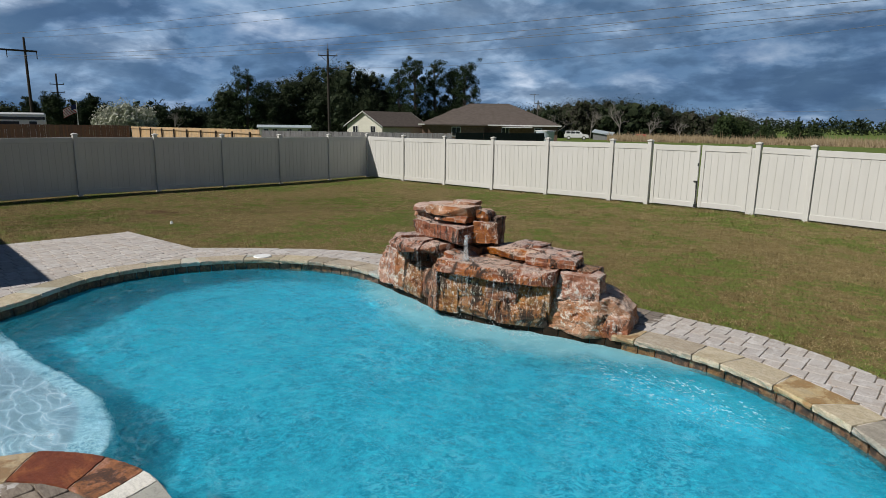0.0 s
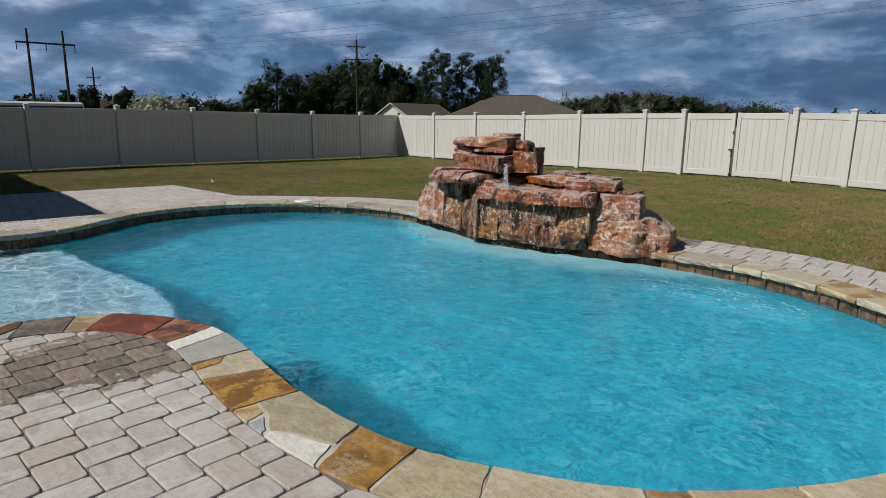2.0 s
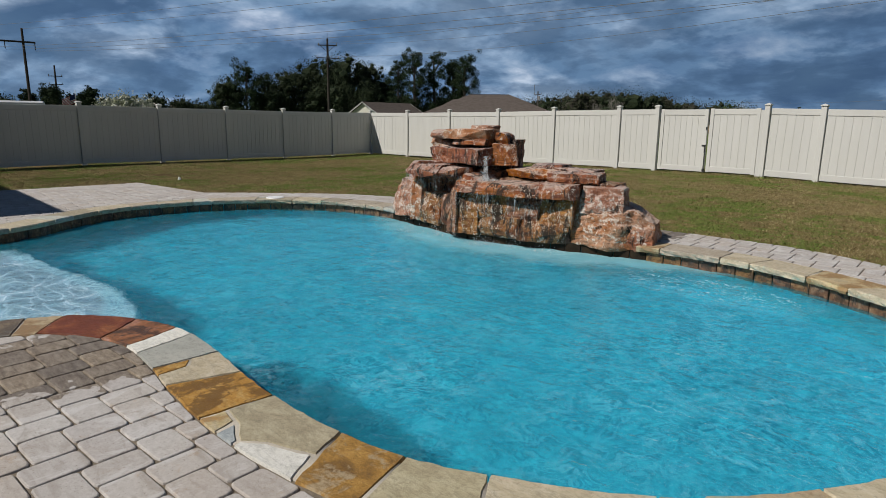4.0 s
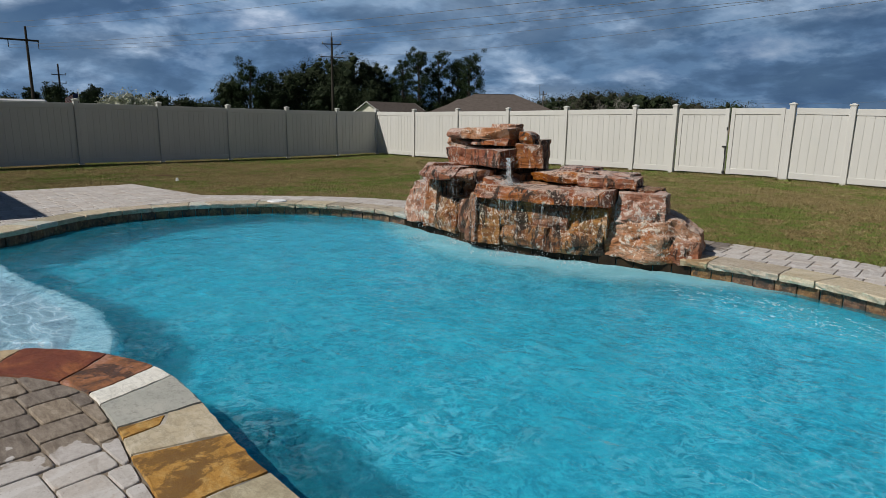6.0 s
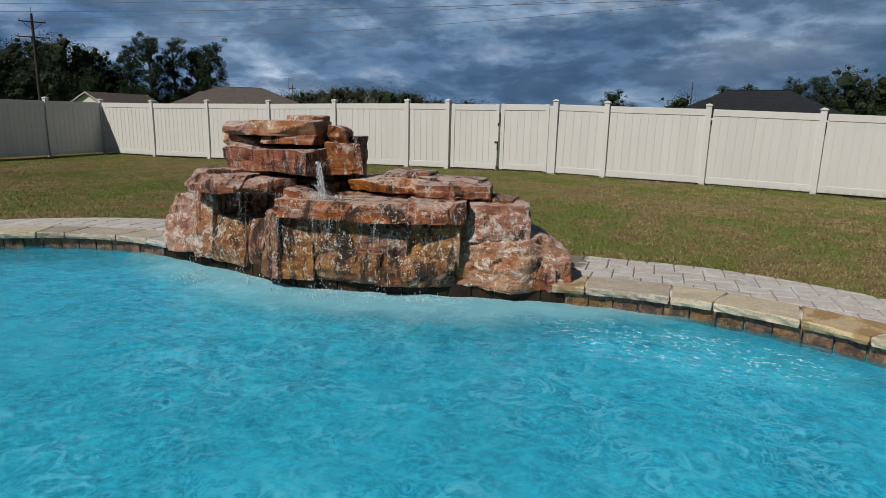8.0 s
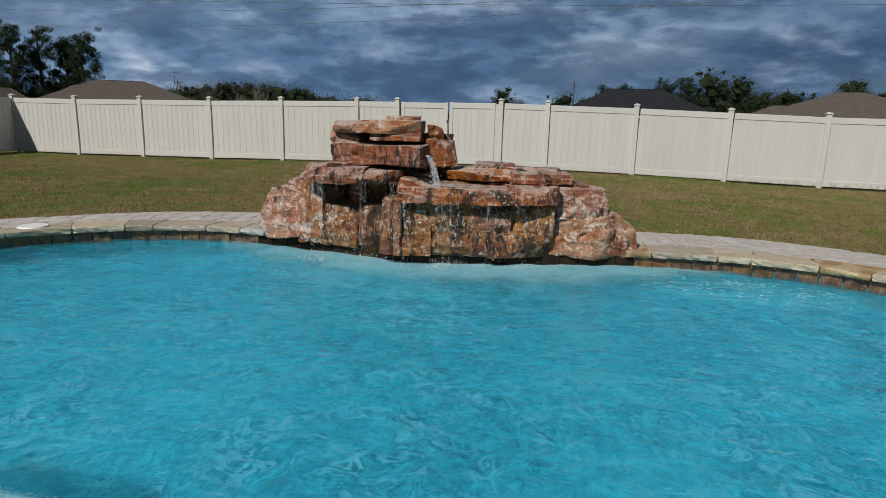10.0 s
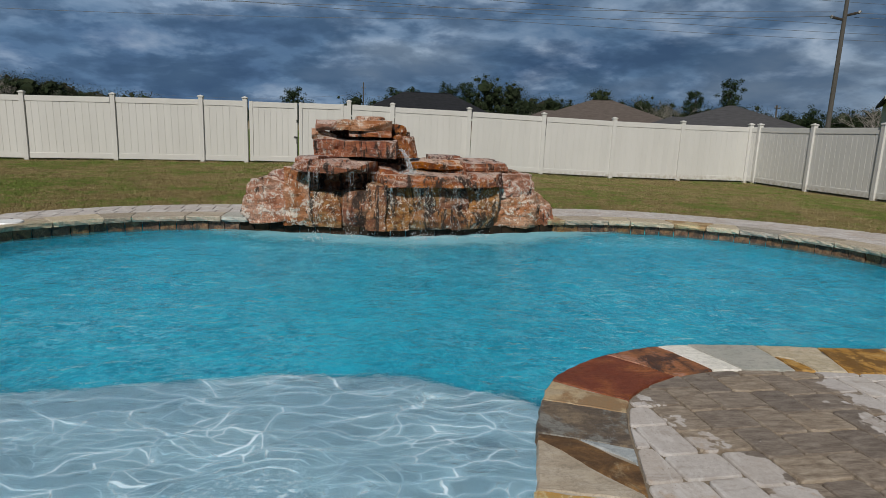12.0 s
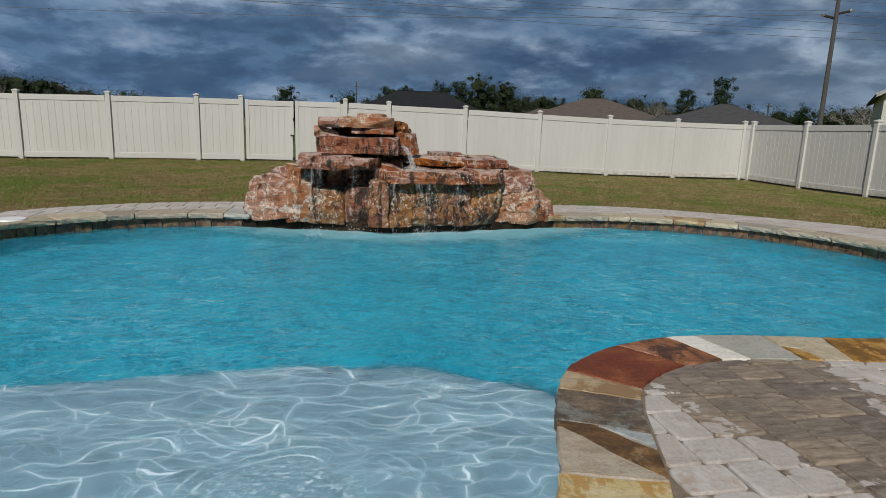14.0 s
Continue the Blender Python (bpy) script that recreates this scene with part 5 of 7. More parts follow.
ROCKS = [  # front corners, depth, foot and top, a shape number, and what differs
    # the pale boulder at one end
    ((-6.45, 4.78), (-5.94, 4.635), 0.60, 0.262, 0.80, 1, dict(rough=0.035, taper=0.10, droop=-0.12, crisp=0.80, pale=True, lean=0.05)),
    ((-6.20, 4.84), (-5.78, 4.72), 0.45, 0.66, 0.89, 2, dict(rough=0.03, taper=0.12, droop=-0.3, crisp=0.82, pale=True)),
    ((-5.98, 4.63), (-5.68, 4.605), 0.52, 0.262, 0.89, 3, dict(rough=0.03, taper=0.03, droop=0.12, crisp=0.86, pale=True, lean=0.10)),
    # the wall: a lower course, and an upper one set back
    ((-5.74, 4.62), (-5.34, 4.60), 0.50, 0.262, 0.65, 4, dict(name="wall_stone", rough=0.018, crisp=1.0, lean=0.08)),
    ((-5.37, 4.61), (-5.06, 4.53), 0.50, 0.262, 0.67, 5, dict(name="wall_stone", rough=0.018, crisp=1.0, lean=0.06)),
    ((-5.09, 4.51), (-4.86, 4.455), 0.45, 0.262, 0.76, 6, dict(name="wall_stone", rough=0.022, crisp=0.98, lean=0.08)),
    ((-4.87, 4.45), (-4.60, 4.515), 0.40, 0.262, 0.75, 8, dict(name="wall_stone", rough=0.022, crisp=1.0, lean=0.12)),
    ((-4.63, 4.515), (-4.11, 4.65), 0.40, 0.262, 0.50, 9, dict(name="wall_stone", rough=0.018, crisp=1.02)),
    ((-4.13, 4.65), (-3.60, 4.825), 0.40, 0.262, 0.48, 10, dict(name="wall_stone", rough=0.018, crisp=1.02)),
    ((-4.64, 4.545), (-4.27, 4.645), 0.40, 0.42, 0.75, 12, dict(name="wall_stone", rough=0.022, crisp=1.0, lean=0.10)),
    ((-4.29, 4.645), (-3.95, 4.735), 0.40, 0.42, 0.75, 13, dict(name="wall_stone", rough=0.022, crisp=1.0, lean=0.12)),
    ((-3.98, 4.735), (-3.59, 4.86), 0.40, 0.42, 0.75, 14, dict(name="wall_stone", rough=0.025, crisp=1.0, lean=0.14)),
    # the boulders at the other end
    ((-3.65, 4.83), (-2.83, 5.125), 0.70, 0.250, 0.79, 15, dict(rough=0.04, taper=0.04, droop=0.50, crisp=0.84, pale=True, lean=0.03)),
    ((-3.20, 5.00), (-2.83, 5.13), 0.50, 0.250, 0.50, 16, dict(rough=0.035, taper=0.12, droop=0.15, crisp=0.82, pale=True)),
    ((-3.57, 4.92), (-3.14, 5.075), 0.34, 0.60, 0.88, 17, dict(rough=0.03, taper=0.05, droop=0.05, crisp=0.9, pale=True)),
    # ledges over the wall
    ((-5.86, 4.57), (-5.62, 4.44), 0.50, 0.87, 1.03, 18, dict(name="ledge_stone", rough=0.025)),
    ((-5.71, 4.41), (-5.22, 4.49), 0.60, 0.86, 1.005, 19, dict(name="ledge_stone", rough=0.022, crisp=0.96)),
    ((-5.30, 4.47), (-4.90, 4.75), 0.50, 0.86, 0.985, 20, dict(name="ledge_stone", rough=0.022, crisp=0.94)),
    ((-4.88, 4.41), (-3.91, 4.675), 0.60, 0.735, 0.86, 21, dict(name="ledge_stone", rough=0.022, crisp=0.97)),
    ((-3.92, 4.67), (-3.53, 4.825), 0.60, 0.73, 0.885, 22, dict(name="ledge_stone", rough=0.025, crisp=0.94)),
    ((-4.97, 4.62), (-4.70, 4.60), 0.45, 0.74, 0.93, 23, dict(name="ledge_stone", rough=0.03, droop=0.4)),
    # the stack
    ((-5.65, 4.765), (-4.765, 4.70), 0.30, 1.015, 1.205, 24, dict(rough=0.03, crisp=0.92)),
    ((-5.67, 4.80), (-5.40, 4.82), 0.45, 1.185, 1.31, 25, dict(rough=0.025, droop=0.55, crisp=0.86, pale=True)),
    ((-5.27, 4.79), (-4.81, 4.825), 0.26, 1.235, 1.315, 26, dict(name="ledge_stone", rough=0.018, crisp=0.92)),
    ((-5.625, 4.755), (-5.36, 4.76), 0.50, 1.300, 1.400, 27, dict(name="cap_stone", rough=0.02, crisp=0.90, pale=True)),
    ((-5.40, 4.735), (-4.80, 4.81), 0.36, 1.295, 1.415, 28, dict(name="cap_stone", rough=0.022, crisp=0.92, pale=True)),
    ((-5.18, 4.98), (-4.88, 5.04), 0.22, 1.40, 1.458, 29, dict(name="cap_stone", rough=0.015, crisp=0.86, pale=True)),
    ((-4.775, 4.985), (-4.63, 5.03), 0.25, 1.24, 1.385, 30, dict(rough=0.02, droop=0.25, crisp=0.86)),
    ((-4.735, 4.90), (-4.505, 5.09), 0.28, 1.015, 1.262, 31, dict(rough=0.03, crisp=0.9, taper=0.04)),
    # slabs on the lower side
    ((-4.60, 4.97), (-3.97, 4.985), 0.48, 0.888, 1.005, 32, dict(name="ledge_stone", rough=0.03, crisp=0.9, droop=-0.15)),
    ((-3.98, 4.915), (-3.45, 5.08), 0.32, 0.875, 0.992, 33, dict(name="ledge_stone", rough=0.03, crisp=0.86)),
    ((-4.36, 5.13), (-4.00, 5.19), 0.30, 0.99, 1.045, 34, dict(name="ledge_stone", rough=0.015, crisp=0.86)),
    ((-4.08, 5.16), (-3.58, 5.24), 0.24, 0.95, 1.025, 35, dict(name="ledge_stone", rough=0.02, crisp=0.86)),
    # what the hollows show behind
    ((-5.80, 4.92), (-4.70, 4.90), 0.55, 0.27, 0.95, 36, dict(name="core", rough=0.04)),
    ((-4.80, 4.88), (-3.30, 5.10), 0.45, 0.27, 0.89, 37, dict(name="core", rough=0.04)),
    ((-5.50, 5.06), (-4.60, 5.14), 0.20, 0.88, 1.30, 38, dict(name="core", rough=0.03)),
]
for left, right, depth, z0, z1, seed, more in ROCKS:
    boulder(left, right, depth, z0, z1, seed, **more)


def stream_mat():
    m = Nodes("falling_water")
    glass = m.node("BsdfGlass", Color=(0.95, 0.98, 1, 1), Roughness=0.08, IOR=1.33)
    white = m.node("BsdfDiffuse", Color=(0.86, 0.88, 0.89, 1))
    body = m.node("MixShader", Fac=m.ramp(m.noise(30, 4, 0.7, (1, 1, 0.35)), (0.35, 0.15), (0.6, 0.65)), i1=glass.outputs[0], i2=white.outputs[0])
    m.t.links.new(body.outputs[0], m.out.inputs[0])
    return m.mat


STREAM = stream_mat()


def falling_water():
    """Strands, drips and drops that fall from the ledges, and the splash where they land."""
    rng = random.Random(3)
    bm = bmesh.new()

    def strand(u, v, top, low, wide, throw):
        n = 9
        pts, rad = [], []
        for k in range(n):
            f = k / (n - 1)
            pts.append((u + rng.uniform(-0.006, 0.006), v - throw * math.sqrt(f) + rng.uniform(-0.004, 0.004), top + (low - top) * f))
            rad.append(wide * (1 - 0.55 * f) * rng.uniform(0.45, 1.2))
        tube(pts, rad, 4, bm)

    def drop(u, v, z, r):
        m = Matrix.LocRotScale((u, v, z), None, (r, r, r * rng.uniform(1.0, 2.6)))
        bmesh.ops.create_icosphere(bm, subdivisions=1, radius=1, matrix=m)

    def fall(x0, y0, z0_, x1, y1, z1_):
        a, b = FALLS.inverted() @ Vector((x0, y0, z0_)), FALLS.inverted() @ Vector((x1, y1, z1_))
        return a, b

    lip, foot = fall(-4.735, 4.80, 1.12, -4.60, 4.66, 0.865)
    for _ in range(11):  # the chute between the upper blocks
        du, n = rng.gauss(0, 0.010), 10
        pts = [(lip.x + (foot.x - lip.x) * f ** 0.7 + du * (0.5 + f) + rng.uniform(-0.004, 0.004), lip.y + (foot.y - lip.y) * f ** 0.7 + rng.uniform(-0.01, 0.01), lip.z + (foot.z - lip.z) * f ** 1.5) for f in (k / (n - 1) for k in range(n))]
        tube(pts, [rng.uniform(0.0006, 0.0030) for _ in range(n)], 4, bm)
    for _ in range(170):
        f = rng.random()
        drop(lip.x + (foot.x - lip.x) * f ** 0.7 + rng.gauss(0, 0.035), lip.y + (foot.y - lip.y) * f ** 0.7 + rng.gauss(0, 0.025), lip.z + (foot.z - lip.z) * f ** 1.5, rng.uniform(0.001, 0.004))
    for _ in range(150):
        drop(foot.x + rng.gauss(0, 0.07), foot.y + rng.gauss(0, 0.05), 0.868 + abs(rng.gauss(0, 0.02)), rng.uniform(0.0015, 0.005))
    # curtains from the lips of the ledges: from, to, lip's height, strands
    for (xa, ya), (xb, yb), top, count in (((-5.66, 4.425), (-5.42, 4.45), 0.885, 10), ((-5.30, 4.49), (-5.20, 4.55), 0.885, 5), ((-5.02, 4.66), (-4.93, 4.73), 0.885, 5), ((-4.84, 4.42), (-4.80, 4.43), 0.76, 4),
                                           ((-4.60, 4.48), (-4.36, 4.55), 0.76, 12), ((-4.14, 4.61), (-4.10, 4.62), 0.76, 3), ((-3.90, 4.67), (-3.84, 4.70), 0.755, 3)):
        for _ in range(count):
            f = rng.random()
            p = FALLS.inverted() @ Vector((xa + (xb - xa) * f, ya + (yb - ya) * f, 0))
            low = top - (top - 0.19) * rng.choice((0.8, 0.5, 0.35, 0.25, 0.2, 0.15, 0.1))
            strand(p.x, p.y + rng.uniform(-0.012, 0.012), top, low, rng.uniform(0.0006, 0.0018), rng.uniform(0.0, 0.04))
            for _ in range(15):
                drop(p.x + rng.gauss(0, 0.022), p.y - rng.uniform(-0.01, 0.06), rng.uniform(0.2, top), rng.uniform(0.0012, 0.0042))
            for _ in range(14):  # splash
                drop(p.x + rng.gauss(0, 0.07), p.y - 0.04 + rng.gauss(0, 0.07), WATER_Z + abs(rng.gauss(0, 0.035)), rng.uniform(0.0015, 0.0045))
    ob = new("falling_water", mesh_of(bm, STREAM, True))
    ob.matrix_basis = FALLS
    return tagged(ob, "thin white strands and drops of falling water", "water", kind="stuff")


falling_water()

# the skimmer's lid, set in the deck
lid = bmesh.new()
bmesh.ops.create_cone(lid, cap_ends=True, segments=40, radius1=0.135, radius2=0.128, depth=0.012)
skimmer = tagged(new("skimmer_lid", mesh_of(lid, WHITE_PVC)), "round white plastic skimmer lid set in the coping", "skimmer lid")
skimmer.location = (SKIMMER[0], SKIMMER[1], DECK + 0.008)
cap = bmesh.new()
bmesh.ops.create_cone(cap, cap_ends=True, segments=20, radius1=0.035, radius2=0.022, depth=0.04)
bmesh.ops.create_uvsphere(cap, u_segments=14, v_segments=8, radius=0.024, matrix=Matrix.Translation((0, 0, 0.02)))
drain = tagged(new("drain_cap", mesh_of(cap, WHITE_PVC)), "small white plastic drain cap in the grass", "drain cap")
drain.location = (DRAIN[0], DRAIN[1], float(ground_z(*DRAIN)) + 0.03)

# ---- beyond the fence ----
EYE_A, EYE_B = Vector((0.126, -0.083, 2.367)), Vector((-4.94, -2.17, 1.445))


def far(az, d, eye=EYE_A):
    """The place on the ground d metres off in a compass direction (degrees from east)."""
    az -= 0.5 if eye == EYE_A else 0.25
    x, y = eye.x + d * math.cos(radians(az)), eye.y + d * math.sin(radians(az))
    return Vector((x, y, float(ground_z(x, y))))


SHINGLE = surf("brown_shingles", (0.080, 0.066, 0.058), (0.125, 0.105, 0.094), 1.5, 9, 0.95, 0.5, 0.02, 0, False, 0, (1, 1, 5), 0.1)
SHINGLE_DARK = surf("charcoal_shingles", (0.014, 0.015, 0.018), (0.028, 0.030, 0.034), 1.5, 9, 0.95, 0.4, 0.02, 0, False, 0, (1, 1, 5), 0.1)
SHINGLE_GREY = surf("grey_shingles", (0.050, 0.050, 0.054), (0.080, 0.080, 0.084), 1.5, 9, 0.95, 0.4, 0.02, 0, False, 0, (1, 1, 5), 0.1)
BRICK_FAR = surf("brown_brick", (0.12, 0.075, 0.055), (0.20, 0.13, 0.10), 3, 18, 0.9, 0.3)
SIDING = surf("cream_siding", (0.52, 0.50, 0.43), (0.60, 0.58, 0.50), 0.8, 12, 0.7, 0.3, 0.01, 0, False, 0, (0.2, 0.2, 6))
TRIM = surf("white_trim", (0.62, 0.62, 0.60), (0.70, 0.70, 0.68), 2, 30, 0.6, 0.1)
DARK_GLASS = surf("dark_window_glass", (0.012, 0.014, 0.017), (0.03, 0.034, 0.04), 1, 5, 0.12, 0.0)
TIN = surf("pale_tin_roof", (0.42, 0.50, 0.56), (0.54, 0.60, 0.64), 1, 20, 0.4, 0.2, 0.01, 0, False, 0.2)
CEDAR_BOARD = surf("brown_fence_board", (0.075, 0.040, 0.022), (0.115, 0.062, 0.035), 3, 30, 0.85, 0.4, 0.006, 0.2, False, 0, (4, 4, 0.6))
PINE_BOARD = surf("fresh_pine_board", (0.40, 0.27, 0.14), (0.50, 0.36, 0.21), 3, 30, 0.8, 0.3, 0.006, 0.15, False, 0, (4, 4, 0.6))
GREY_BOARD = surf("silvered_fence_board", (0.14, 0.14, 0.145), (0.22, 0.22, 0.225), 3, 30, 0.9, 0.4, 0.006, 0.2, False, 0, (4, 4, 0.6))
MESH_CLOTH = surf("dark_windscreen_cloth", (0.012, 0.018, 0.018), (0.025, 0.032, 0.032), 3, 30, 0.9, 0.2)
CAR_PAINT = surf("white_car_paint", (0.72, 0.73, 0.74), (0.76, 0.77, 0.78), 2, 40, 0.25, 0.0)
RUBBER = surf("tyre_rubber", (0.015, 0.015, 0.015), (0.03, 0.03, 0.03), 10, 60, 0.9, 0.2)
RED_PAINT = surf("faded_red_paint", (0.32, 0.035, 0.03), (0.42, 0.07, 0.055), 2, 30, 0.6, 0.1)
FLAG_RED = surf("red_cloth", (0.33, 0.03, 0.035), (0.40, 0.05, 0.05), 4, 60, 0.8, 0.1)
FLAG_WHITE = surf("white_cloth", (0.60, 0.60, 0.60), (0.68, 0.68, 0.68), 4, 60, 0.8, 0.1)
FLAG_BLUE = surf("blue_cloth", (0.02, 0.03, 0.11), (0.03, 0.045, 0.15), 4, 60, 0.8, 0.1)


def hip_roof(w, d, eave, ridge, over=0.45, run=None, thick=0.18):
    """A hipped roof over w by d metres, its ridge along x; run: the ridge's length."""
    a, b = w / 2 + over, d / 2 + over
    r = (run if run is not None else max(0.5, w - d)) / 2
    bm = bmesh.new()
    low = [bm.verts.new((x, y, eave - thick)) for x, y in ((-a, -b), (a, -b), (a, b), (-a, b))]
    up = [bm.verts.new((x, y, eave)) for x, y in ((-a, -b), (a, -b), (a, b), (-a, b))]
    top = [bm.verts.new((-r, 0, ridge)), bm.verts.new((r, 0, ridge))]
    for k in range(4):
        bm.faces.new((low[k], low[(k + 1) % 4], up[(k + 1) % 4], up[k]))
    bm.faces.new(low[::-1])
    bm.faces.new((up[0], up[1], top[1], top[0]))
    bm.faces.new((up[1], up[2], top[1]))
    bm.faces.new((up[2], up[3], top[0], top[1]))
    bm.faces.new((up[3], up[0], top[0]))
    return bm


def gable_roof(w, d, eave, ridge, over=0.4, thick=0.16):
    """A gabled roof, ridge along x, with open gable ends."""
    a, b = w / 2 + over, d / 2 + over
    drop = (ridge - eave) / (d / 2) * over
    bm = bmesh.new()
    for s in (-1, 1):
        ends = [(y, z) for y, z in ((0, ridge), (s * b, eave - drop), (s * b, eave - drop - thick), (0, ridge - thick))]
        left, right = [bm.verts.new((-a, y, z)) for y, z in ends], [bm.verts.new((a, y, z)) for y, z in ends]
        for k in range(4):
            bm.faces.new((left[k], left[(k + 1) % 4], right[(k + 1) % 4], right[k]))
        bm.faces.new(left[::-1])
        bm.faces.new(right)
    bmesh.ops.recalc_face_normals(bm, faces=bm.faces)
    return bm


def window(parent, x, y, z, w, h, face, glass=None):
    """A framed window on a wall whose outside looks along -y (face 0) or -x (face 90)."""
    frame_ = bmesh.new()
    t = 0.09
    for a, b, c, e in ((-w / 2 - t, w / 2 + t, h, h + t), (-w / 2 - t, w / 2 + t, -t, 0), (-w / 2 - t, -w / 2, 0, h), (w / 2, w / 2 + t, 0, h)):
        box(a, b, -0.05, 0.04, c, e, 0.0, frame_)
    ob = part("window", frame_, TRIM, parent)
    ob.matrix_basis = pose(x, y, z, 0, 0, face)
    part("pane", box(-w / 2, w / 2, -0.01, 0.01, 0, h), DARK_GLASS, ob)
    part("muntin", box(-0.025, 0.025, -0.03, 0.0, 0, h), TRIM, ob)


def hip_house(at, turn, w, d, eave, ridge, roof, wall, label, run=None, wing=None, name="house"):
    ob = base(name, pose(at[0], at[1], at[2], 0, 0, turn), label, "house")
    part("wall", box(-w / 2, w / 2, -d / 2, d / 2, -0.3, eave - 0.05), wall, ob)
    r = part("roof", hip_roof(w, d, eave, ridge, 0.5, run), roof, ob)
    part("fascia", box(-w / 2 - 0.53, w / 2 + 0.53, -d / 2 - 0.54, -d / 2 - 0.5, eave - 0.2, eave + 0.01), TRIM, ob)
    part("ridge_cap", box(-(run or w - d) / 2, (run or w - d) / 2, -0.12, 0.12, ridge - 0.03, ridge + 0.03, 0.02), roof, r)
    for k in range(4):
        window(ob, -w / 2 + w * (k + 0.6) / 4.2, -d / 2 - 0.02, 0.9, 1.0, 1.25, 0)
    if wing:
        x, ww, dd, rz = wing
        part("wing_wall", box(x - ww / 2, x + ww / 2, -d / 2 - dd, -d / 2 + 0.02, -0.3, eave - 0.06), wall, ob)
        bm = hip_roof(ww, dd + 5, eave - 0.02, rz, 0.5, 1.2)
        bmesh.ops.translate(bm, verts=bm.verts, vec=(x, -d / 2 - dd / 2 + 2.5, 0))
        part("wing_roof", bm, roof, ob)
        window(ob, x, -d / 2 - dd - 0.02, 0.9, 1.2, 1.25, 0)
    return ob


g = far(133.0, 104)
brown = hip_house(g, 42.8, 21.0, 12.0, 2.62, 5.95, SHINGLE, BRICK_FAR, "brown brick house with a hipped brown shingle roof", 6.4, (-5.0, 8.5, 3.0, 5.0))
part("vent_pipe", tube([(1.5, 1.0, 5.2), (1.5, 1.0, 6.1)], 0.06, 8), WOOD_POLE, brown)
part("patio_cover", box(2.0, 6.5, -8.2, -6.0, 2.2, 2.32), TRIM, brown)
part("antenna", tube([(7.2, 0, 4.2), (7.2, 0, 7.6)], 0.03, 6), WIRE, brown)
part("antenna_boom", box(6.5, 7.9, -0.02, 0.02, 7.45, 7.5), WIRE, brown)


def gable_house(at, turn, w, d, eave, ridge, roof, wall, label):
    """A house whose gable end looks along -x."""
    ob = base("house", pose(at[0], at[1], at[2], 0, 0, turn), label, "house")
    bm = box(-w / 2, w / 2, -d / 2, d / 2, -0.3, eave)
    for s in (-1, 1):
        tri = [bm.verts.new((s * w / 2, y, z)) for y, z in ((-d / 2, eave), (d / 2, eave), (0, ridge - 0.1))]
        bm.faces.new(tri)
    part("wall", bm, wall, ob)
    part("roof", gable_roof(w, d, eave, ridge), roof, ob)
    for s in (-1, 1):
        barge = bmesh.new()
        drop = (ridge - eave) / (d / 2)
        for q in (-1, 1):
            y1 = q * (d / 2 + 0.4)
            vs = [barge.verts.new((s * (w / 2 + 0.42), y, z)) for y, z in ((0, ridge + 0.02), (y1, eave - drop * 0.4 + 0.02), (y1, eave - drop * 0.4 - 0.2), (0, ridge - 0.2))]
            barge.faces.new(vs)
        bmesh.ops.solidify(barge, geom=barge.faces[:], thickness=0.05)
        part("bargeboard", barge, TRIM, ob)
    window(ob, -w / 2 - 0.02, -d / 4, 0.9, 1.0, 1.2, -90)
    window(ob, -w / 2 - 0.02, d / 4, 0.9, 1.0, 1.2, -90)
    return ob


g = far(142.2, 104)
gable_house(g, 100, 11.0, 7.6, 2.35, 4.45, SHINGLE, SIDING, "cream sided cottage with a brown gabled roof")
g = far(86.5, 88, EYE_B)
hip_house((g.x, g.y, g.z), -3, 19.0, 13.0, 2.6, 6.05, SHINGLE_DARK, BRICK_FAR, "brick house under a charcoal hipped roof", 6.4)
g = far(71.0, 81, EYE_B)
hip_house((g.x, g.y, g.z), -19, 18.0, 14.5, 2.4, 5.45, SHINGLE, BRICK_FAR, "brick house under a brown hipped roof", 2.6, (-6.0, 6.0, 1.5, 3.9))
g = far(60.6, 81, EYE_B)
hip_house((g.x, g.y, g.z), -29, 16.0, 14.0, 2.4, 5.15, SHINGLE_GREY, BRICK_FAR, "brick house under a grey hipped roof", 0.8, (-5.6, 6.0, 1.5, 3.6))
g = far(44.65, 47, EYE_B)
gable_house((g.x, g.y, g.z), 52, 12.0, 9.0, 4.1, 6.6, SHINGLE, SIDING, "cream sided house with a gabled end")
g = far(151.3, 112)
trailer = base("mobile_home", pose(g.x, g.y, g.z, 0, 0, 61), "small white mobile home with a pale tin roof", "mobile home")
part("wall", box(-4.3, 4.3, -1.8, 1.8, -0.2, 1.75), SIDING, trailer)
part("roof", gable_roof(8.6, 3.6, 1.75, 2.1, 0.2, 0.08), TIN, trailer)
for x in (-3.0, -1.6, 0.8, 2.6):
    window(trailer, x, -1.82, 0.7, 0.7, 0.75, 0)
part("porch_post", box(-3.9, -3.8, -2.6, -2.5, 0, 1.6), TRIM, trailer)
g = far(125.3, 152)
gable_house(g, 30, 9.0, 7.0, 1.9, 3.6, TIN, SHINGLE_GREY, "small grey house with a pale metal roof")


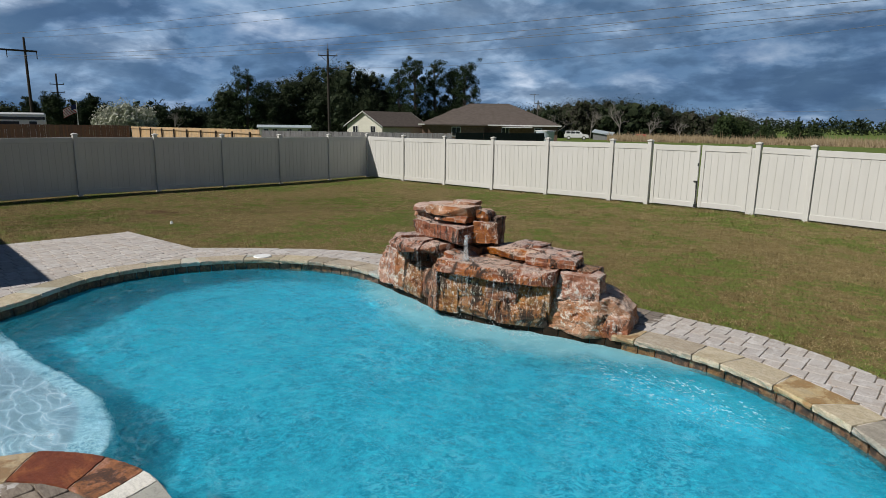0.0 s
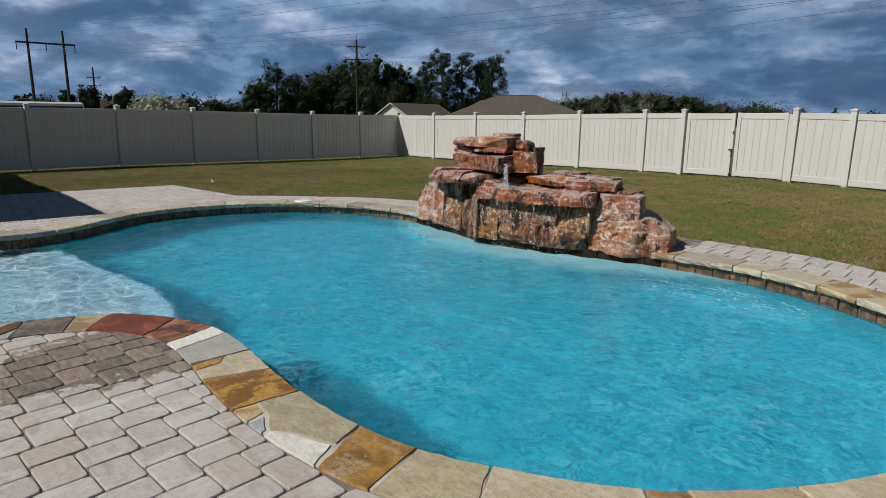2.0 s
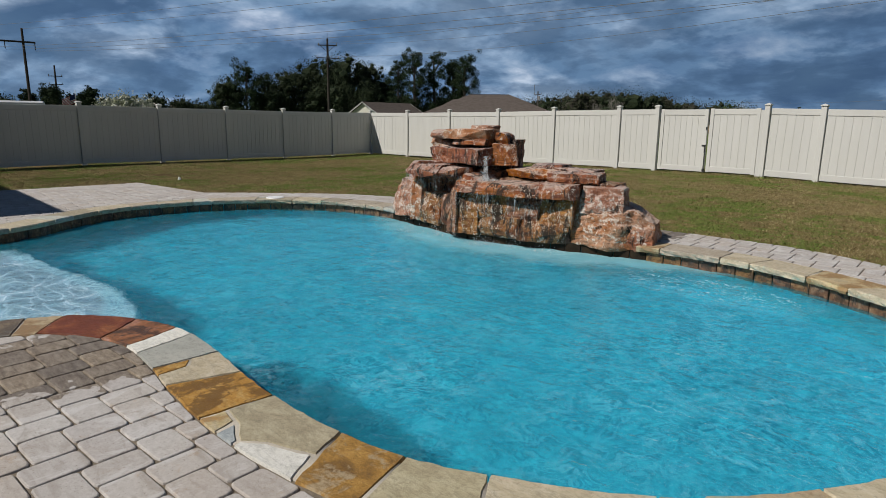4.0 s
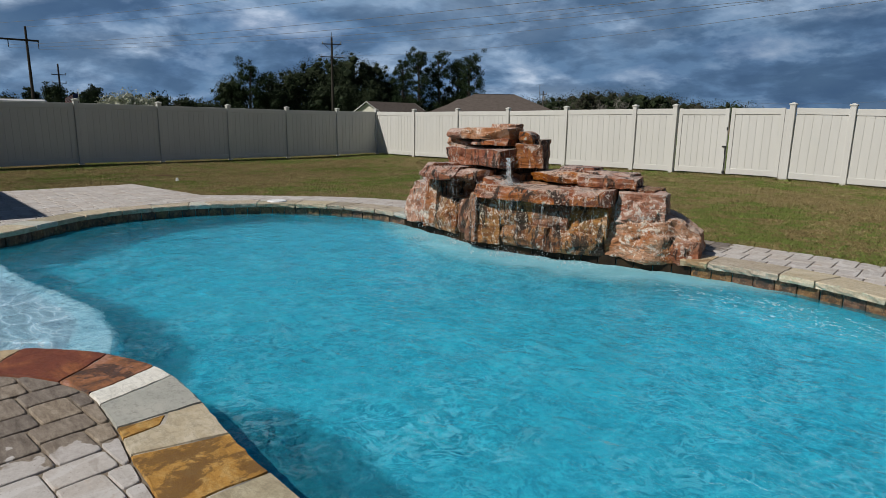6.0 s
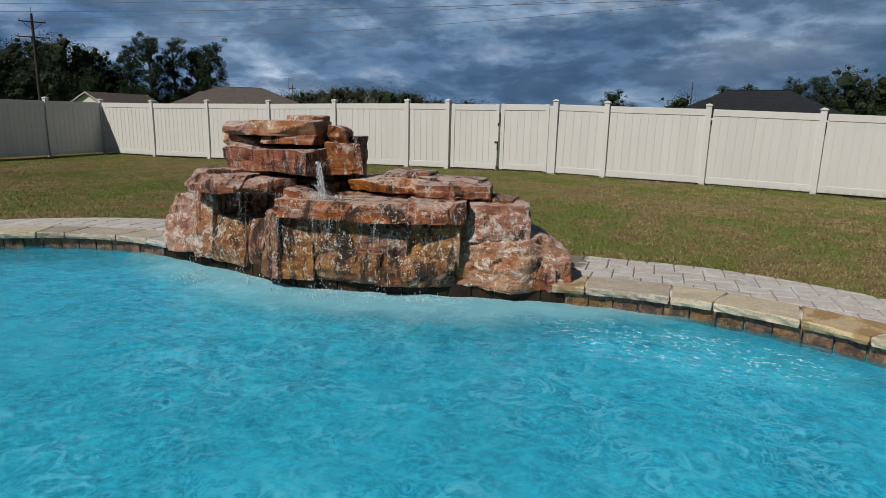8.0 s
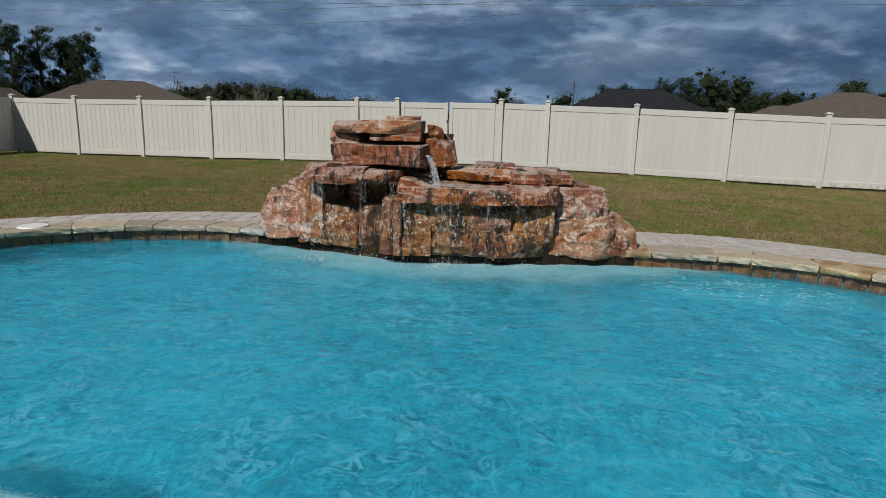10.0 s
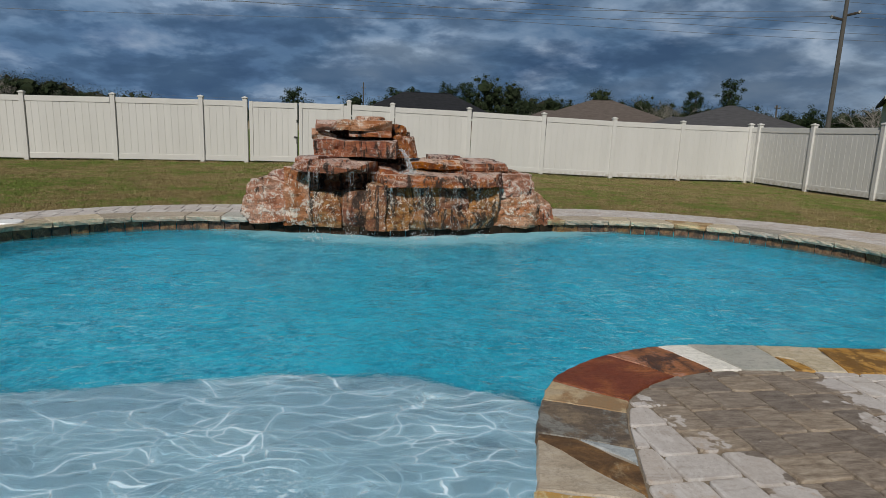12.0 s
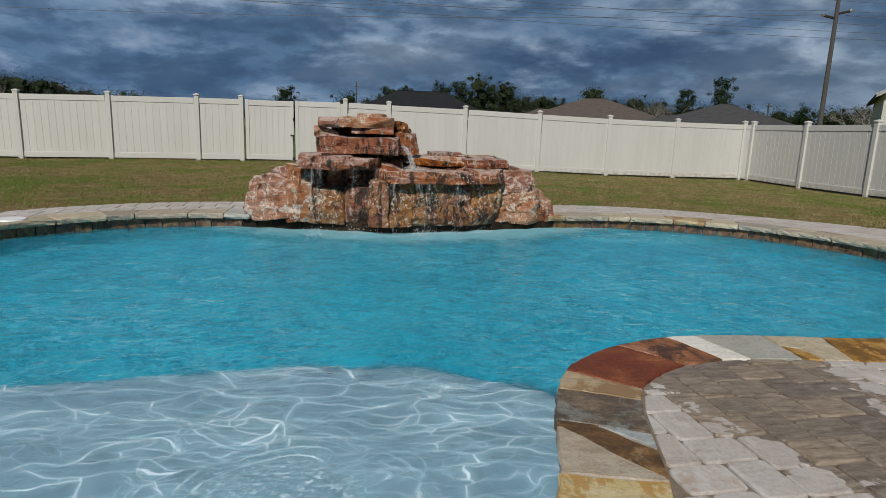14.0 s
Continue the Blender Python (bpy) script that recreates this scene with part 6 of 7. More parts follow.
def suv(at, turn):
    ob = base("car", pose(at[0], at[1], at[2], 0, 0, turn), "white sport utility car parked in the field", "car")
    prof = [(-2.3, 0.45), (-2.35, 0.95), (-2.2, 1.12), (-2.05, 1.72), (0.55, 1.75), (1.15, 1.18), (2.1, 1.05), (2.35, 0.85), (2.35, 0.45)]
    bm = bmesh.new()
    rows = [[bm.verts.new((x, y * (0.86 if z > 1.3 else 1.0), z)) for x, z in prof] for y in (-0.93, 0.93)]
    for k in range(len(prof)):
        j = (k + 1) % len(prof)
        bm.faces.new((rows[0][k], rows[0][j], rows[1][j], rows[1][k]))
    bm.faces.new(rows[0][::-1])
    bm.faces.new(rows[1])
    bmesh.ops.recalc_face_normals(bm, faces=bm.faces)
    part("body", bm, CAR_PAINT, ob)
    for s in (-1, 1):
        for x0, x1 in ((-1.95, -1.15), (-1.05, -0.2), (-0.1, 0.62)):
            part("side_window", box(x0, x1, s * 0.885 - 0.03, s * 0.885 + 0.03, 1.2, 1.62, 0.02), DARK_GLASS, ob)
        for x in (-1.45, 1.45):
            wheel = tube([(x, s * 0.72, 0.37), (x, s * 0.96, 0.37)], 0.37, 18)
            w = part("wheel", wheel, RUBBER, ob)
            part("rim", tube([(x, s * 0.9, 0.37), (x, s * 0.975, 0.37)], 0.22, 12), TRIM, w)
    part("windscreen", box(-0.03, 0.03, -0.75, 0.75, -0.32, 0.32), DARK_GLASS, ob).matrix_basis = pose(0.88, 0, 1.47, 0, -44, 0)
    part("rear_window", box(-2.2, -2.1, -0.7, 0.7, 1.2, 1.62), DARK_GLASS, ob)
    return ob


g = far(125.2, 126)
suv(g, 36)
g = far(119.9, 138)
shed = base("tractor", pose(g.x, g.y, g.z, 0, 0, 20), "small faded red tractor standing in the grass", "tractor")
part("hood", box(-0.2, 1.6, -0.4, 0.4, 0.6, 1.25, 0.08), RED_PAINT, shed)
part("fender", box(-1.4, -0.2, -0.8, 0.8, 0.7, 1.15, 0.08), RED_PAINT, shed)
for x, r in ((-0.9, 0.65), (1.2, 0.4)):
    for s in (-0.75, 0.75):
        part("wheel", tube([(x, s - 0.15, r), (x, s + 0.15, r)], r, 16), RUBBER, shed)
g = far(122.9, 132)
lean = base("shed", pose(g.x, g.y, g.z, 0, 0, 25), "leaning grey timber shed with a tin roof", "shed")
part("wall", box(-1.8, 1.8, -1.4, 1.4, 0, 1.3), GREY_BOARD, lean)
part("roof", box(-2.1, 2.1, -1.7, 1.7, -0.04, 0.04), TIN, lean).matrix_basis = pose(0, 0, 1.5, 9, 8, 0)


def rv(at, turn):
    ob = base("travel_trailer", pose(at[0], at[1], at[2], 0, 0, turn), "white travel trailer with dark windows", "trailer")
    body = box(-5, 5, -1.25, 1.25, 0.55, 3.02, 0.16)
    part("body", body, CAR_PAINT, ob)
    part("stripe", box(-4.9, 4.9, -1.262, -1.245, 2.35, 2.62), DARK_GLASS, ob, "dark stripe")
    for x0, x1 in ((-4.2, -3.0), (-2.0, -0.4), (1.0, 2.8), (3.6, 4.2)):
        part("window", box(x0, x1, -1.27, -1.24, 1.45, 2.2, 0.004), DARK_GLASS, ob)
    part("air_conditioner", box(-0.5, 0.6, -0.5, 0.5, 3.02, 3.32, 0.08), WOOD_POLE, ob)
    for x in (-0.9, 0.9):
        part("wheel", tube([(x, -1.28, 0.38), (x, -1.0, 0.38)], 0.38, 16), RUBBER, ob)
    part("hitch", tube([(5, 0, 0.7), (6.3, 0, 0.6)], 0.06, 6), WOOD_POLE, ob)
    return ob


g = far(173.3, 73)
rv(g, 83)


def board_fence(p, q, material, high, name, label, posts=0.0, step=0.145):
    """A close-boarded fence; posts: how far the posts stand proud of its near side."""
    p, q = Vector((p[0], p[1], 0)), Vector((q[0], q[1], 0))
    length = (q - p).length
    way = (q - p) / length
    ob = base(name, pose(p.x, p.y, float(ground_z(p.x, p.y)), 0, 0, math.degrees(math.atan2(way.y, way.x))), label, "fence")
    rng = random.Random(int(length * 10))
    fall = float(ground_z(q.x, q.y)) - float(ground_z(p.x, p.y))
    shape_ = mesh_of(box(-step / 2 + 0.004, step / 2 - 0.004, -0.01, 0.01, 0, high, 0.003), material)
    n = int(length / step)
    for k in range(n):
        part("board", shape_, material, ob).matrix_basis = pose((k + 0.5) * step, 0, fall * k / n + rng.uniform(-0.012, 0.012), 0, rng.uniform(-0.4, 0.4), 0)
    part("rail", box(0, length, 0.012, 0.05, high * 0.82, high * 0.88), material, ob)
    if posts:
        for k in range(int(length / 2.4) + 1):
            part("post", box(k * 2.4 - 0.05, k * 2.4 + 0.05, -posts - 0.09, -posts, 0, high - 0.05), WOOD_POLE if posts > 0.06 else material, ob)
        part("front_rail", box(0, length, -posts, -0.012, high - 0.16, high - 0.07), material, ob)
    return ob


FENCE_CORNER = far(163.5, 61)
board_fence(far(176.5, 66), FENCE_CORNER, CEDAR_BOARD, 1.93, "board_fence", "dark brown stained board fence")
board_fence(FENCE_CORNER, far(153.4, 40), PINE_BOARD, 1.86, "board_fence", "fresh tan pine board fence with posts outside", 0.08)
board_fence(far(153.3, 41), far(136.2, 36), GREY_BOARD, 1.80, "board_fence", "silvered grey board fence")
cloth = board_fence(far(136.1, 36), far(128.0, 39), MESH_CLOTH, 1.86, "screen_fence", "fence hung with dark windscreen cloth", 0, 0.6)
g = far(128.0, 41)
tank = base("water_tank", pose(g.x, g.y, g.z), "pale blue-white plastic tank behind the fence", "tank")
tk = bmesh.new()
bmesh.ops.create_cone(tk, cap_ends=True, segments=24, radius1=0.42, radius2=0.6, depth=1.95, matrix=Matrix.Translation((0, 0, 0.98)))
part("shell", tk, TIN, tank)
part("lid", box(-0.5, 0.5, -0.5, 0.5, 1.955, 2.02, 0.02), TRIM, tank)


# ---- poles and wires ----
def utility_pole(at, high, turn, arms, r=0.16, name="utility_pole", label="dark wooden utility pole with cross arms", material=None):
    material = material or WOOD_POLE
    ob = base(name, pose(at[0], at[1], at[2], 0, 0, turn), label, "utility pole")
    part("pole", tube([(0, 0, -0.5), (0, 0, high * 0.5), (0, 0, high)], [r * 1.2, r, r * 0.75], 10), material, ob)
    for z, half, brace in arms:
        arm = part("cross_arm", box(-half, half, -0.16, -0.05, z - 0.06, z + 0.06, 0.01), material, ob)
        if brace:
            for s in (-1, 1):
                part("brace", tube([(s * half * 0.75, -0.11, z - 0.05), (0, -0.11, z - half * 0.7)], 0.03, 5), material, arm)
        for s in (-0.92, 0.92):
            part("insulator", tube([(s * half, -0.1, z + 0.05), (s * half, -0.1, z + 0.28)], [0.05, 0.07], 6), PORCELAIN, arm)
    return ob


g = far(147.4, 86)
POLE_A = Vector((g.x, g.y, g.z))
main = utility_pole(g, 11.95, 57, ((11.1, 1.25, True), (9.5, 1.5, False)), 0.17)
part("lightning_rod", tube([(0, 0, 11.9), (0, 0, 12.6)], 0.03, 5), WIRE, main)
g = far(53.7, 37, EYE_B)
POLE_B = Vector((g.x, g.y, g.z))
tall = utility_pole(g, 10.4, -20, (), 0.105, "utility_pole", "tall weathered grey utility pole with offset arms", GREY_POLE)
for z, s in ((7.35, 1), (7.15, -1), (8.3, -1)):
    arm = part("standoff_arm", tube([(0, 0, z), (s * 0.55, -0.05, z + 0.12)], 0.06, 6), WOOD_POLE, tall)
    part("insulator", tube([(s * 0.55, -0.05, z + 0.1), (s * 0.62, -0.05, z + 0.2)], 0.07, 6), PORCELAIN, arm)
g = far(92.15, 150, EYE_B)
POLE_C = g
utility_pole(g, 11.2, 10, ((9.9, 0.5, False),), 0.15, "utility_pole", "slim grey utility pole with a transformer", GREY_POLE)
g = far(128.7, 112)
small = utility_pole(g, 6.9, 40, ((6.4, 0.6, False),), 0.13, "utility_pole", "short service pole with a pale transformer", GREY_POLE)
part("transformer", tube([(0.2, -0.25, 5.4), (0.2, -0.25, 6.1)], 0.22, 10), PORCELAIN, small)
g = far(57.3, 95, EYE_B)
utility_pole(g, 6.0, 30, ((5.6, 0.7, False),), 0.13, "utility_pole", "far service pole with a cross arm", GREY_POLE)
g = far(168.35, 122)
lineman = utility_pole(g, 9.9, 78, ((8.2, 1.0, False), (6.9, 1.0, False)), 0.16, "utility_pole", "dark single utility pole with stub arms")

HF = far(171.3, 112)
h_frame = base("transmission_structure", pose(HF.x, HF.y, HF.z, 0, 0, 84), "dark wooden two-pole transmission frame", "transmission pole")
for s in (-1, 1):
    part("pole", tube([(s * 2.25, 0, -0.5), (s * 2.25, 0, 14.2)], [0.25, 0.15], 10), WOOD_POLE, h_frame)
part("cross_arm", box(-3.75, 3.75, -0.18, -0.03, 12.15, 12.4, 0.02), WOOD_POLE, h_frame)
for x in (-3.65, 0, 3.65):
    part("insulator_string", tube([(x, -0.1, 12.15), (x, -0.1, 11.2)], 0.06, 6), WOOD_POLE, h_frame)


def wire_span(name, a, b, sag, r, label):
    a, b = Vector(a), Vector(b)
    pts = []
    for k in range(41):
        f = k / 40
        pts.append(a.lerp(b, f) - Vector((0, 0, sag * 4 * f * (1 - f))))
    ob = new(name, mesh_of(tube(pts, r, 5), WIRE, True))
    return tagged(ob, label, "power line", "overhead wires")


AWAY = Vector((78.4, 17.5, 0)).normalized()
for x, z in ((-3.65, 11.1), (0, 11.1), (3.65, 11.1), (-2.25, 14.1), (2.25, 14.1)):
    m = Matrix.Translation(HF) @ pose(0, 0, 0, 0, 0, 84)
    a = m @ Vector((x, -0.1, z))
    wire_span("power_line", a, a + AWAY * 175 + Vector((0, 0, 1.0)), 2.2, 0.016, "dark transmission wire crossing the sky")
for s, za, zb, dz in ((-1.1, 11.3, 8.45, 1.0), (1.1, 11.3, 7.5, 1.2), (-1.3, 9.7, 7.3, 1.4)):
    a = POLE_A + pose(0, 0, 0, 0, 0, 57).to_3x3() @ Vector((s, -0.1, za))
    wire_span("power_line", a, POLE_B + Vector((-0.5, 0, zb)), dz, 0.011, "thin distribution wire between the poles")
    wire_span("power_line", POLE_B + Vector((0.5, 0, zb)), POLE_B + Vector((40, -14, zb)), dz * 0.5, 0.011, "thin distribution wire beyond the tall pole")
wire_span("power_line", POLE_C + Vector((0, 0, 8.5)), POLE_C + Vector((-60, 20, 7.5)), 1.2, 0.02, "thin service wire to the slim pole")
wire_span("power_line", POLE_C + Vector((0, 0, 8.5)), POLE_C + Vector((60, -25, 5.5)), 1.2, 0.02, "thin service wire to the slim pole")


def flag_pole(at):
    ob = base("flag_pole", pose(at[0], at[1], at[2], 0, 0, 75), "white flag pole with a drooping striped flag", "flag")
    part("pole", tube([(0, 0, 0), (0, 0, 4.75)], [0.05, 0.03], 8), TRIM, ob)
    part("finial", tube([(0, 0, 4.75), (0, 0, 4.85)], 0.06, 8), TRIM, ob)
    cloth = bmesh.new()
    cols, rows = 14, 13
    grid = [[cloth.verts.new((0.05 - 1.55 * c / cols, 0.10 * math.sin(c * 0.9 + r * 0.25) * c / cols, 4.45 - r * 0.085 - 0.75 * (c / cols) ** 1.2)) for c in range(cols + 1)] for r in range(rows + 1)]
    for r in range(rows):
        for c in range(cols):
            f = cloth.faces.new((grid[r][c], grid[r][c + 1], grid[r + 1][c + 1], grid[r + 1][c]))
            f.material_index = 2 if r < 7 and c < 6 else r % 2
    bmesh.ops.solidify(cloth, geom=cloth.faces[:], thickness=0.006)
    part("flag", cloth, [FLAG_RED, FLAG_WHITE, FLAG_BLUE], ob)
    return ob


flag_pole(far(167.2, 92))


# ---- trees ----
def leaf_cloud(centres, radii, count, size, rng, flat=1.0):
    """Loose triangular leaf sprays scattered through round clumps."""
    centres, radii = np.array(centres), np.array(radii)
    share = radii ** 2.2
    pick = rng.choice(len(centres), count, p=share / share.sum())
    way = rng.normal(size=(count, 3))
    way /= np.linalg.norm(way, axis=1)[:, None]
    dist = rng.rand(count) ** 0.45
    p = centres[pick] + way * (radii[pick] * dist)[:, None] * np.array((1, 1, flat))
    a, b = rng.normal(size=(2, count, 3))
    a /= np.linalg.norm(a, axis=1)[:, None]
    b /= np.linalg.norm(b, axis=1)[:, None]
    s = (size * rng.uniform(0.5, 1.3, count))[:, None]
    return np.stack([p - a * s * 0.5, p + a * s * 0.5, p + b * s], 1)


def limb(bm, a, b, r0, r1, sides=5):
    mid = (Vector(a) + Vector(b)) / 2 + Vector((random.uniform(-0.1, 0.1), random.uniform(-0.1, 0.1), 0)) * (Vector(b) - Vector(a)).length
    tube([a, mid, b], [r0, (r0 + r1) / 2, r1], sides, bm)


_ball = bmesh.new()
bmesh.ops.create_icosphere(_ball, subdivisions=1, radius=1.0)
_ball.verts.ensure_lookup_table()
SPHERE_AT = np.array([[v.index for v in f.verts] for f in _ball.faces])
SPHERE = np.array([v.co for v in _ball.verts])[SPHERE_AT]
_ball.free()


def leafy_tree(at, high, wide, seed, leaves, name, label, kind, count=1500, size=0.42, first=0.25):
    """A trunk with limbs and a crown of many small clumps with gaps between them."""
    rng = np.random.RandomState(seed)
    ob = base(name, pose(at[0], at[1], at[2], 0, 0, rng.uniform(0, 360)), label, "tree")
    wood = bmesh.new()
    top = Vector((rng.normal(0, 0.3), rng.normal(0, 0.3), high * (0.72 if kind == "round" else 0.86)))
    tube([(0, 0, -0.3), (top.x * 0.4, top.y * 0.4, high * 0.45), top], [high * 0.024, high * 0.018, high * 0.008], 7, wood)
    centres, radii = [], []
    n = 22 if kind == "pine" else 34
    for k in range(n):
        f = first + (1 - first) * (k + rng.uniform(0, 0.9)) / n
        a = k * 2.4 + rng.uniform(-0.6, 0.6)
        if kind == "pine":
            reach = wide * 0.5 * (1.05 - 0.62 * ((f - first) / (1 - first))) * rng.uniform(0.45, 1.05)
            r = wide * rng.uniform(0.15, 0.24)
        elif kind == "cone":
            reach = wide * 0.42 * (1 - f) ** 0.8 * rng.uniform(0.7, 1.1)
            r = wide * 0.26 * (1.15 - f)
        else:
            reach = wide * 0.38 * math.sqrt(max(0.05, 1 - ((f - 0.45) / 0.56) ** 2)) * rng.uniform(0.6, 1.05)
            r = wide * rng.uniform(0.13, 0.22)
        c = Vector((reach * math.cos(a), reach * math.sin(a), high * f - r * (0.9 if kind == "round" else 0.6)))
        limb(wood, (top.x * f * 0.9, top.y * f * 0.9, high * min(0.7, max(0.12, f - 0.16))), c, high * 0.008, high * 0.002)
        centres.append(c)
        radii.append(r)
        for _ in range(2):
            centres.append(c + Vector(np.clip(rng.normal(0, 0.7 if kind == "pine" else 0.5, 3), -1.0, 1.0)) * r)
            radii.append(r * rng.uniform(0.4, 0.7))
    if kind != "pine":
        for f in (0.35, 0.5, 0.65, 0.78):
            centres.append(Vector((rng.normal(0, 0.06) * wide, rng.normal(0, 0.06) * wide, high * f)))
            radii.append(wide * (0.37 if kind == "round" else 0.34 * (1.05 - f)))
    part("trunk", wood, BARK, ob)
    flat = 0.75 if kind == "pine" else 0.9
    leaf = leaf_cloud(centres, radii, count, size, rng, flat)
    # the close-packed inner foliage, ragged and hidden by the outer leaves
    hearts = [SPHERE * (r * (0.40 if kind == "pine" else 0.48) * rng.uniform(0.75, 1.1, (12, 1))[SPHERE_AT] * np.array((1, 1, flat))) + np.array(c) for c, r in zip(centres, radii) if kind != "pine" or r > wide * 0.14]
    part("crown", tri_mesh(np.concatenate([leaf] + hearts), leaves), leaves, ob)
    return ob


def bare_tree(at, high, seed, name="bare_tree", label="leafless winter tree with pale branches", material=None, spread=0.5, depth=5):
    rng = random.Random(seed)
    ob = base(name, pose(at[0], at[1], at[2], 0, 0, rng.uniform(0, 360)), label, "tree")
    wood = bmesh.new()
    twigs = bmesh.new()

    def grow(p, way, length, r, level):
        q = p + way * length + Vector((rng.uniform(-1, 1), rng.uniform(-1, 1), 0)) * length * 0.08
        tube([p, q], [r, r * 0.62], 5 if level < 2 else 3, wood if level < 2 else twigs, False)
        if level >= depth:
            return
        for _ in range(3 if level else 4):
            turn = Vector((rng.uniform(-1, 1), rng.uniform(-1, 1), rng.uniform(-0.25, 0.6))).normalized()
            grow(p.lerp(q, rng.uniform(0.6, 1.0)), (way * (1 - spread) + turn * spread).normalized(), length * rng.uniform(0.55, 0.8), r * 0.55, level + 1)

    grow(Vector((0, 0, -0.3)), Vector((0, 0, 1)), high * 0.34, high * 0.02, 0)
    part("trunk", wood, material or BARE, ob)
    part("twig_crown", twigs, material or BARE, ob)
    return ob


PINE_LABEL, OAK_LABEL = "tall dark pine with a ragged crown", "broad dark evergreen oak at the wood's edge"
for az, d, h, w, seed in ((141.2, 122, 12.9, 5.0, 41), (139.7, 120, 14.6, 5.2, 42), (137.9, 122, 14.9, 5.6, 43), (136.2, 124, 13.6, 5.4, 44), (135.2, 121, 14.2, 6.0, 45),
                          (154.4, 122, 11.9, 7.0, 46), (152.9, 125, 10.2, 6.0, 47), (168.7, 122, 6.9, 5.5, 48), (166.3, 124, 6.7, 4.5, 49), (170.3, 128, 6.0, 4.0, 50)):
    leafy_tree(far(az, d), h, w, seed, PINE, "pine_tree", PINE_LABEL, "pine", 15000, 0.19, 0.22)
for az, d, h, w, seed in ((156.0, 124, 8.4, 8.5, 61), (150.9, 126, 10.3, 9.0, 62), (149.2, 130, 12.6, 10.0, 63), (147.2, 128, 12.9, 10.0, 64), (145.4, 126, 13.4, 11.0, 65),
                          (143.9, 129, 12.4, 9.5, 66), (142.7, 132, 9.6, 9.0, 67), (148.2, 124, 8.0, 9.0, 68), (146.2, 122, 8.2, 9.0, 69), (152.2, 122, 7.2, 8.0, 70), (144.3, 121, 7.4, 8.0, 71), (140.3, 128, 6.2, 9.0, 72), (137.2, 130, 6.0, 9.0, 73)):
    leafy_tree(far(az, d), h * 1.08, w, seed, OAK, "oak_tree", OAK_LABEL, "round", 17000, 0.21, 0.05)
for az, d, h, w, seed in ((165.2, 106, 4.6, 5.5, 81), (163.9, 104, 5.2, 6.0, 82), (162.5, 107, 4.7, 5.0, 83)):
    leafy_tree(far(az, d), h, w, seed, BLOSSOM, "pear_tree", "ornamental pear in white blossom", "round", 3600, 0.26, 0.15)
for az, d, h, w, seed in ((161.5, 126, 5.6, 6.5, 84), (159.6, 128, 5.2, 6.0, 85), (158.2, 130, 4.6, 6.0, 86), (164.8, 130, 5.2, 6.0, 87), (167.4, 130, 5.4, 6.0, 88), (171.8, 128, 5.0, 6.0, 89)):
    leafy_tree(far(az, d), h, w, seed, OAK, "oak_tree", "low dark tree in the far hedgerow", "round", 4200, 0.36, 0.10)
for az, d, h, seed in ((160.2, 112, 5.2, 91), (121.5, 138, 9.4, 92), (126.9, 130, 7.0, 93), (124.0, 142, 8.2, 94), (119.0, 142, 7.2, 95), (131.8, 125, 6.4, 96), (116.6, 140, 5.8, 97)):
    bare_tree(far(az, d), h, seed)
rng_w = random.Random(77)
for k in range(34):
    az = 131.5 - 20.5 * (k + rng_w.uniform(0, 0.8)) / 34
    f = (131.5 - az) / 20.5
    h = 6.4 + 2.4 * math.sin(min(1, f * 1.25) * math.pi) - 1.6 * max(0, f - 0.72) / 0.28
    leafy_tree(far(az, rng_w.uniform(146, 160)), h * rng_w.uniform(0.86, 1.06), rng_w.uniform(7.5, 10.5), 100 + k, WOODS if k % 3 else OAK, "woodland_tree", "grey-brown winter tree in the far wood", "round", 7600, 0.21, 0.04)
for az, d, h, w, seed in ((113.0, 128, 5.4, 5.5, 131), (110.0, 130, 4.9, 4.4, 132), (107.8, 130, 4.9, 3.4, 133), (111.8, 134, 4.2, 5.0, 134), (106.6, 150, 4.0, 4.2, 135)):
    leafy_tree(far(az, d), h, w, seed, CEDAR, "cedar_tree", "dark conical cedar at the field's edge", "cone" if w < 5 else "round", 5200, 0.30, 0.06)
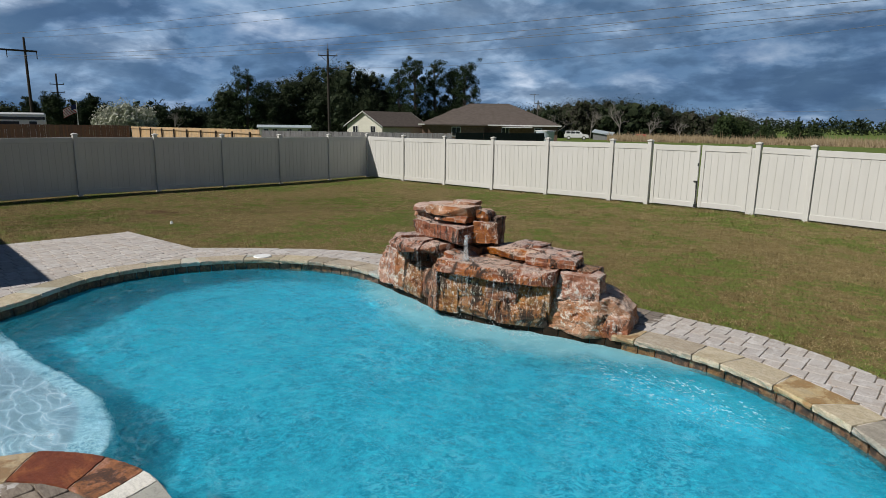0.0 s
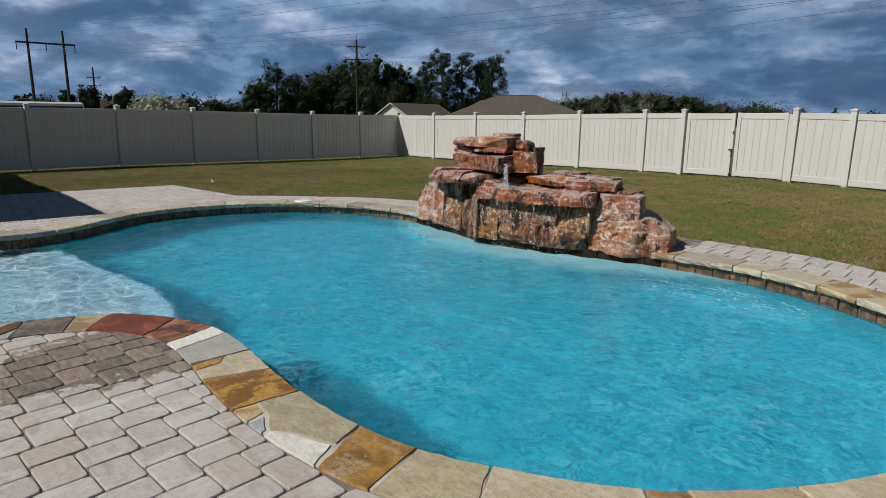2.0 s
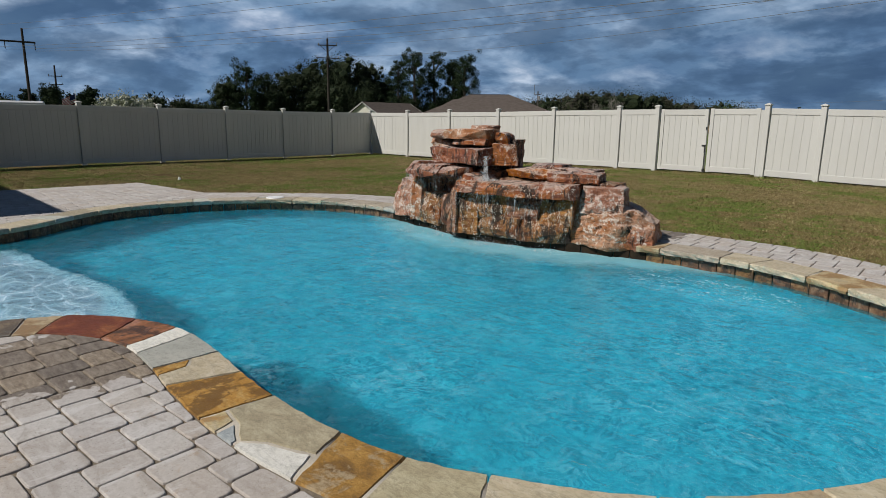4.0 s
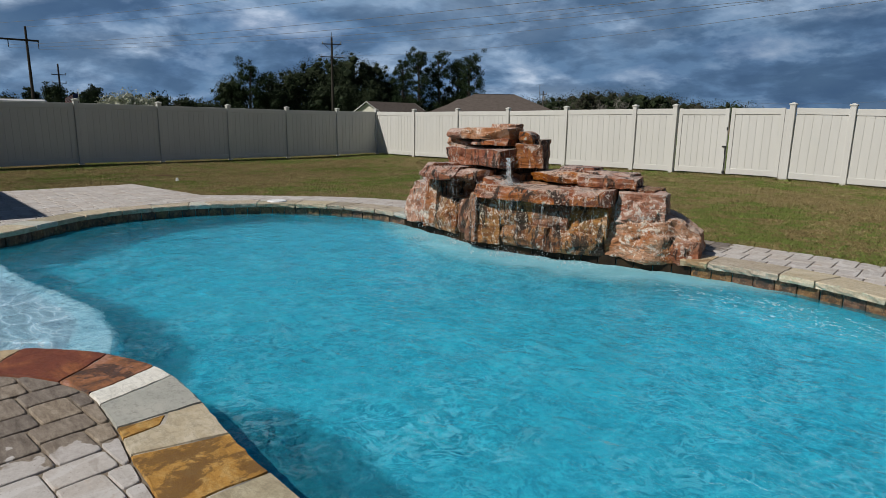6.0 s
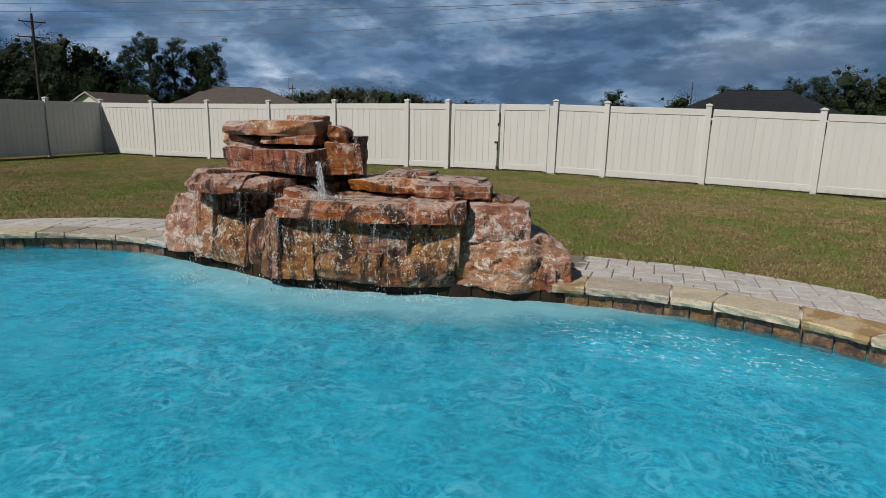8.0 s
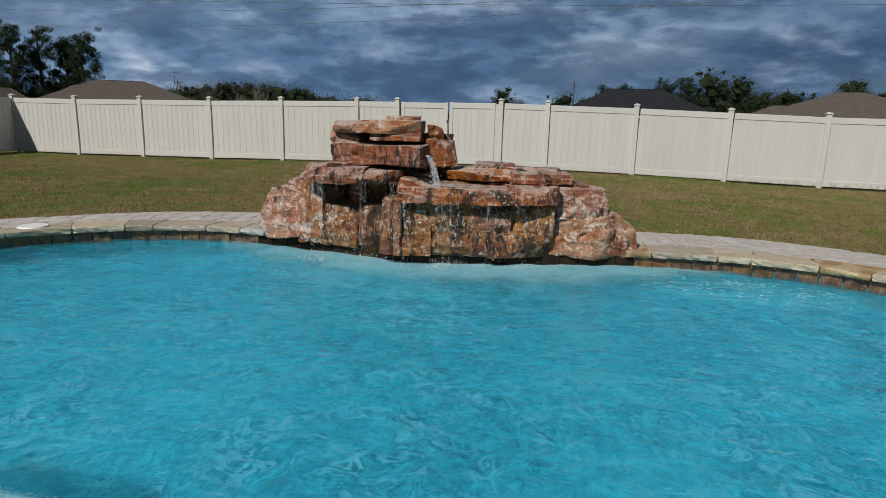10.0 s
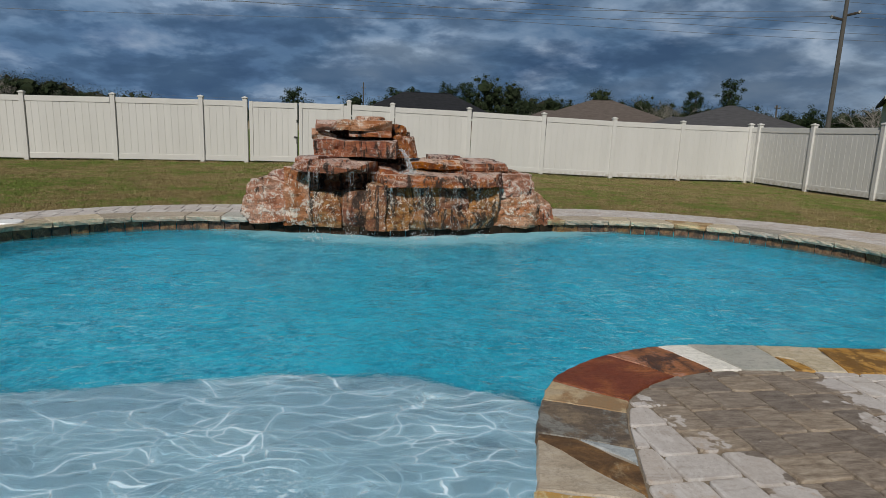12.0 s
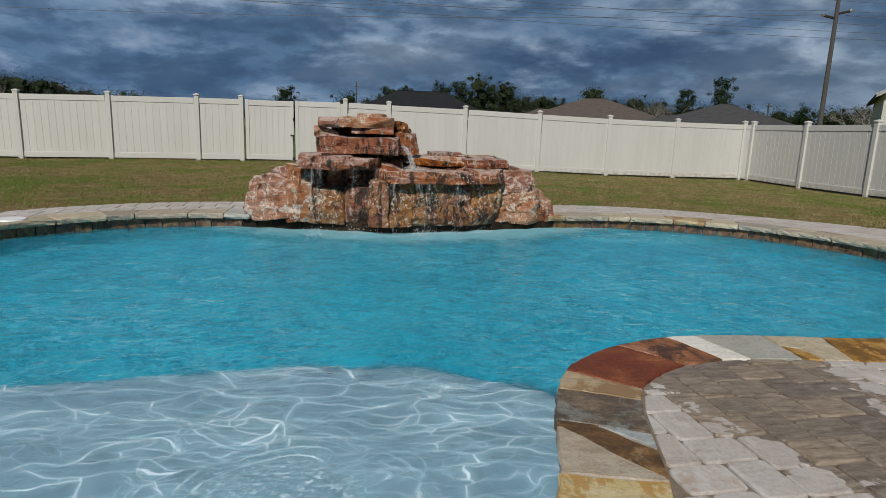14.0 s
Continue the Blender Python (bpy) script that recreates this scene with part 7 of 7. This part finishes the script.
for az, d, h, w, kind, seed in ((98.2, 140, 8.2, 5.5, "pine", 141), (96.9, 142, 5.6, 5.0, "round", 142), (95.7, 144, 4.9, 4.0, "cone", 143), (93.5, 150, 4.4, 4.5, "cone", 144), (94.5, 150, 4.2, 5, "round", 145),
                               (89.2, 130, 8.4, 5.0, "pine", 146), (87.8, 132, 8.6, 4.6, "pine", 147), (84.6, 132, 9.6, 5.4, "pine", 148), (82.9, 130, 9.9, 4.8, "pine", 149), (81.0, 130, 11.2, 8.0, "round", 150), (79.0, 132, 10.4, 8.0, "round", 151),
                               (77.3, 128, 7.4, 7.0, "round", 152), (75.3, 130, 7.8, 6.5, "round", 153), (73.8, 132, 7.0, 6.0, "round", 154), (71.2, 130, 9.8, 6.5, "round", 155), (69.4, 132, 7.2, 6.5, "round", 156), (67.6, 130, 8.0, 7.0, "round", 157),
                               (63.5, 130, 9.4, 4.8, "pine", 158), (60.8, 128, 11.0, 4.6, "pine", 159), (62.2, 134, 6.8, 7.0, "round", 160), (58.4, 130, 6.4, 7.0, "round", 161), (56.4, 130, 6.0, 6.5, "round", 162), (54.6, 128, 6.6, 5.0, "pine", 163),
                               (52.6, 128, 6.2, 6.5, "round", 164), (50.6, 128, 6.8, 7.0, "round", 165), (48.6, 130, 7.2, 7.0, "round", 166), (91.0, 135, 6.2, 6, "round", 167), (86.0, 138, 6.2, 6, "round", 168), (65.6, 134, 7.4, 7.0, "round", 169)):
    leafy_tree(far(az, d, EYE_B), h * 1.1, w * 1.1, seed, PINE if kind == "pine" else CEDAR if kind == "cone" else OAK, "pine_tree" if kind == "pine" else "cedar_tree" if kind == "cone" else "oak_tree",
               PINE_LABEL if kind == "pine" else "small dark cedar beyond the fence" if kind == "cone" else "dark evergreen tree behind the houses", kind, 13500, 0.17, 0.16 if kind == "pine" else 0.1)
for az, d, h, seed in ((90.4, 134, 8.0, 171), (66.4, 122, 10.4, 172), (64.6, 124, 9.8, 173), (59.6, 120, 9.0, 174), (58.2, 122, 8.2, 175), (51.3, 90, 8.2, 176), (76.2, 126, 8.6, 177), (49.8, 95, 8.0, 178), (71.9, 124, 7.6, 179)):
    bare_tree(far(az, d, EYE_B), h, seed)


rng_r = random.Random(5)
for k in range(20):
    az = 93.0 - 2.35 * k + rng_r.uniform(-0.7, 0.7)
    leafy_tree(far(az, rng_r.uniform(136, 150), EYE_B), rng_r.uniform(6.4, 8.8), rng_r.uniform(7.0, 9.5), 300 + k, WOODS if k % 2 else OAK, "woodland_tree", "winter tree in the wood behind the houses", "round", 6500, 0.24, 0.04)


def far_woods():
    """The low line of woods on the horizon."""
    rng = np.random.RandomState(31)
    centres, radii = [], []
    for a in np.arange(38, 182, 0.42):
        d = rng.uniform(330, 420) if a < 118 else rng.uniform(220, 280)
        p = far(a + rng.uniform(-0.2, 0.2), d)
        r = rng.uniform(2.6, 4.6)
        centres.append((p.x, p.y, p.z + r * 0.9))
        radii.append(r)
    ob = new("far_woods", tri_mesh(leaf_cloud(centres, radii, 42000, 1.25, rng), OAK))
    return tagged(ob, "dark line of woods on the horizon", "trees", kind="stuff")


def reeds():
    rng = np.random.RandomState(8)
    n = 26000
    az = rng.uniform(100, 122, n)
    d = rng.uniform(118, 142, n)
    x = EYE_A.x + d * np.cos(np.radians(az))
    y = EYE_A.y + d * np.sin(np.radians(az))
    z = ground_z(x, y)
    h = rng.gamma(6, 0.13, n)
    root = np.stack([x, y, z], 1)
    side = np.stack([rng.uniform(0.03, 0.09, n), rng.uniform(-0.03, 0.03, n), np.zeros(n)], 1)
    tip = root + np.stack([rng.normal(0, 0.15, n), rng.normal(0, 0.15, n), h], 1)
    ob = new("dry_reeds", tri_mesh(np.stack([root - side, root + side, tip], 1), REED))
    return tagged(ob, "band of dry tan weeds along the field", "weeds", kind="stuff")


far_woods()
reeds()

# ---- the owner's house, out of view, whose eave shades the deck ----
home = base("house", pose(-15.2, -6.2, 0.30), "low brick house whose roof shades the deck", "house")
part("wall", box(-5.0, 5.0, -4.9, 4.9, -0.3, 2.6), BRICK_FAR, home)
part("roof", hip_roof(10.0, 9.8, 2.62, 5.2, 0.42, 2.0), SHINGLE, home)
window(home, 2.0, 4.93, 0.9, 1.2, 1.2, 180)

# ---- grass ----
def build_grass():
    rng = np.random.RandomState(9)
    n = 1300000
    x = rng.uniform(-21.9, 6.6, n)
    y = rng.uniform(-1.0, 16.5, n)
    near = np.hypot(x + 4, y - 3)
    keep = rng.rand(n) < np.clip(1.35 - near / 20.0, 0.30, 1.0)
    keep &= ~inside(DECK_PLAN * 1.0, np.stack([x, y], 1))
    keep &= ((x + 15.5) / 1.5) ** 2 + ((y - 5.1) / 0.9) ** 2 > rng.gamma(1.2, 0.35, n)
    keep &= ~((x > 1.5) & (y < 3.0)) & ~((x < -13) & (y < 0.8))
    x, y = x[keep], y[keep]
    n = len(x)
    z = ground_z(x, y)
    a = rng.uniform(0, 2 * np.pi, n)
    tall = rng.gamma(6.0, 0.0020, n) + 0.006
    edge = np.minimum(np.abs(x + 21.95), np.abs(y - 16.45))
    tall *= np.where(edge < 0.22, 2.3, 1.0)
    wide = rng.uniform(0.002, 0.0050, n) * np.where(np.hypot(x + 4, y - 3) > 10, 2.4, 1.25)
    lean = rng.normal(0, 0.9, (2, n)) * tall
    root = np.stack([x, y, z - 0.004], 1)
    side = np.stack([np.cos(a) * wide, np.sin(a) * wide, np.zeros(n)], 1)
    tip = np.stack([x + lean[0], y + lean[1], z + tall], 1)
    ob = new("grass", tri_mesh(np.stack([root - side, root + side, tip], 1), GRASS))
    return tagged(ob, "short dormant grass, brown with green patches", "grass", kind="stuff")


build_grass()


# ---- pavers ----
PAVE_TURN, PAVE_LONG, PAVE_WIDE = radians(5.5), 0.2085, 0.1495
ALONG = np.array((math.cos(PAVE_TURN), math.sin(PAVE_TURN)))
ACROSS = np.array((-ALONG[1], ALONG[0]))
PAVE_START = np.array((-2.354, -0.256))
PAVER_H = 0.055
COPING_RIM = POOL + OUTWARD * (COPING + 0.002)
COPING_RIM_OUT = OUTWARD
_e0, _e1 = DECK_PLAN, np.roll(DECK_PLAN, -1, axis=0)


def cut(poly, point, normal):
    """The part of a polygon on the normal's side of a line."""
    out = []
    d = [(p - point) @ normal for p in poly]
    for k in range(len(poly)):
        a, b, da, db = poly[k], poly[(k + 1) % len(poly)], d[k], d[(k + 1) % len(poly)]
        if da >= 0:
            out.append(a)
        if da * db < 0:
            out.append(a + (b - a) * da / (da - db))
    return out


def area(poly):
    p = np.array(poly)
    return 0.5 * abs(np.dot(p[:, 0], np.roll(p[:, 1], -1)) - np.dot(p[:, 1], np.roll(p[:, 0], -1)))


def shape(poly, rng, lift):
    """Verts and faces of one tumbled paver: worn corners, a rounded top edge."""
    p = np.array(poly)
    if np.sum(p[:, 0] * np.roll(p[:, 1], -1) - p[:, 1] * np.roll(p[:, 0], -1)) < 0:
        p = p[::-1]
    ring = []
    m = len(p)
    for k in range(m):
        a, b, c = p[k - 1], p[k], p[(k + 1) % m]
        la, lc = np.linalg.norm(a - b), np.linalg.norm(c - b)
        if la < 1e-5 or lc < 1e-5:
            continue
        ka, kc = min(rng.uniform(0.012, 0.034), la * 0.35), min(rng.uniform(0.012, 0.034), lc * 0.35)
        ring += [b + (a - b) / la * ka, b + (a - b) / la * ka * 0.25 + (c - b) / lc * kc * 0.25, b + (c - b) / lc * kc]
    ring = np.array(ring)
    mid = ring.mean(0)
    reach = np.linalg.norm(ring - mid, axis=1)[:, None]
    n = len(ring)
    verts = []
    for shrink, z in ((0.0, DECK - PAVER_H), (0.0, DECK - 0.014), (0.001, DECK - 0.0065), (0.0035, DECK - 0.0020), (0.008, DECK)):
        q = mid + (ring - mid) * np.clip(1 - shrink / reach, 0.3, 1)
        verts += [(x, y, z + lift) for x, y in q.tolist()]
    faces = []
    for k in range(4):
        faces += [(k * n + j, k * n + (j + 1) % n, (k + 1) * n + (j + 1) % n, (k + 1) * n + j) for j in range(n)]
    faces.append(tuple(4 * n + j for j in range(n)))
    return verts, faces


def lay_pavers():
    rng = random.Random(21)
    near, rest_v, rest_f = [], [], []
    shared = {}
    bricks = []
    for m in range(-40, 41):
        for k in range(-90, 91):
            u, v = k * PAVE_WIDE - m * PAVE_LONG, k * PAVE_WIDE + m * PAVE_LONG
            if abs(u) < 12 and abs(v) < 12:
                bricks.append((u, v, PAVE_LONG, PAVE_WIDE, 0))
                bricks.append((u - PAVE_WIDE, v, PAVE_WIDE, PAVE_LONG, 1))
    g = 0.0024
    for u, v, du, dv, up in bricks:
        poly = [PAVE_START + ALONG * (u + s) + ACROSS * (v + t) for s, t in ((g, g), (du - g, g), (du - g, dv - g), (g, dv - g))]
        mid = sum(poly) / 4
        if not (-12.2 < mid[0] < 2.7 and -3.7 < mid[1] < 6.5):
            continue
        d = ((COPING_RIM - mid) ** 2).sum(1)
        i = int(np.argmin(d))
        away = float((mid - COPING_RIM[i]) @ COPING_RIM_OUT[i])
        whole = True
        if away < -0.13 and math.sqrt(d[i]) < 3.5 and inside(COPING_RIM[::4], mid)[0]:
            continue
        if abs(away) < 0.17 and math.sqrt(d[i]) < 0.2:
            poly = cut(poly, COPING_RIM[i] + COPING_RIM_OUT[i] * 0.003, COPING_RIM_OUT[i])
            whole = False
        if len(poly) < 3:
            continue
        # the deck's outer edge
        ab = _e1 - _e0
        f = np.clip(((mid - _e0) * ab).sum(1) / (ab ** 2).sum(1), 0, 1)
        foot = _e0 + ab * f[:, None]
        de = ((foot - mid) ** 2).sum(1)
        j = int(np.argmin(de))
        in_deck = inside(DECK_PLAN, mid)[0]
        if math.sqrt(de[j]) < 0.17:
            normal = np.array((-ab[j][1], ab[j][0])) / np.linalg.norm(ab[j])
            test = foot[j] + normal * 0.01
            if not inside(DECK_PLAN, test)[0]:
                normal = -normal
            poly = cut(poly, foot[j] + normal * 0.004, normal)
            whole = False
        elif not in_deck:
            continue
        if len(poly) < 3 or area(poly) < 0.0022:
            continue
        lift = rng.uniform(-0.0008, 0.0015)
        if -4.4 < mid[0] < -0.55 and -1.4 < mid[1] < 1.3 and mid[1] > -0.62 + 0.0 * mid[0] and len(near) < 300:
            near.append((poly, mid, whole, up, 0, lift))
        else:
            v, fc = shape(poly, rng, lift)
            o = len(rest_v)
            rest_v += v
            rest_f += [tuple(q + o for q in face) for face in fc]
    for poly, mid, whole, odd, length, lift in near:
        if whole:
            key = (odd, length, rng.randrange(5))
            if key not in shared:
                v, fc = shape([p - mid for p in poly], rng, 0.0)
                shared[key] = raw_mesh(v, fc, PAVER)
            part("paver", shared[key], PAVER, deck).matrix_basis = pose(mid[0], mid[1], lift, rng.uniform(-0.35, 0.35), rng.uniform(-0.35, 0.35), 0)
        else:
            v, fc = shape([p - mid for p in poly], rng, 0.0)
            part("paver", raw_mesh(v, fc, PAVER), PAVER, deck).matrix_basis = pose(mid[0], mid[1], lift)
    rest = part("pavers", raw_mesh(rest_v, rest_f, PAVER_FAR), PAVER_FAR, deck)
    rest["kind"] = "stuff"


lay_pavers()
